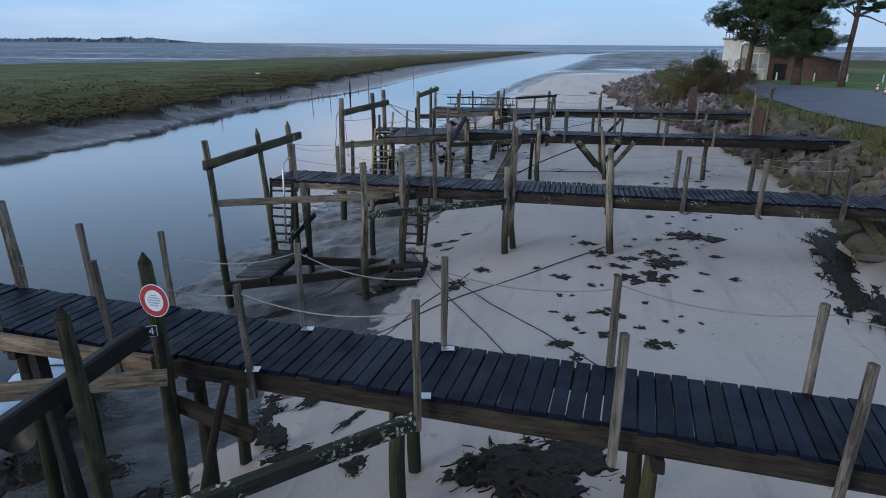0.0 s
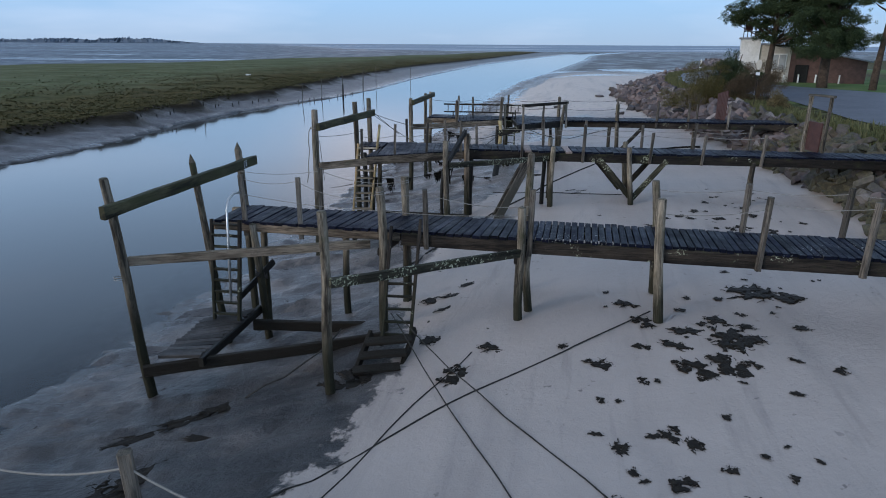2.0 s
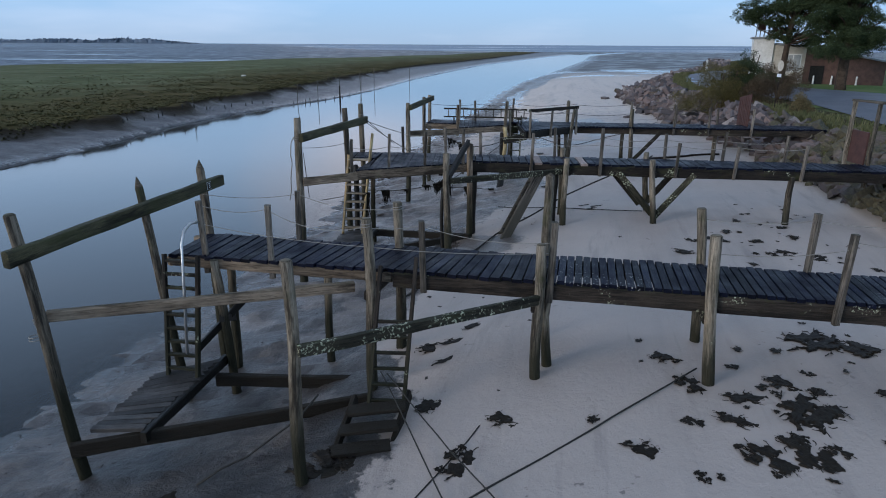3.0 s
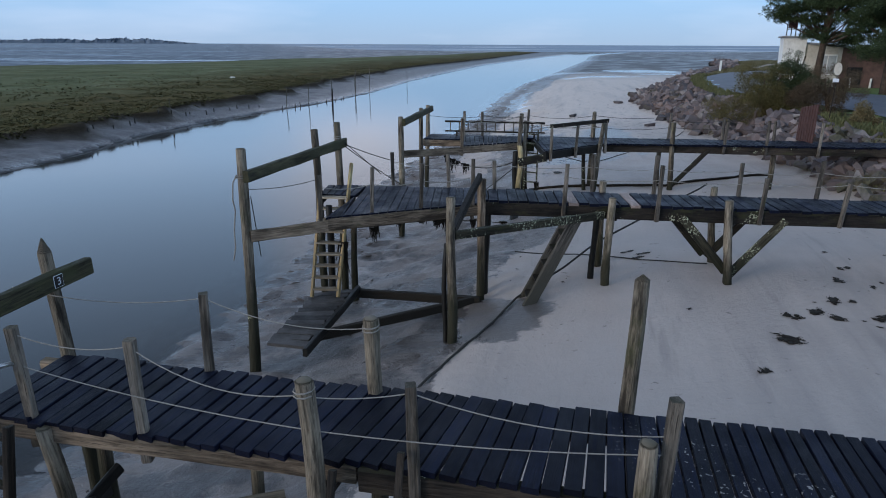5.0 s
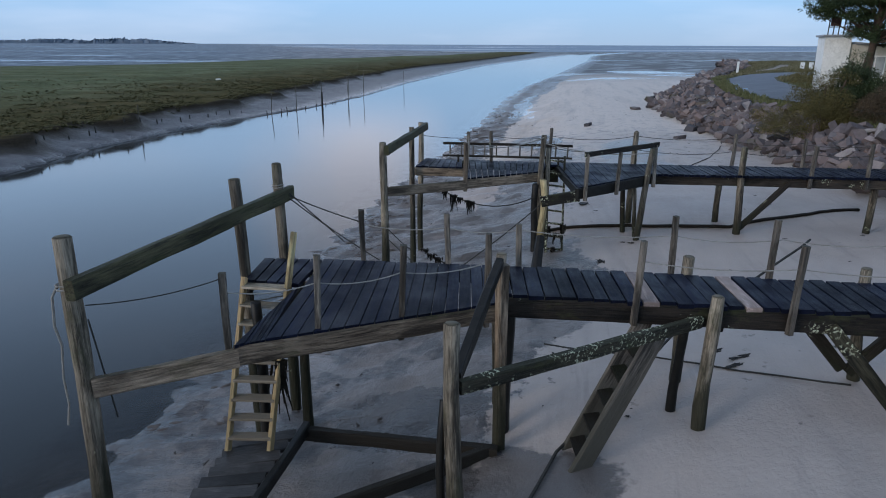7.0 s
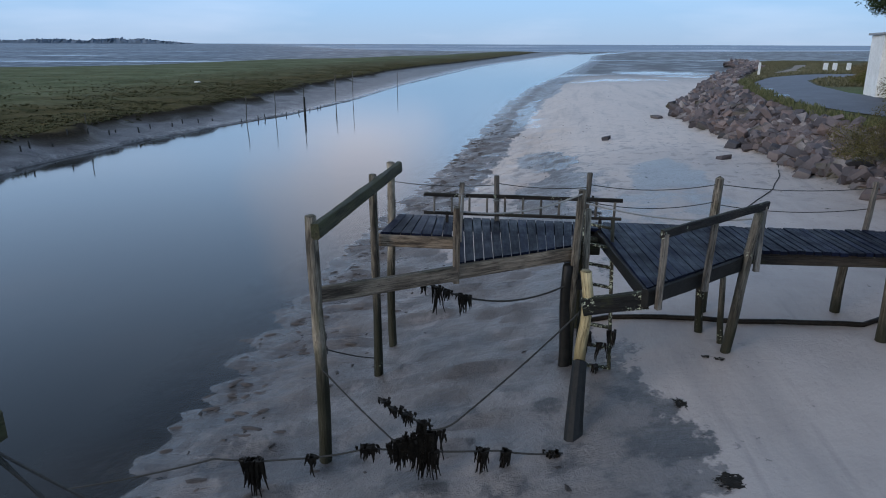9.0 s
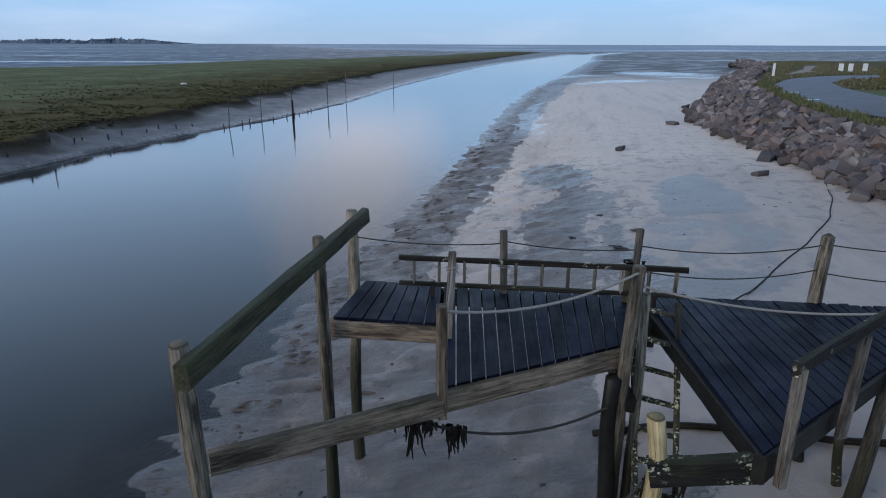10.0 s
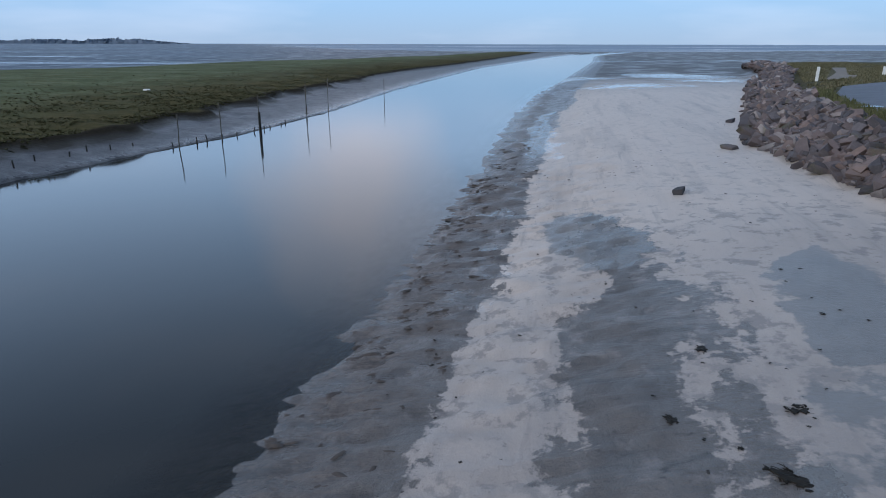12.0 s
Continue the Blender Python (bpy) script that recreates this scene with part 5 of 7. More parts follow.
for p, q, z, d in (((-0.3, 32.35), (1.48, 32.10), 2.12, 0.05), ((1.48, 32.10), (3.01, 31.76), 2.15, 0.05), ((3.01, 31.76), (5.22, 31.8), 2.2, 0.1), ((5.22, 31.8), (7.7, 31.52), 2.2, 0.08), ((7.7, 31.52), (9.4, 31.35), 2.1, 0.08), ((9.4, 31.35), (11.0, 31.15), 2.05, 0.05), ((3.01, 31.76), (5.22, 31.8), 1.9, 0.12), ((5.22, 31.8), (7.7, 31.52), 1.85, 0.1), ((7.38, 30.32), (9.0, 30.15), 2.0, 0.06), ((9.0, 30.15), (10.22, 30.02), 2.0, 0.05)):
    rope(jetty_d, (*p, z), (*q, z), d, 0.0075, M_DARKROPE)
rope(jetty_d, (0.72, 29.72, 2.27), (2.62, 30.48, 2.34), 0.14, 0.013)
rope(jetty_d, (2.64, 30.5, 2.2), (5.1, 30.3, 2.0), 0.12, 0.012)
rope(jetty_d, (0.83, 30.84, 2.25), (0.74, 29.75, 2.25), 0.14, 0.010)
lashing(jetty_d, 0.83, 30.86, 2.2, 0.075)
lashing(jetty_d, 1.48, 31.98, 1.85, 0.09)
rope(jetty_d, (0.21, 30.0, 1.15), (2.6, 30.5, 0.95), 0.34, 0.014, M_DARKROPE)
for i, (k, d) in enumerate(((0.03, 0.25), (0.10, 0.5), (0.16, 0.2), (0.24, 0.35), (0.29, 0.5))):
    p = sag((0.21, 30.0, 1.15), (2.6, 30.5, 0.95), 0.34, 50)[int(k * 50)]
    weed_bunch(jetty_d, p.x, p.y, p.z, d, 40 + i, 5, 0.05)
def weedy_rope(parent, points, r, bunches, seed):
    """Rope through the points; bunches: (share of the way, drop, strands, spread) of weed that hangs from it."""
    pts = [Vector(p) for p in points]
    line = [a.lerp(b, i / 8) - Vector((0, 0, 0.12 * (i / 8) * (1 - i / 8))) for a, b in zip(pts, pts[1:]) for i in range(8)] + [pts[-1]]
    part("rope", bm_tube(line, r), M_DARKROPE, parent)
    for j, (k, d, n, spread) in enumerate(bunches):
        p = line[int(k * (len(line) - 1))]
        weed_bunch(parent, p.x, p.y, p.z, d, seed + j, n, spread)


weedy_rope(jetty_d, ((-1.13, 28.8, 0.42), (-0.05, 28.1, -0.32), (0.40, 28.1, -0.12), (0.70, 28.12, 0.0), (2.36, 29.15, 1.0)), 0.012, ((0.26, 0.35, 8, 0.08), (0.33, 0.4, 10, 0.08), (0.40, 0.5, 14, 0.10), (0.45, 0.7, 18, 0.10), (0.49, 0.8, 18, 0.10)), 60)
weedy_rope(jetty_d, ((-1.14, 28.84, 0.66), (-0.62, 31.0, -0.65)), 0.010, (), 70)
weedy_rope(jetty_d, ((-0.24, 28.1, 0.32), (0.05, 28.1, 0.12), (0.40, 28.1, -0.06)), 0.014, ((0.1, 0.12, 6, 0.06), (0.35, 0.16, 8, 0.06), (0.6, 0.2, 8, 0.06), (0.85, 0.3, 9, 0.06)), 72)
weedy_rope(jetty_d, ((-4.2, 28.0, -0.9), (-2.35, 28.1, -0.53), (-1.38, 28.1, -0.54), (-0.42, 28.1, -0.38), (1.22, 28.1, -0.42), (2.05, 28.15, -0.50)), 0.012, ((0.32, 0.6, 20, 0.08), (0.455, 0.3, 6, 0.05), (0.60, 0.22, 14, 0.09), (0.655, 0.35, 12, 0.08), (0.70, 0.3, 8, 0.06), (0.79, 0.45, 9, 0.05), (0.83, 0.4, 9, 0.05), (0.99, 0.5, 10, 0.06)), 80)
for x, y, z, d, q in ((2.78, 30.15, 0.2, 0.6, 91), (2.95, 30.1, 0.05, 0.5, 92), (3.12, 30.1, 0.25, 0.8, 93), (2.9, 30.05, -0.3, 0.4, 94)):
    weed_bunch(jetty_d, x, y, z, d * 0.7, q, 3, 0.05)
ladder((2.9, 30.0, -0.8), (2.72, 29.95, -0.85), (2.86, 31.35, 1.85), (3.10, 29.90, -0.85), (3.24, 31.0, 1.80), 9, M_GREEN, "old lichened timber ladder in the gap of the jetty", 0.05, 0.09, 0.07)
ladder((0, 0, 0), (-0.89, 13.33, -0.35), (-0.75, 14.2, 1.5), (-0.42, 13.37, -0.4), (-0.25, 14.27, 1.6), 6, M_BEAM, "old weathered ladder leaning on the jetty", 0.05, 0.07, 0.06, 0.1, 0.62).location = (0, 0, 0)
ladder((-3.8, 14.5, -0.42), (-4.08, 14.48, -0.42), (-4.12, 14.98, 1.40), (-3.60, 14.40, -0.42), (-3.58, 14.90, 1.40), 9, M_BEAM, "mossy grey ladder at the head of the jetty", 0.05, 0.10, 0.08)
grab = solo("grab_rail", bm_tube([(-3.72, 14.42, 0.0), (-3.78, 14.85, 1.6), (-3.76, 14.95, 1.78), (-3.70, 15.06, 1.86), (-3.6, 15.16, 1.86)], 0.022, 8), M_STEEL, (-3.72, 14.42, 0.0), "bent galvanised steel grab rail beside the ladder", "grab rail", smooth=True)
side = thing("ladder", (1.9, 32.2, Z4), "slim wooden ladder laid on edge along the deck", "ladder")
for z, w in ((Z4 + 0.20, 0.05), (Z4 + 0.52, 0.065)):
    part("side_rail", bm_beam((0.22, 32.02, z - 0.03), (3.54, 31.56, z - 0.03), 0.045, w, 0.004), M_BEAM, side)
for i in range(11):
    p = Vector((0.40, 32.00, 0)).lerp(Vector((3.42, 31.58, 0)), i / 10)
    part("rung", bm_beam((p.x, p.y, Z4 + 0.16), (p.x, p.y, Z4 + 0.49), 0.035, 0.05, 0.003), M_RAIL, side)
for x, y in ((0.62, 31.97), (3.2, 31.61)):
    part("prop", bm_beam((x, y, Z4 - 0.01), (x, y, Z4 + 0.2), 0.05, 0.05, 0.003), M_BEAM, side)


# ---------------------------------------------------------------- rocks, land, house, trees
def stone_mesh(seed):
    """A quarried block: an uneven slab with broken corners."""
    rnd = random.Random(seed)
    bm = bmesh.new()
    a, b, c = rnd.uniform(0.48, 0.72), rnd.uniform(0.30, 0.46), rnd.uniform(0.16, 0.32)
    for x in (-1, 1):
        for y in (-1, 1):
            for z in (-1, 1):
                p = Vector((x * a * rnd.uniform(0.7, 1.1), y * b * rnd.uniform(0.65, 1.1), z * c * rnd.uniform(0.6, 1.1)))
                for k in range(3):
                    q = p.copy()
                    q[k] *= rnd.uniform(0.68, 0.9)
                    bm.verts.new(q)
    bmesh.ops.convex_hull(bm, input=bm.verts)
    bmesh.ops.delete(bm, geom=[v for v in bm.verts if not v.link_faces], context="VERTS")
    bmesh.ops.dissolve_limit(bm, angle_limit=0.12, verts=bm.verts, edges=bm.edges)
    me = bpy.data.meshes.new("stone")
    bm.to_mesh(me)
    bm.free()
    me.materials.append(M_ROCK)
    return me


STONES = [stone_mesh(100 + i) for i in range(14)]


def rock_bank():
    rnd = random.Random(7)
    bank = thing("riprap_bank", (12.5, 30, 0), "sloping bank of tumbled grey and reddish boulders", "rock bank", kind="structure")
    singles, rest = [], []
    y = 12.5
    while y < 178:
        foot, top = float(ROCK_FOOT(y)), float(ROCK_TOP(y))
        size = 0.34 if y < 34 else 0.37 if y < 84 else 0.44 if y < 118 else 0.62
        width = math.hypot(top - foot, 1.6)
        n = int(width / (0.62 * size)) + 1
        for i in range(n):
            k = (i + rnd.uniform(-0.3, 0.3)) / n
            if k > (0.82 if y < 36 else 0.92 if y < 76 else 0.7):
                continue
            x, yy = foot + 0.45 * (1 - k) + (top - foot) * k + rnd.uniform(-0.15, 0.15), y + rnd.uniform(-0.3, 0.3)
            s = size * rnd.choice((0.55, 0.7, 0.9, 1.1, 1.35, 1.7))
            m = Matrix.LocRotScale((x, yy, level(x, yy) + rnd.uniform(0.02, 0.22) * s), Euler((rnd.uniform(-0.8, 0.8), rnd.uniform(-0.9, 0.5), rnd.uniform(0, 6.28))), Vector((s * rnd.uniform(1.0, 1.9), s, s * rnd.uniform(0.6, 1.1))))
            (singles if 37 < y < 52 and len(singles) < 300 and rnd.random() < 0.45 else rest).append((m, rnd.randrange(14)))
        y += 0.64 * size
    for m, i in singles:
        ob = new("stone", STONES[i])
        ob.parent = bank
        ob.matrix_local = Matrix.Translation(-ORIGIN[bank]) @ m
    joined("rubble", [(STONES[i], m) for m, i in rest], M_RUBBLE, bank)
    for x, yy, s in ((9.05, 53.6, 0.42), (15.5, 62.5, 0.5), (14.2, 61.5, 0.5), (13.2, 43, 0.6), (13.6, 49.5, 0.7), (12.0, 46.6, 0.4), (18.7, 71.5, 0.6), (16.5, 60.4, 0.5)):
        i = rnd.randrange(14)
        ob = tagged(new("boulder", STONES[i]), "lone reddish boulder lying on the sand", "boulder")
        ob.matrix_world = Matrix.LocRotScale((x, yy, level(x, yy) + 0.1 * s), Euler((0.2, 0, rnd.uniform(0, 6))), (s, s, s))


def joined(name, items, material, parent=None, label="", category=""):
    """Many meshes under their matrices in one mesh."""
    co, faces, base = [], [], 0
    org = ORIGIN[parent] if parent else Vector()
    for me, m in items:
        v = np.empty(len(me.vertices) * 3)
        me.vertices.foreach_get("co", v)
        v = v.reshape(-1, 3) @ np.array(m.to_3x3()).T + np.array(m.translation - org)
        co.append(v)
        faces += [[base + i for i in p.vertices] for p in me.polygons]
        base += len(v)
    out = bpy.data.meshes.new(name)
    out.from_pydata(np.concatenate(co).tolist(), [], faces)
    out.materials.append(material)
    ob = new(name, out)
    ob.parent = parent
    return tagged(ob, label, category, kind="stuff")


rock_bank()


def strip(name, left, right, lift, mat, label, category):
    """A paved surface between two plan lines, lying on the ground."""
    bm = bmesh.new()
    rows = []
    for (a, b), (c, d) in zip(zip(left, right), zip(left[1:], right[1:])):
        for s in range(8):
            p, q = Vector((*a, 0)).lerp(Vector((*c, 0)), s / 8), Vector((*b, 0)).lerp(Vector((*d, 0)), s / 8)
            spots = [p.lerp(q, k / 12) for k in range(13)]
            rows.append([bm.verts.new((v.x, v.y, level(v.x, v.y) + lift)) for v in spots])
    for r, s in zip(rows, rows[1:]):
        for i in range(12):
            bm.faces.new((r[i], r[i + 1], s[i + 1], s[i]))
    bmesh.ops.recalc_face_normals(bm, faces=bm.faces)
    return solo(name, bm, mat, (24, 45, 1.8), label, category, kind="structure")


strip("road", ((17.5, -10), (16.3, 12), (16.4, 25), (16.9, 30), (17.8, 34), (18.6, 38), (18.8, 45), (18.7, 50), (18.9, 54), (20.7, 61), (23.3, 68.3), (25.4, 72.5), (30.0, 79.3), (38, 84), (52, 88)),
      ((34, -10), (33, 12), (31.5, 27), (30.0, 32), (29.0, 36), (28.0, 39), (26.0, 43.5), (24.2, 48), (23.4, 53), (24.1, 58.5), (26.2, 65.5), (28.8, 71.2), (33, 76.2), (42, 79.5), (54, 81)), 0.04, M_ASPHALT, "worn grey asphalt road along the sea bank", "road")


def blade_mesh(size):
    me = bpy.data.meshes.new("tuft")
    s = size
    v = [(-0.10 * s, 0, 0), (0.10 * s, 0, 0), (0.03 * s, 0.14 * s, s), (0, -0.10 * s, 0), (0, 0.10 * s, 0), (0.16 * s, 0.02 * s, 0.85 * s), (-0.08 * s, -0.08 * s, 0), (0.07 * s, 0.07 * s, 0), (-0.16 * s, 0.05 * s, 0.75 * s)]
    me.from_pydata(v, [], [(0, 1, 2), (3, 4, 5), (6, 7, 8)])
    return me


TUFT = blade_mesh(1.0)


def grass_on(name, spots, material, label, lo, hi, wide, seed):
    rnd = random.Random(seed)
    items = [(TUFT, Matrix.LocRotScale((x, y, level(x, y) - 0.03), Euler((0, 0, rnd.uniform(0, 6.28))), (wide * rnd.uniform(0.7, 1.4), wide * rnd.uniform(0.7, 1.4), rnd.uniform(lo, hi)))) for x, y in spots]
    return joined(name, items, material, None, label, "grass")


rnd = random.Random(5)
spots = []
while len(spots) < 22000:
    y = rnd.uniform(25, 230) if rnd.random() < 0.6 else rnd.uniform(25, 100)
    x = float(TURF_EDGE(y)) - 0.4 - rnd.expovariate(0.14)
    if noise.noise((x * 0.2, y * 0.2, 4)) > -0.25:
        spots.append((x, y))
grass_on("marsh_grass", spots, M_GRASS, "brown-green salt-marsh grass on the far bank", 0.05, 0.15, 0.8, 8)
spots = []
while len(spots) < 8000:
    y = rnd.uniform(14, 90)
    x = float(ROCK_TOP(y)) + rnd.uniform(-1.0, 1.5) * rnd.random()
    if y < 76:
        spots.append((x, y))
while len(spots) < 11500:
    y = rnd.uniform(14, 36)
    x = float(ROCK_FOOT(y)) + (float(ROCK_TOP(y)) - float(ROCK_FOOT(y))) * rnd.uniform(0.2, 1.0)
    if noise.noise((x * 0.5, y * 0.5, 7)) > 0.05:
        spots.append((x, y))
grass_on("bank_grass", spots, M_VERGE, "rough green grass along the top of the boulder bank", 0.14, 0.36, 0.45, 9)


ROAD_LEFT = curve_at([(50, 18.2), (54, 18.5), (61, 20.6), (68.3, 23.3), (72.5, 25.4), (79.3, 30.0), (84, 38), (88, 52), (89, 200)])
ROAD_RIGHT = curve_at([(50, 23.2), (58.5, 24.1), (65.5, 26.2), (71.2, 28.8), (76.2, 33), (79.5, 42), (81, 54), (82, 200)])
spots = []
while len(spots) < 10000:
    y = rnd.uniform(50, 165)
    x = float(ROCK_TOP(y)) + rnd.uniform(-0.3, 15.0)
    road = float(ROAD_LEFT(y)) - 0.3 < x < float(ROAD_RIGHT(y)) + 0.3
    house_near = 22 < x < 36 and y < 64
    track = 92 < y < 135 and abs(x - (0.617 * y - 19.4)) < 1.1
    if noise.noise((x * 0.2, y * 0.2, 11)) > -0.15 and not (road or house_near or track):
        spots.append((x, y))
grass_on("dune_grass", spots, M_DUNE, "pale rough grass beyond the bend of the road", 0.10, 0.32, 0.7, 10)
strip("track", ((36.5, 92.5), (49.5, 112), (62, 134)), ((39.0, 92), (52, 111.5), (65, 133.5)), 0.05, M_TRACK, "pale sandy track beyond the road", "track")


def leaves(bm_parts, clumps, count, size, rnd, flat=0.6, thin=1.0):
    """Small leaf shapes scattered through ellipsoid clumps (centre, radii)."""
    co, faces = bm_parts
    total = sum(r.x * r.y * r.z for _, r in clumps)
    for c, r in clumps:
        for _ in range(max(8, int(count * r.x * r.y * r.z / total))):
            d = Vector((rnd.gauss(0, 1), rnd.gauss(0, 1), rnd.gauss(0, 1))).normalized() * rnd.uniform(0.45, 1.05)
            p = c + Vector((d.x * r.x, d.y * r.y, d.z * r.z))
            a = Vector((rnd.gauss(0, 1), rnd.gauss(0, 1), rnd.gauss(0, flat))).normalized() * size * rnd.uniform(0.6, 1.5)
            b = Vector((rnd.gauss(0, 1), rnd.gauss(0, 1), rnd.gauss(0, 1))).cross(a).normalized() * size * rnd.uniform(0.25, 0.5) * thin
            k = len(co)
            co += [p - a * 0.5, p + b * 0.5, p + a * 0.5, p - b * 0.5]
            faces.append((k, k + 1, k + 2, k + 3))


def mesh_part(name, co, faces, mat, parent, label=""):
    me = bpy.data.meshes.new(name)
    me.from_pydata([tuple(Vector(c) - ORIGIN[parent]) for c in co], [], faces)
    me.materials.append(mat)
    ob = new(name, me)
    ob.parent = parent
    return tagged(ob, label)


def tree(name, x, y, lean, height, crown, leaf_count, size, mat, label, seed, r=0.22, fork=0.35, clumps_per=14, squash=(0.25, 0.5)):
    """A trunk, limbs to each pad of the crown, and leaves round the limb ends. crown: (dx, dy, z, radius)."""
    rnd = random.Random(seed)
    base = Vector((x, y, level(x, y) - 0.2))
    ob = thing(name, base, label, "tree")
    top = base + Vector((lean[0], lean[1], height))
    bm = bm_post(base, top, r, r * 0.45, 0, 0.12, 9, rnd)
    for dx, dy, z, rad in crown:
        end = Vector((x + dx, y + dy, z))
        k = min(0.92, max(fork, (z - base.z) / height - 0.18))
        a = base.lerp(top, k)
        limb = bm_post(a, end, r * 0.32, r * 0.08, 0, (end - a).length * 0.08, 5, rnd)
        me = bpy.data.meshes.new("limb")
        limb.to_mesh(me)
        limb.free()
        bm.from_mesh(me)
        bpy.data.meshes.remove(me)
    part("trunk", bm, M_BARK, ob, smooth=True)
    co, faces, clumps = [], [], []
    for dx, dy, z, rad in crown:
        for _ in range(clumps_per):
            c = Vector((x + dx + rnd.gauss(0, rad * 0.5), y + dy + rnd.gauss(0, rad * 0.5), z + rnd.gauss(0.05, rad * 0.13)))
            q = rad * rnd.uniform(0.14, 0.34)
            clumps.append((c, Vector((q, q, q * rnd.uniform(*squash)))))
    leaves((co, faces), clumps, leaf_count, size, rnd, 0.8, 0.5)
    mesh_part("crown", co, faces, mat, ob)
    return ob


def pads(seed, n, x0, x1, ry, z0, z1, r0, r1):
    rnd = random.Random(seed)
    return [(rnd.uniform(x0, x1), rnd.uniform(-ry, ry), z0 + (z1 - z0) * (i + 0.5) / n, rnd.uniform(r0, r1)) for i in range(n)]


tree("pine_tree", 24.1, 52.0, (0.5, 0.2), 8.6, pads(3, 46, -2.5, 2.3, 2.2, 5.9, 11.2, 0.95, 1.5) + pads(5, 14, -0.2, 3.0, 2.0, 4.7, 6.2, 0.8, 1.2), 150000, 0.15, M_PINE, "tall dark pine with layered boughs beside the house", 31, clumps_per=20, squash=(0.45, 0.8))
tree("pine_tree", 25.7, 47.5, (0.1, 0.1), 7.0, pads(4, 52, -2.0, 1.2, 1.7, 3.9, 9.6, 1.0, 1.4), 200000, 0.12, M_PINE, "dense bushy evergreen pine at the roadside", 32, 0.34, clumps_per=24, squash=(0.6, 0.95))
tree("pine_tree", 27.6, 45.2, (0.2, 0.2), 8.0, [(-0.9, 0, 7.0, 0.7), (-0.4, 0.3, 7.7, 0.9), (0.4, 0, 7.3, 0.9), (1.3, 0.3, 6.9, 0.9), (2.2, 0, 7.1, 1.0), (2.6, -0.3, 5.9, 0.7), (1.0, 0.2, 8.4, 1.4), (-0.6, 0, 8.6, 1.0)], 46000, 0.15, M_PINE, "leaning pine with a bare trunk", 33, 0.24, 0.6)


def bush(x, y, clumps, count, size, mat, label, seed):
    rnd = random.Random(seed)
    base = Vector((x, y, level(x, y)))
    ob = thing("bush", base, label, "bush")
    bm = bmesh.new()
    for _ in range(7):
        e = base + Vector((rnd.uniform(-0.5, 0.5), rnd.uniform(-0.4, 0.4), max(c[2] for c in clumps) * rnd.uniform(0.5, 1.0)))
        stem = bm_tube([base - Vector((0, 0, 0.1)), base.lerp(e, 0.5) + Vector((0, 0, 0.1)), e], 0.03, 5)
        me = bpy.data.meshes.new("stem")
        stem.to_mesh(me)
        stem.free()
        bm.from_mesh(me)
        bpy.data.meshes.remove(me)
    part("stem", bm, M_BARK, ob)
    co, faces, cl = [], [], []
    for dx, dy, z, r in clumps:
        for _ in range(6):
            cl.append((base + Vector((dx + rnd.gauss(0, r * 0.5), dy + rnd.gauss(0, r * 0.5), max(0.1, z + rnd.gauss(0, r * 0.4)))), Vector((1, 1, 0.8)) * r * rnd.uniform(0.4, 0.7)))
    leaves((co, faces), cl, count, size, rnd, 1.0)
    mesh_part("foliage", co, faces, mat, ob)


bush(16.6, 41.0, ((0, 0, 0.9, 1.0), (0.0, 0, 1.5, 0.8), (-0.1, 0, 2.0, 0.6), (0.05, 0, 2.5, 0.35), (0.8, -0.3, 1.1, 0.8), (-0.4, -0.3, 1.4, 0.7)), 30000, 0.07, M_EVERGREEN, "dark evergreen shrub on the bank", 51)
bush(15.2, 40.4, ((0, 0, 1.5, 0.9), (0.2, 0, 2.1, 0.55), (-0.6, 0.6, 0.9, 0.9), (0.3, -0.4, 0.6, 1.0), (-1.5, 0.4, 0.5, 0.7), (-1.0, -0.2, 1.3, 0.6), (-2.0, 0.2, 0.2, 0.5)), 42000, 0.055, M_OLIVE, "olive-yellow shrub on the boulder bank", 52)
bush(17.2, 38.8, ((0, 0, 0.8, 0.9), (0.5, -0.6, 0.9, 0.8), (-0.9, 0.4, 0.7, 0.8), (0.9, 0.6, 1.3, 0.7), (-0.4, 0.2, 1.5, 0.6)), 30000, 0.055, M_BROWN, "brown bare-twigged shrub on the bank", 53)
bush(16.3, 34.6, ((0, 0, 0.2, 0.5), (0.4, 0.8, 0.3, 0.5)), 5000, 0.07, M_BUSH, "low brown shrub beside the road", 54)
bush(13.0, 18.6, ((0, 0, 0.6, 0.9), (0.6, -1.0, 0.8, 1.0), (1.6, 0.8, 0.5, 1.1), (-0.4, -1.8, 0.5, 0.8), (1.4, -2.6, 0.9, 1.0)), 36000, 0.06, M_YELLOWGREEN, "yellow-green shrub growing over the boulders", 55)
bush(24.6, 54.2, ((0, 0, 0.5, 0.6), (0.9, 0.1, 0.4, 0.5)), 1800, 0.14, M_EVERGREEN, "clipped dark shrub against the house", 56)

for i, (x, y, h) in enumerate(((30.6, 66.5, 0.9), (32.6, 69.4, 1.1), (34.2, 72.6, 1.2), (36.5, 75.2, 1.1), (39.5, 76.6, 1.0), (33.4, 65.0, 1.2), (29.4, 63.2, 0.7))):
    bush(x, y, ((0, 0, h * 0.45, 0.9), (0.9, 0.4, h * 0.6, 0.9), (-0.7, 0.3, h * 0.35, 0.7), (0.4, -0.6, h * 0.3, 0.8)), 5000, 0.11, M_BUSH if i % 3 else M_YELLOWGREEN, "olive-brown scrub inside the bend of the road", 60 + i)


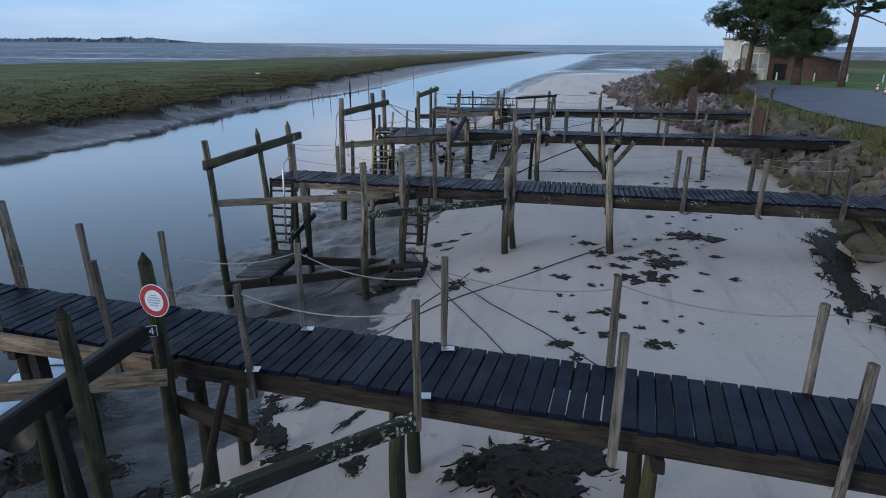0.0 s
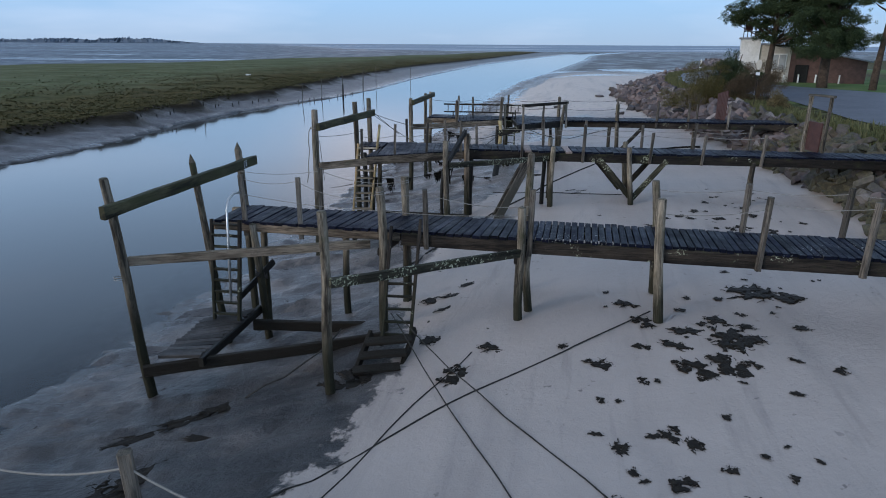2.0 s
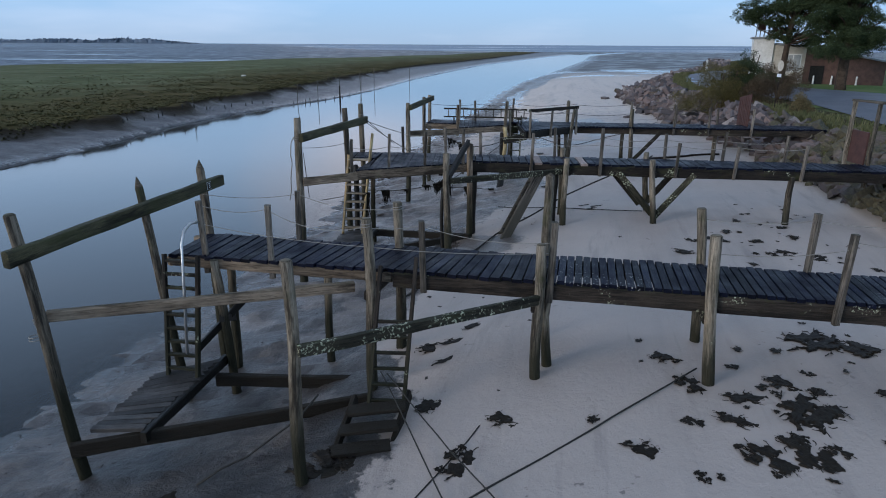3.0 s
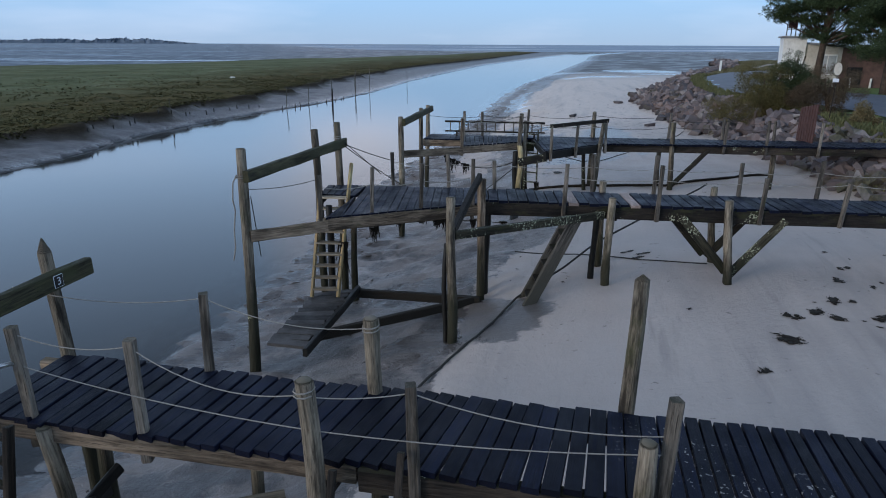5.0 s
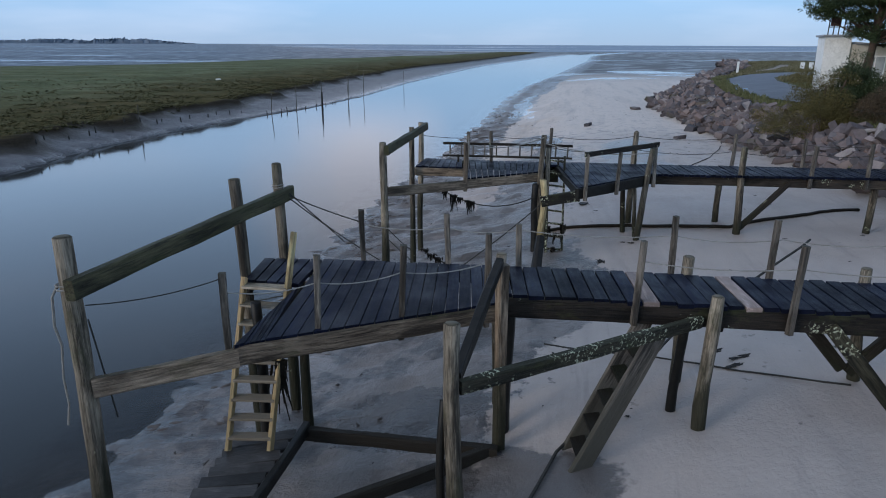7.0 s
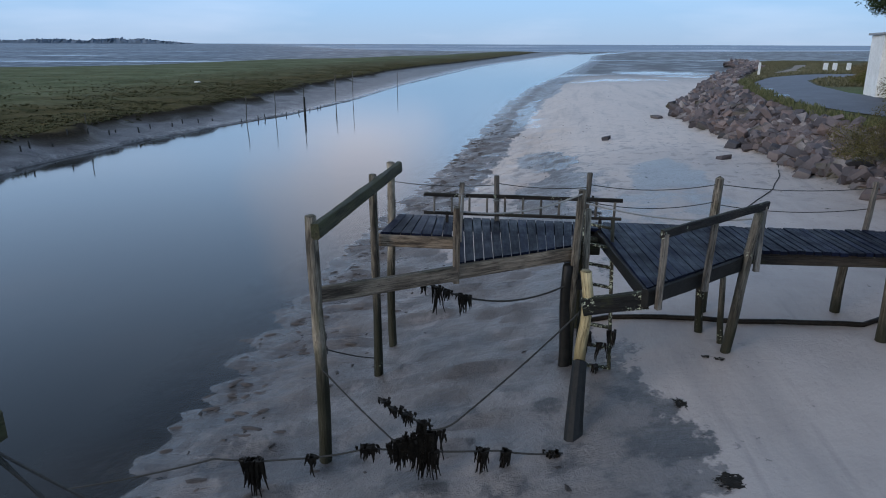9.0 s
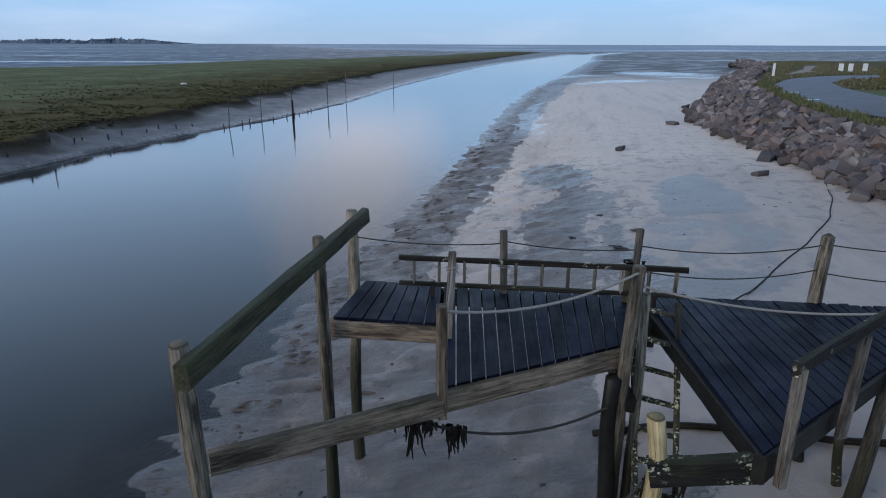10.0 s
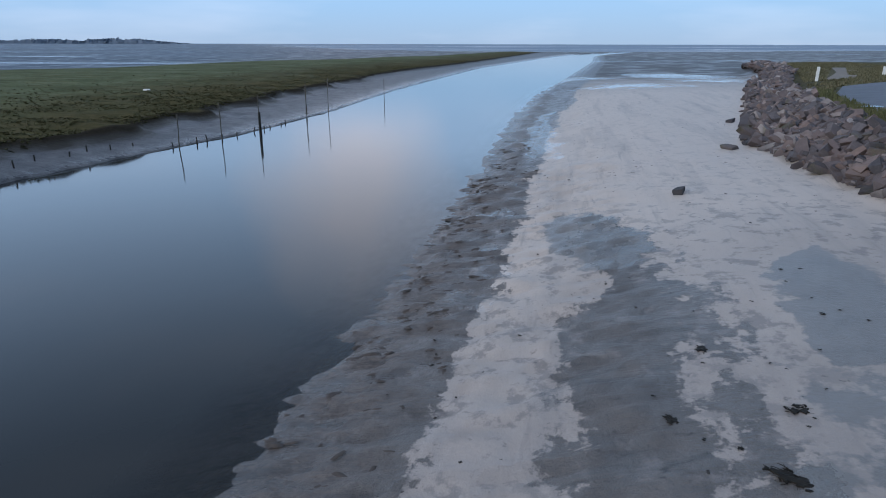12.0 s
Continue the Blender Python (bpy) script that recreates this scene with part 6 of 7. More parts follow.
def puddle(x, y, rx, ry, turn):
    """A shallow sheet of rain water with an uneven rim."""
    rnd = random.Random(int(x * 10))
    bm = bmesh.new()
    rim = []
    for i in range(22):
        a = 6.2832 * i / 22
        k = rnd.uniform(0.8, 1.1)
        dx, dy = math.cos(a) * rx * k, math.sin(a) * ry * k
        px, py = x + dx * math.cos(turn) - dy * math.sin(turn), y + dx * math.sin(turn) + dy * math.cos(turn)
        rim.append(bm.verts.new((px, py, level(x, y) + 0.075)))
    bm.faces.new(rim)
    solo("puddle", bm, M_WATER, (x, y, level(x, y) + 0.05), "shallow rain puddle lying on the asphalt", "puddle", "road puddles")


puddle(22.2, 64.4, 0.75, 0.35, 0.2)
puddle(20.4, 59.0, 0.95, 0.35, 0.3)

M_BRICK = plain("red_brick_wall", (0.080, 0.050, 0.042), (0.145, 0.086, 0.070), 3, 0.85, 0.4)
M_RENDER = plain("cream_render", (0.42, 0.39, 0.33), (0.55, 0.52, 0.45), 1.5, 0.85)
M_ROOF = plain("grey_roof_sheet", (0.22, 0.24, 0.26), (0.36, 0.38, 0.40), 2, 0.6)
M_GLASS = plain("pale_window_pane", (0.28, 0.30, 0.30), (0.40, 0.42, 0.42), 1, 0.15, 0.02)
M_RED = plain("rust_red_paint", (0.052, 0.026, 0.023), (0.092, 0.044, 0.037), 6, 0.7)


def prism(points, depth):
    """A wall block: a front outline (x, z) at y, pulled back by depth."""
    bm = bmesh.new()
    f = [bm.verts.new(p) for p in points]
    b = [bm.verts.new(Vector(p) + Vector(depth)) for p in points]
    bm.faces.new(f)
    bm.faces.new(b[::-1])
    for i in range(len(f)):
        bm.faces.new((f[i], b[i], b[(i + 1) % len(f)], f[(i + 1) % len(f)]))
    bmesh.ops.recalc_face_normals(bm, faces=bm.faces)
    return bm


house = thing("house", (26, 56, 1.7), "white block house with a red brick lean-to", "house")
HOUSE = Matrix(((0.92, 0.39, 0, 23.3), (-0.39, 0.92, 0, 55.2), (0, 0, 1, 0), (0, 0, 0, 1)))


def house_part(name, bm, mat, parent, label=""):
    bmesh.ops.transform(bm, matrix=HOUSE, verts=bm.verts)
    return part(name, bm, mat, parent, label)


house_part("tower_wall", prism([(0.12, 0, 1.2), (1.40, 0, 1.2), (1.40, 0, 4.95), (0, 0, 4.95)], (0, 3.05, 0)), M_WHITE, house, "white painted concrete tower wall")
house_part("roof_slab", bm_box((-0.15, -0.2, 4.95), (1.60, 3.3, 5.07), 0.02), M_ROOF, house)
house_part("front_wall", prism([(1.40, 0.15, 1.2), (3.6, 0.15, 1.2), (3.6, 0.15, 4.35), (1.40, 0.15, 4.55)], (0, 4.0, 0)), M_RENDER, house, "cream rendered wall with a window")
house_part("brick_wall", prism([(3.6, 0.15, 1.2), (8.7, 0.15, 1.2), (8.7, 0.15, 3.37), (3.6, 0.15, 4.35)], (0, 4.0, 0)), M_BRICK, house, "red brick wall")
house_part("lean_to_roof", prism([(1.62, -0.1, 4.54), (3.6, -0.1, 4.38), (9.0, -0.1, 3.32), (9.0, -0.1, 3.42), (3.6, -0.1, 4.5), (1.62, -0.1, 4.66)], (0, 4.6, 0)), M_ROOF, house)
win = house_part("window", bm_box((2.25, 0.07, 2.6), (3.35, 0.15, 3.9), 0.01), M_WHITE, house)
house_part("pane", bm_box((2.32, 0.04, 2.68), (2.77, 0.07, 3.82), 0.004), M_GLASS, win)
house_part("pane", bm_box((2.83, 0.04, 2.68), (3.28, 0.07, 3.82), 0.004), M_GLASS, win)
# the wall has no opening; a black slab paints the doorway's inner shade
house_part("doorway_shade", bm_box((4.0, 0.05, 1.7), (4.9, 0.15, 3.1), 0.02), M_BLACK, house, "black slab in place of the shade inside an open doorway")
for i in range(6):
    house_part("roof_rail_post", bm_tube([(0.1 + i * 0.27, 0.1, 5.05), (0.1 + i * 0.27, 0.1, 5.95)], 0.03), M_BEAM, house)
for z in (5.5, 5.95):
    house_part("roof_rail", bm_tube([(0.1, 0.1, z), (1.45, 0.1, z)], 0.03), M_BEAM, house)
house_part("roof_board", bm_box((0.15, 0.04, 5.55), (0.7, 0.07, 6.1), 0.01), M_RED, house, "faded red board on the roof railing")
for x, y in ((26.2, 53.6), (27.2, 53.4), (28.3, 53.0), (29.6, 52.2), (31.8, 51.5), (34, 50.5), (25.4, 54.4)):
    solo("bollard", bm_post((x, y, 1.7), (x, y, 2.4), 0.06, 0.055, 0, 0.005), M_WHITE, (x, y, 1.8), "short white painted roadside bollard", "bollard", "roadside bollards", smooth=True)

gate = thing("gate", (11.05, 22.7, 1.5), "rust-red gate in a tall timber frame", "gate")
part("gate_post", bm_beam((11.07, 22.92, 0.9), (11.07, 22.92, 3.09), 0.09, 0.09), M_POST, gate)
part("gate_post", bm_beam((11.22, 22.15, 0.9), (11.22, 22.15, 3.09), 0.09, 0.09), M_POST, gate)
part("lintel", bm_beam((11.05, 23.0, 3.1), (11.24, 22.05, 3.1), 0.09, 0.07), M_RAIL, gate)
part("panel", bm_box((11.10, 22.2, 1.5), (11.15, 22.87, 2.35), 0.005), M_RED, gate)
gate2 = thing("gate", (12.0, 31.0, 1.5), "rust-red slatted gate across the jetty", "gate")
for i in range(7):
    part("slat", bm_box((11.95 - i * 0.001, 30.55 + i * 0.14, 1.45), (11.98, 30.66 + i * 0.14, 2.7 - i * 0.03), 0.004), M_RED, gate2)
for z in (1.7, 2.4):
    part("rail", bm_box((11.985, 30.5, z), (12.02, 31.55, z + 0.08), 0.004), M_RED, gate2)

stakes_rnd = random.Random(12)


def stake(x, y, foot, top, r, mat):
    solo("stake", bm_post((x, y, foot), (x + stakes_rnd.uniform(-0.08, 0.08), y, top), r, r * 0.8, 0, 0.03, 7, stakes_rnd), mat, (x, y, foot), "thin weathered stake standing in the river edge", "stake", "river stakes", smooth=True)


for x, y, top in ((-13.0, 75.0, 0.85), (-14.4, 71.4, 0.5), (-10.0, 88.0, 1.5), (-10.2, 89.5, 0.9), (-8.7, 91.6, 1.6), (-4.7, 104.8, 0.9), (-10.9, 76.8, 1.2), (-20.6, 60, 0.4)):
    stake(x, y, -2.0, top, 0.035, M_RAIL)
stake(-10.94, 76.84, -2.0, 0.05, 0.11, M_BLACK)
for i in range(26):
    y = 50 + i * 1.35 + stakes_rnd.uniform(-0.3, 0.3)
    x = float(FAR_WATER(y)) - (1.8 if i < 16 else 0.2) + stakes_rnd.uniform(-0.25, 0.25)
    stake(x, y, -2.0, max(level(x, y), WATER_Z) + stakes_rnd.uniform(0.15, 0.42), 0.05, M_BLACK)

fw = random.Random(77)
co, faces = [], []
for i in range(150):
    x = -2960 + i * 12.6
    h = 15 + 7 * (0.5 + 0.5 * math.sin(i * 0.21)) * fw.uniform(0.85, 1.05) + (8 if 112 < i < 124 else 0) * fw.uniform(0.5, 1)
    if i > 136:
        h *= (150 - i) / 14
    k = len(co)
    for a in range(6):
        s = a / 5
        co.append((x - 15 + 30 * s, 3000 + fw.uniform(0, 20), -2 + (h + 2) * math.sin(math.pi * (0.12 + 0.76 * s)) * fw.uniform(0.8, 1.1)))
    co += [(x + 15, 3005, -4), (x - 15, 3005, -4)]
    faces.append(tuple(range(k, k + 8)))
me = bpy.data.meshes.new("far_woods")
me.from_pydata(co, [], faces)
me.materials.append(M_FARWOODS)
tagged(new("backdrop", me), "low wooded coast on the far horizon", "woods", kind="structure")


# ---------------------------------------------------------------- wrack, ropes on the sand, signs
def wrack_mesh(seed):
    """A ragged mat of weed, torn into lumps and strands."""
    rnd = random.Random(seed)
    n, off = 40, Vector((seed * 7.3, seed * 3.1, 0))
    bm = bmesh.new()
    verts = {}

    def corner(i, j):
        if (i, j) not in verts:
            x, y = (i / n - 0.5) * 1.7, (j / n - 0.5) * 1.1
            h = 0.035 + 0.06 * max(0, noise.noise(Vector((x, y, 0)) * 7 + off)) + rnd.uniform(0, 0.02)
            verts[i, j] = bm.verts.new((x + rnd.uniform(-0.02, 0.02), y + rnd.uniform(-0.015, 0.015), h))
        return verts[i, j]

    for i in range(n):
        for j in range(n):
            x, y = ((i + 0.5) / n - 0.5) * 1.7, ((j + 0.5) / n - 0.5) * 1.1
            p = Vector((x, y, 0))
            k = noise.noise(p * 3.2 + off) + 0.6 * noise.noise(p * 8 + off) + 0.4 * noise.noise(p * 17 + off) + 0.3 * noise.noise(Vector((x * 9, y * 34, 2)) + off)
            if k > -0.60 + 1.25 * (x * x / 0.5 + y * y / 0.22):
                bm.faces.new((corner(i, j), corner(i + 1, j), corner(i + 1, j + 1), corner(i, j + 1)))
    left, mats = set(bm.verts), []
    while left:
        island, todo = set(), [left.pop()]
        while todo:
            v = todo.pop()
            island.add(v)
            near = {e.other_vert(v) for e in v.link_edges} & left
            left -= near
            todo += near
        mats.append(island)
    bmesh.ops.delete(bm, geom=[v for island in sorted(mats, key=len)[:-1] for v in island], context="VERTS")
    rim = sorted({v for e in bm.edges if len(e.link_faces) == 1 for v in e.verts}, key=lambda v: (v.co.x, v.co.y))
    for _ in range(2):
        bmesh.ops.smooth_vert(bm, verts=bm.verts, factor=0.5, use_axis_x=True, use_axis_y=True, use_axis_z=False)
    for v in rim:
        v.co.z = -0.03
        v.co.x += rnd.uniform(-0.012, 0.012)
    for _ in range(16):
        root = rim[rnd.randrange(len(rim))]
        p = root.co + Vector((0, 0, 0.03))
        way = math.atan2(p.y, p.x) + rnd.uniform(-0.6, 0.6)
        pts = []
        for _ in range(5):
            pts.append(p.copy())
            way += rnd.uniform(-0.7, 0.7)
            p += Vector((math.cos(way), math.sin(way) * 0.6, 0)) * rnd.uniform(0.03, 0.07)
        rows = [(bm.verts.new(q + Vector((0, 0.011, -0.012))), bm.verts.new(q + Vector((0.004, 0, 0.022))), bm.verts.new(q + Vector((0, -0.011, -0.012)))) for q in pts]
        bm.faces.new((root, rows[1][1], rows[1][0])), bm.faces.new((root, rows[1][2], rows[1][1]))
        for v in rows[0]:
            bm.verts.remove(v)
        for u, w in zip(rows[1:], rows[2:]):
            bm.faces.new((u[0], u[1], w[1], w[0])), bm.faces.new((u[1], u[2], w[2], w[1]))
    me = bpy.data.meshes.new("wrack")
    bm.to_mesh(me)
    bm.free()
    me.materials.append(M_WEED)
    return me


WRACK = [wrack_mesh(200 + i) for i in range(8)]
wr = random.Random(21)


def wrack(x, y, s, long=1.0, turn=None):
    ob = tagged(new("seaweed_clump", WRACK[wr.randrange(8)]), "clump of black seaweed stranded on the sand", "seaweed", "stranded seaweed")
    ob.matrix_world = Matrix.LocRotScale((x, y, level(x, y) + 0.012), Euler((0, 0, wr.uniform(0, 6.28) if turn is None else turn)), (s * long * 1.25, s * 1.25, s * 0.42))


for x, y, s in ((3.77, 12.69, 0.34), (4.77, 12.8, 0.72), (3.8, 11.92, 0.5), (3.55, 13.6, 0.36), (4.12, 13.21, 0.40), (4.33, 11.93, 0.55), (4.78, 13.57, 0.36), (5.92, 14.75, 0.7), (6.4, 14.57, 0.6), (0.89, 13.03, 0.34), (2.05, 12.86, 0.16), (2.49, 12.13, 0.34),
                (0.35, 12.2, 0.46), (-0.09, 15.46, 0.34), (-0.05, 13.58, 0.38), (3.42, 14.36, 0.34), (5.59, 19.34, 0.34), (7.19, 20.87, 0.28), (7.83, 19.37, 0.34), (7.57, 20.11, 0.28), (8.41, 19.0, 0.38), (8.76, 21.26, 0.28)):
    wrack(x, y, s)
for x, y, s in ((5.91, 40.59, 0.26), (5.46, 42.72, 0.22), (5.1, 39.2, 0.42), (4.26, 40.78, 0.2), (4.78, 29.97, 0.12), (3.74, 27.22, 0.3), (3.79, 28.88, 0.2), (4.63, 34.38, 0.42), (3.4, 9.0, 0.36), (1.9, 9.1, 0.34), (2.7, 9.4, 0.26)):
    wrack(x, y, s)
# weed under and beside the first jetty
for x, y, s in ((0.97, 6.1, 0.95), (1.58, 6.25, 0.8), (0.35, 6.1, 0.6), (1.2, 5.6, 0.7), (-2.18, 7.3, 0.6), (-1.82, 6.7, 0.5), (-2.46, 7.8, 0.5), (-3.53, 6.1, 0.7), (-1.0, 6.4, 0.4), (-1.2, 12.55, 0.5), (-1.45, 12.3, 0.45), (-4.3, 7.0, 0.5), (-5.3, 6.6, 0.9), (-5.8, 7.2, 0.8), (-2.3, 8.7, 0.35), (-2.5, 8.3, 0.3), (0.75, 5.9, 0.8), (1.4, 6.0, 0.9)):
    wrack(x, y, s)
for x, y, s, l, a in ((-4.45, 10.05, 0.50, 1.5, 0.6), (-4.1, 10.35, 0.58, 1.4, 0.7), (-3.75, 10.65, 0.42, 1.6, 0.7), (-3.33, 11.5, 0.24, 2.0, -0.3), (-2.28, 9.04, 0.30, 1.8, 0.4), (-1.72, 9.3, 0.22, 2.0, 0.5), (-3.05, 9.3, 0.26, 2.0, 0.3), (-4.25, 11.7, 0.34, 2.0, 0.55), (-3.75, 12.0, 0.3, 2.2, 0.6), (-3.25, 12.3, 0.3, 2.0, 0.5), (-1.85, 8.15, 0.25, 2.6, 0.9), (-1.2, 7.4, 0.16, 3.0, 1.0), (-0.95, 6.8, 0.15, 3.0, 0.8), (-2.2, 8.6, 0.25, 2.4, 0.7), (0.3, 15.6, 0.2, 2.5, 0.5), (0.7, 16.2, 0.18, 2.2, 0.6), (0.2, 14.9, 0.16, 2.4, 0.7)):
    wrack(x, y, s, l, a)
for i in range(13):
    y = 9.6 + i * 0.42
    wrack(float(ROCK_FOOT(y)) - 0.2 + wr.uniform(-0.45, 0.45), y, wr.uniform(0.5, 0.9), 2.1, wr.uniform(0.9, 1.3))
for _ in range(60):
    k = wr.random()
    x, y = 2.5 + 4.2 * k + wr.gauss(0, 0.7), 9.5 + 6.9 * k + wr.gauss(0, 0.8)
    wrack(x, y, wr.choice((0.08, 0.1, 0.13, 0.16, 0.22)))
for _ in range(60):
    y = wr.uniform(15, 62)
    wrack(float(NEAR_WATER(y)) + wr.uniform(5.5, 15), y, wr.choice((0.05, 0.06, 0.08, 0.1)))

CLOD = bpy.data.meshes.new("clod")
CLOD.from_pydata([(-0.5, -0.4, 0), (0.5, -0.45, 0), (0.6, 0.4, 0), (-0.4, 0.5, 0), (-0.2, -0.2, 0.45), (0.25, -0.15, 0.5), (0.2, 0.2, 0.4)], [], [(0, 1, 5, 4), (1, 2, 6, 5), (2, 3, 6), (3, 0, 4), (3, 4, 6), (4, 5, 6)])
M_CLOD = plain("dark_mud_clod", (0.022, 0.019, 0.017), (0.062, 0.052, 0.045), 6, 0.6)
items = []
for _ in range(2600):
    y = wr.uniform(6, 75)
    s = abs(wr.gauss(0, 2.4)) + 0.15 if wr.random() < 0.85 else wr.uniform(5.5, 8.5)
    x = float(NEAR_WATER(y)) + s
    if s > 8.6 or noise.noise((x * 0.6, y * 1.1, 2)) < -0.02:
        continue
    q = wr.uniform(0.025, 0.055) * wr.choice((0.6, 0.8, 1.5))
    items.append((CLOD, Matrix.LocRotScale((x, y, level(x, y) - 0.02), Euler((0, 0, wr.uniform(0, 6.28))), (q * wr.uniform(1, 2.2), q, q * 0.7))))
joined("mud_clods", items, M_CLOD, None, "small dark clods and scraps strewn over the mud", "mud clods")


def ground_rope(points, r, label, weedy=False):
    """A rope lying on the ground along plan points (x, y, lift)."""
    pts = []
    for (x0, y0, l0), (x1, y1, l1) in zip(points, points[1:]):
        n = max(2, int(math.hypot(x1 - x0, y1 - y0) / 0.3))
        for i in range(n):
            k = i / n
            x, y = x0 + (x1 - x0) * k, y0 + (y1 - y0) * k
            pts.append((x + 0.02 * math.sin(y * 2.1 + x), y + 0.02 * math.sin(x * 1.7), level(x, y) + r * 0.6 + l0 + (l1 - l0) * k + (wr.uniform(0, 0.03) if weedy else 0)))
    x, y, l = points[-1]
    pts.append((x, y, level(x, y) + r + l))
    solo("mooring_rope", bm_tube(pts, r, 6), M_WEED if weedy else M_DARKROPE, pts[0], label, "rope", "mooring ropes", smooth=True)


ground_rope(((3.76, 13.95, 0.03), (1.52, 12.28, 0), (-0.67, 10.65, 0), (-2.48, 9.28, 0)), 0.012, "dark mooring rope lying across the sand")
ground_rope(((-0.76, 13.96, 0.45), (-0.19, 12.45, 0.1), (0.34, 10.84, 0), (1.32, 7.82, 0)), 0.010, "dark mooring rope lying across the sand")
ground_rope(((-0.66, 13.77, 0.5), (0.19, 12.31, 0.1), (0.96, 10.84, 0), (2.55, 7.91, 0)), 0.010, "dark mooring rope lying across the sand")
ground_rope(((0.59, 12.92, 0.0), (-0.09, 11.74, 0), (-0.75, 10.60, 0), (-1.98, 8.39, 0)), 0.010, "dark mooring rope lying across the sand")
ground_rope(((-0.79, 18.14, 0), (0.04, 19.55, 0), (0.85, 20.82, 0), (1.58, 22.03, 0.02), (2.26, 22.69, 0.1), (3.75, 24.27, 0.3), (7.09, 26.67, 0.9)), 0.022, "dark mooring rope lying across the sand")
ground_rope(((1.9, 25.0, 0.08), (3.2, 24.3, 0.04), (4.5, 23.5, 0), (5.7, 22.9, 0.04)), 0.014, "dark mooring rope lying across the sand")
ground_rope(((2.7, 31.95, 0.02), (3.56, 31.95, 0), (5.34, 31.23, 0), (7.54, 30.88, 0), (9.57, 31.71, 0), (10.57, 32.13, 0), (11.04, 32.25, 0), (11.8, 32.35, 0)), 0.045, "thick rope black with seaweed on the sand", True)
ground_rope(((3.35, 32.1, 1.5), (4.6, 33.6, 0.75), (5.6, 34.8, 0.22), (6.59, 35.92, 0), (7.76, 37.15, 0), (9.18, 38.64, 0), (11.2, 41.08, 0), (12.48, 43.16, 0), (13.1, 44.4, 0), (13.46, 45.29, 0.1), (13.6, 46.4, 0.2)), 0.017, "long weedy mooring rope curving over the sand")


def disc(centre, normal, r, thick, sides=36, inner=0.0):
    """A plate or ring that faces along normal."""
    turn = Vector(normal).to_track_quat("Z", "Y").to_matrix().to_4x4()
    bm = bmesh.new()
    m = Matrix.Translation(centre) @ turn
    ring = lambda rad, z: [bm.verts.new(m @ Vector((math.cos(6.2832 * i / sides) * rad, math.sin(6.2832 * i / sides) * rad, z))) for i in range(sides)]
    a, b = ring(r, 0), ring(r, thick)
    if inner:
        c, d = ring(inner, thick), ring(inner, 0)
        loops = (a, b, c, d, a)
    else:
        loops = (a, b)
        bm.faces.new(a[::-1]), bm.faces.new(b)
    for p, q in zip(loops, loops[1:]):
        for i in range(sides):
            bm.faces.new((p[i], p[(i + 1) % sides], q[(i + 1) % sides], q[i]))
    bmesh.ops.recalc_face_normals(bm, faces=bm.faces)
    return bm, m


M_SIGN_RED = plain("sign_red_enamel", (0.26, 0.025, 0.03), (0.36, 0.04, 0.045), 8, 0.45, 0.05)
M_SIGN_WHITE = plain("sign_white_enamel", (0.55, 0.60, 0.66), (0.68, 0.72, 0.76), 8, 0.45, 0.05)
M_SIGN_BLUE = plain("sign_grey_blue_print", (0.20, 0.28, 0.38), (0.26, 0.34, 0.44), 20, 0.5, 0.05)
M_PLATE = plain("black_number_plate", (0.008, 0.008, 0.009), (0.018, 0.018, 0.02), 10, 0.5, 0.05)
SIGN_AT, SIGN_WAY = (-2.715, 5.54, 2.17), (-0.28, -0.96, 0.04)
sign = thing("round_sign", SIGN_AT, "round red-rimmed prohibition sign with small grey-blue print", "sign")
bm, spot = disc(SIGN_AT, SIGN_WAY, 0.163, 0.006)
part("plate", bm, M_SIGN_WHITE, sign)
bm, _ = disc(spot @ Vector((0, 0, 0.007)), SIGN_WAY, 0.155, 0.002, 36, 0.106)
part("red_rim", bm, M_SIGN_RED, sign)
for i, w in enumerate((0.07, 0.125, 0.14, 0.13, 0.09)):
    bm = bm_box((-w / 2, 0.047 - i * 0.025, 0.007), (w / 2, 0.059 - i * 0.025, 0.009), 0)
    bmesh.ops.transform(bm, matrix=spot @ pose(0, 0, 0, 0, 0, 90 if abs((spot.to_3x3() @ Vector((1, 0, 0))).z) > 0.7 else 0), verts=bm.verts)
    part("print_line", bm, M_SIGN_BLUE, sign)
part("bracket", bm_box((-2.76, 5.545, 2.08), (-2.72, 5.60, 2.16), 0.004), M_STEEL, sign)


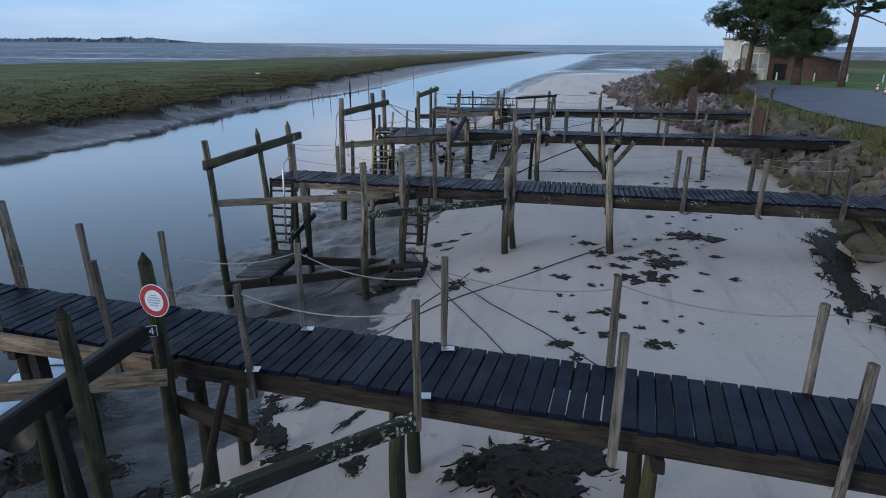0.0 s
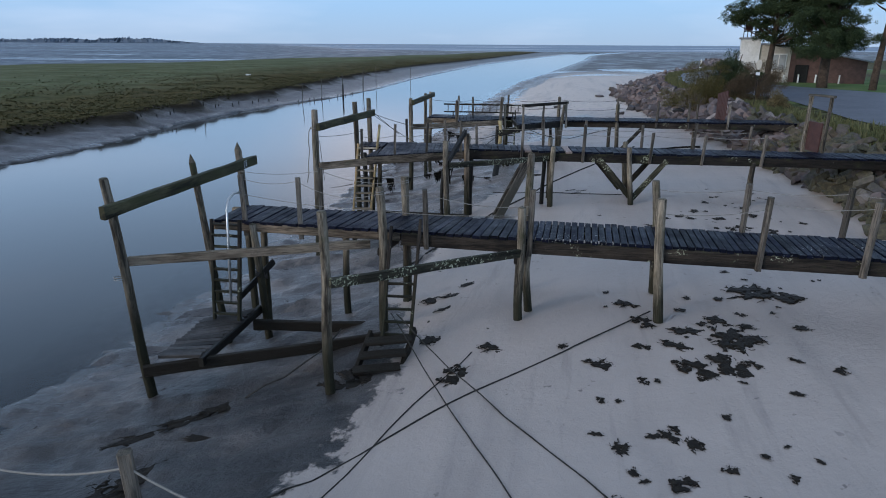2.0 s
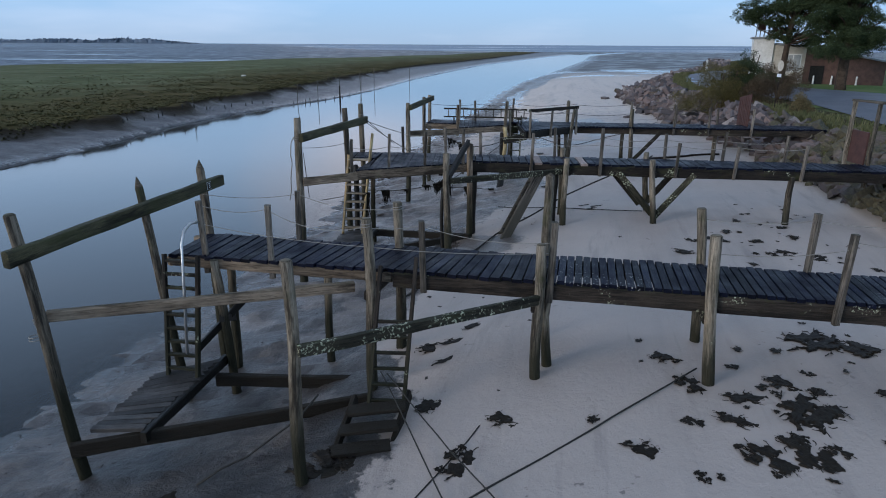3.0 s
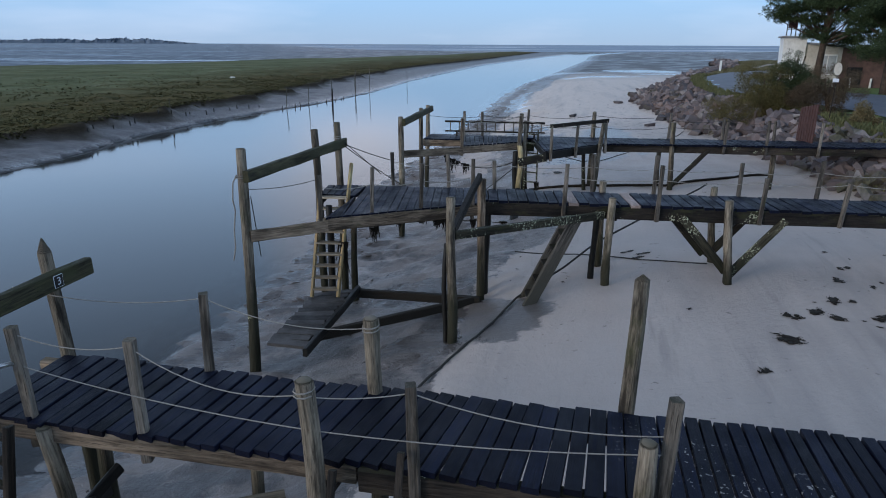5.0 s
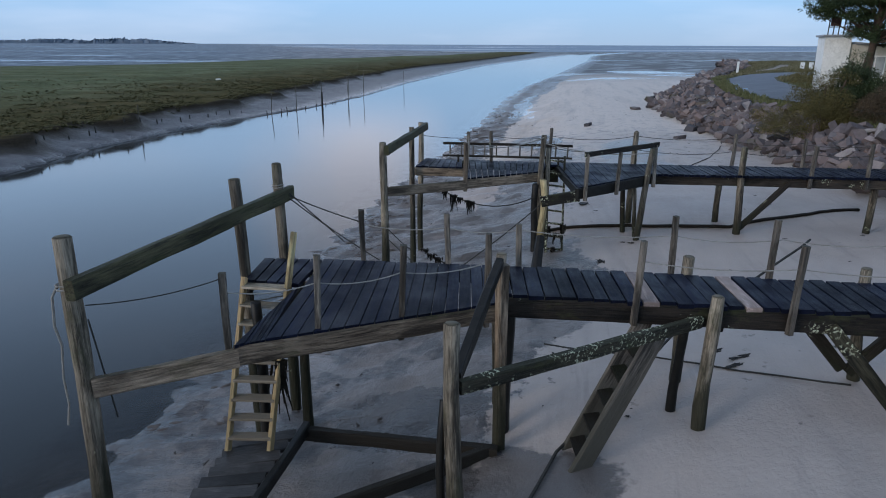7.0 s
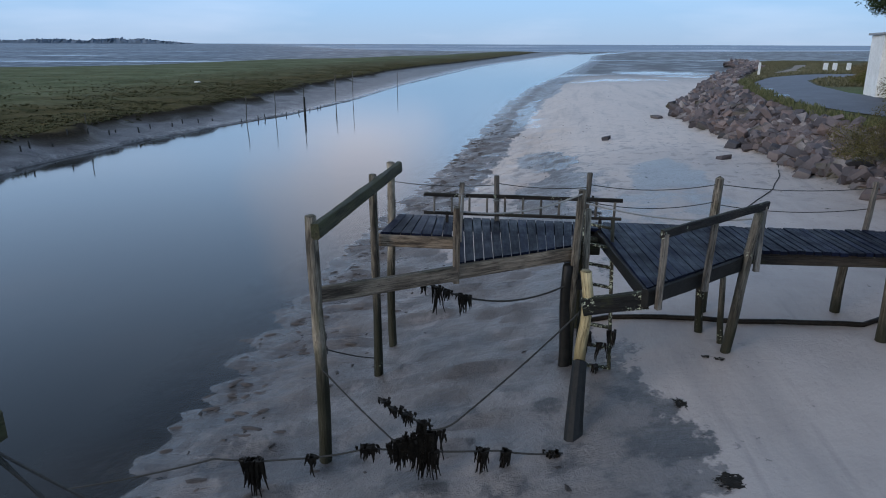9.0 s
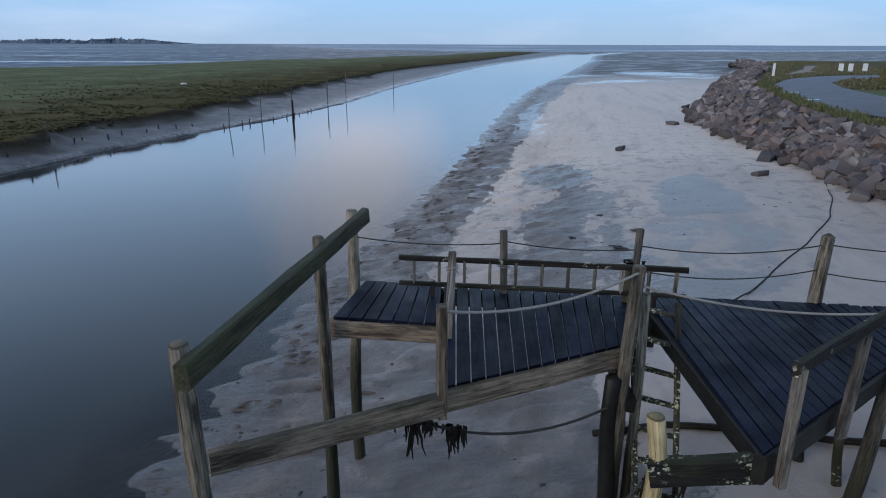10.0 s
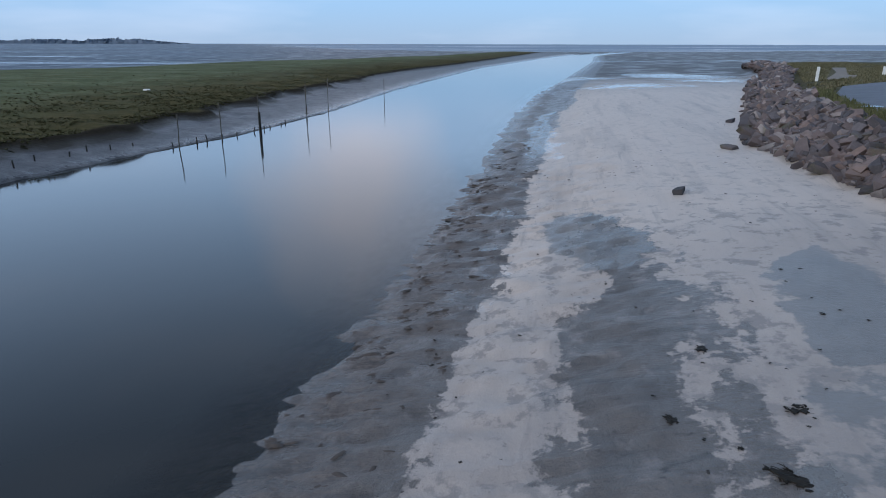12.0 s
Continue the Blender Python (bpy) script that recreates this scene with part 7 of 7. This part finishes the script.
def number_plate(text, at, facing, size):
    """A small black plate with one pale figure."""
    ob = thing("number_plate", at, "small black plate with a pale painted figure", "number plate")
    up = Vector((0, 0, 1))
    out = Vector(facing).normalized()
    right = up.cross(out).normalized()
    m = Matrix((right, up, out)).transposed().to_4x4()
    m.translation = at
    bm = bm_box((-size * 0.42, -size * 0.5, 0), (size * 0.42, size * 0.5, 0.006), 0.002)
    bmesh.ops.transform(bm, matrix=m, verts=bm.verts)
    part("plate", bm, M_PLATE, ob)
    rim = bm_box((-size * 0.46, -size * 0.54, -0.004), (size * 0.46, size * 0.54, 0.002), 0.001)
    bmesh.ops.transform(rim, matrix=m, verts=rim.verts)
    part("rim", rim, M_SIGN_WHITE, ob)
    font = bpy.data.curves.new("figure", "FONT")
    font.body, font.size, font.align_x, font.align_y, font.extrude = text, size * 0.95, "CENTER", "CENTER", 0.001
    temp = new("figure", font)
    me = bpy.data.meshes.new_from_object(temp.evaluated_get(bpy.context.evaluated_depsgraph_get()))
    bpy.data.objects.remove(temp)
    me.transform(Matrix.Translation(-Vector(at)) @ m @ Matrix.Translation((0, 0, 0.008)))
    me.materials.clear()
    me.materials.append(M_SIGN_WHITE)
    fig = new("figure", me)
    fig.parent = ob


number_plate("4", (-2.765, 5.50, 1.87), (0.25, -0.95, 0), 0.105)
number_plate("3", (-3.80, 16.27, 2.18), (0.95, -0.25, 0), 0.12)

# a round traffic sign seen from behind, on the bank
post = thing("road_sign", (15.9, 36.2, 1.5), "round road sign seen from its pale back, on a pole", "road sign")
part("pole", bm_tube([(15.8, 36.2, 1.2), (15.8, 36.2, 3.7)], 0.02, 8), M_BEAM, post)
bm, _ = disc((15.78, 36.18, 3.58), (-0.99, -0.05, 0), 0.24, 0.01)
part("plate", bm, M_RENDER, post)
part("small_plate", bm_box((15.77, 36.0, 3.08), (15.785, 36.38, 3.22), 0.002), M_SIGN_WHITE, post)
for x, y in ((33.6, 88.7), (46.5, 99.2), (47.6, 99.2), (49.4, 99.4)):
    solo("marker", bm_box((x - 0.12, y, 1.5), (x + 0.12 + (0.3 if y > 95 else 0), y + 0.1, 2.4 if y > 95 else 2.7), 0.02), M_WHITE, (x, y, 1.5), "small white painted marker board beyond the road", "marker")
wx, wy = -27.7, 98.0
solo("float", bm_box((wx - 0.32, wy, level(wx, wy)), (wx + 0.32, wy + 0.3, level(wx, wy) + 0.2), 0.05), M_WHITE, (wx, wy, 0.2), "white washed-up float lying on the marsh", "float")


def traffic_cone(x, y):
    z = level(x, y) + 0.05
    ob = thing("traffic_cone", (x, y, z), "red and white banded traffic cone on the road", "traffic cone", "road cones")
    part("base", bm_box((x - 0.12, y - 0.12, z), (x + 0.12, y + 0.12, z + 0.03), 0.01), M_SIGN_RED, ob)
    for lo, hi, mat in ((0.03, 0.10, M_SIGN_RED), (0.10, 0.23, M_WHITE), (0.23, 0.31, M_SIGN_RED), (0.31, 0.42, M_WHITE), (0.42, 0.48, M_SIGN_RED)):
        r = lambda h: 0.095 - 0.15 * h
        part("band", bm_post((x, y, z + lo), (x, y, z + hi), r(lo), r(hi), 0, 0.0, 12), mat, ob, smooth=True)


traffic_cone(26.9, 40.3)
traffic_cone(25.6, 37.6)
ground_rope(((-2.95, 12.45, 0.02), (-2.4, 12.8, 0.12), (-1.55, 13.35, 0.5)), 0.014, "dark mooring rope rising from the weed")

# brown lumps of mud along the water's edge
LUMP = bpy.data.meshes.new("lump")
LUMP.from_pydata([(-0.5, -0.4, -0.1), (0.1, -0.55, -0.1), (0.6, -0.2, -0.1), (0.5, 0.4, -0.1), (-0.1, 0.5, -0.1), (-0.6, 0.15, -0.1), (-0.25, -0.2, 0.28), (0.2, -0.25, 0.34), (0.28, 0.12, 0.3), (-0.15, 0.22, 0.24)], [],
                 [(0, 1, 7, 6), (1, 2, 7), (2, 3, 8, 7), (3, 4, 9, 8), (4, 5, 9), (5, 0, 6, 9), (6, 7, 8, 9)])
M_LUMP = plain("brown_mud_lump", (0.050, 0.041, 0.036), (0.118, 0.094, 0.079), 5, 0.7, 0.5)
items = []
while len(items) < 800:
    y = wr.uniform(24, 72)
    s = wr.gauss(1.0, 0.75)
    x = float(NEAR_WATER(y)) + s
    if not 0.05 < s < 3.0 or noise.noise((x * 0.8, y * 1.6, 5)) < -0.05:
        continue
    q = wr.uniform(0.04, 0.13)
    items.append((LUMP, Matrix.LocRotScale((x, y, level(x, y) - 0.01), Euler((wr.uniform(-0.1, 0.1), wr.uniform(-0.1, 0.1), wr.gauss(0.2, 0.35))), (q * wr.uniform(1.3, 3.0), q, q * wr.uniform(0.35, 0.8)))))
joined("mud_lumps", items, M_LUMP, None, "low brown lumps of mud along the water's edge", "mud lumps").data.polygons.foreach_set("use_smooth", np.ones(len(items) * 7, bool))
for _ in range(110):
    y = wr.uniform(40, 84)
    wrack(float(NEAR_WATER(y)) + wr.uniform(4, 14), y, wr.choice((0.04, 0.05, 0.06, 0.09)))
for x, y, s in ((6.12, 20.23, 0.26), (6.6, 20.4, 0.28), (6.8, 20.1, 0.22), (4.72, 18.38, 0.18), (7.88, 21.9, 0.24), (7.5, 19.2, 0.25), (8.6, 20.4, 0.3), (5.99, 23.83, 0.12), (4.5, 20.7, 0.10)):
    wrack(x, y, s)
for x, y, a in ((4.4, 24.2, 0.5), (4.7, 23.95, 0.4), (4.5, 23.7, 0.45)):
    wrack(x, y, 0.11, 3.2, a)
for _ in range(45):
    y = wr.uniform(16, 23.5)
    wrack(6.0 + (y - 16) * 0.28 + wr.uniform(0, 2.6), y, wr.choice((0.06, 0.08, 0.1, 0.14, 0.2)))
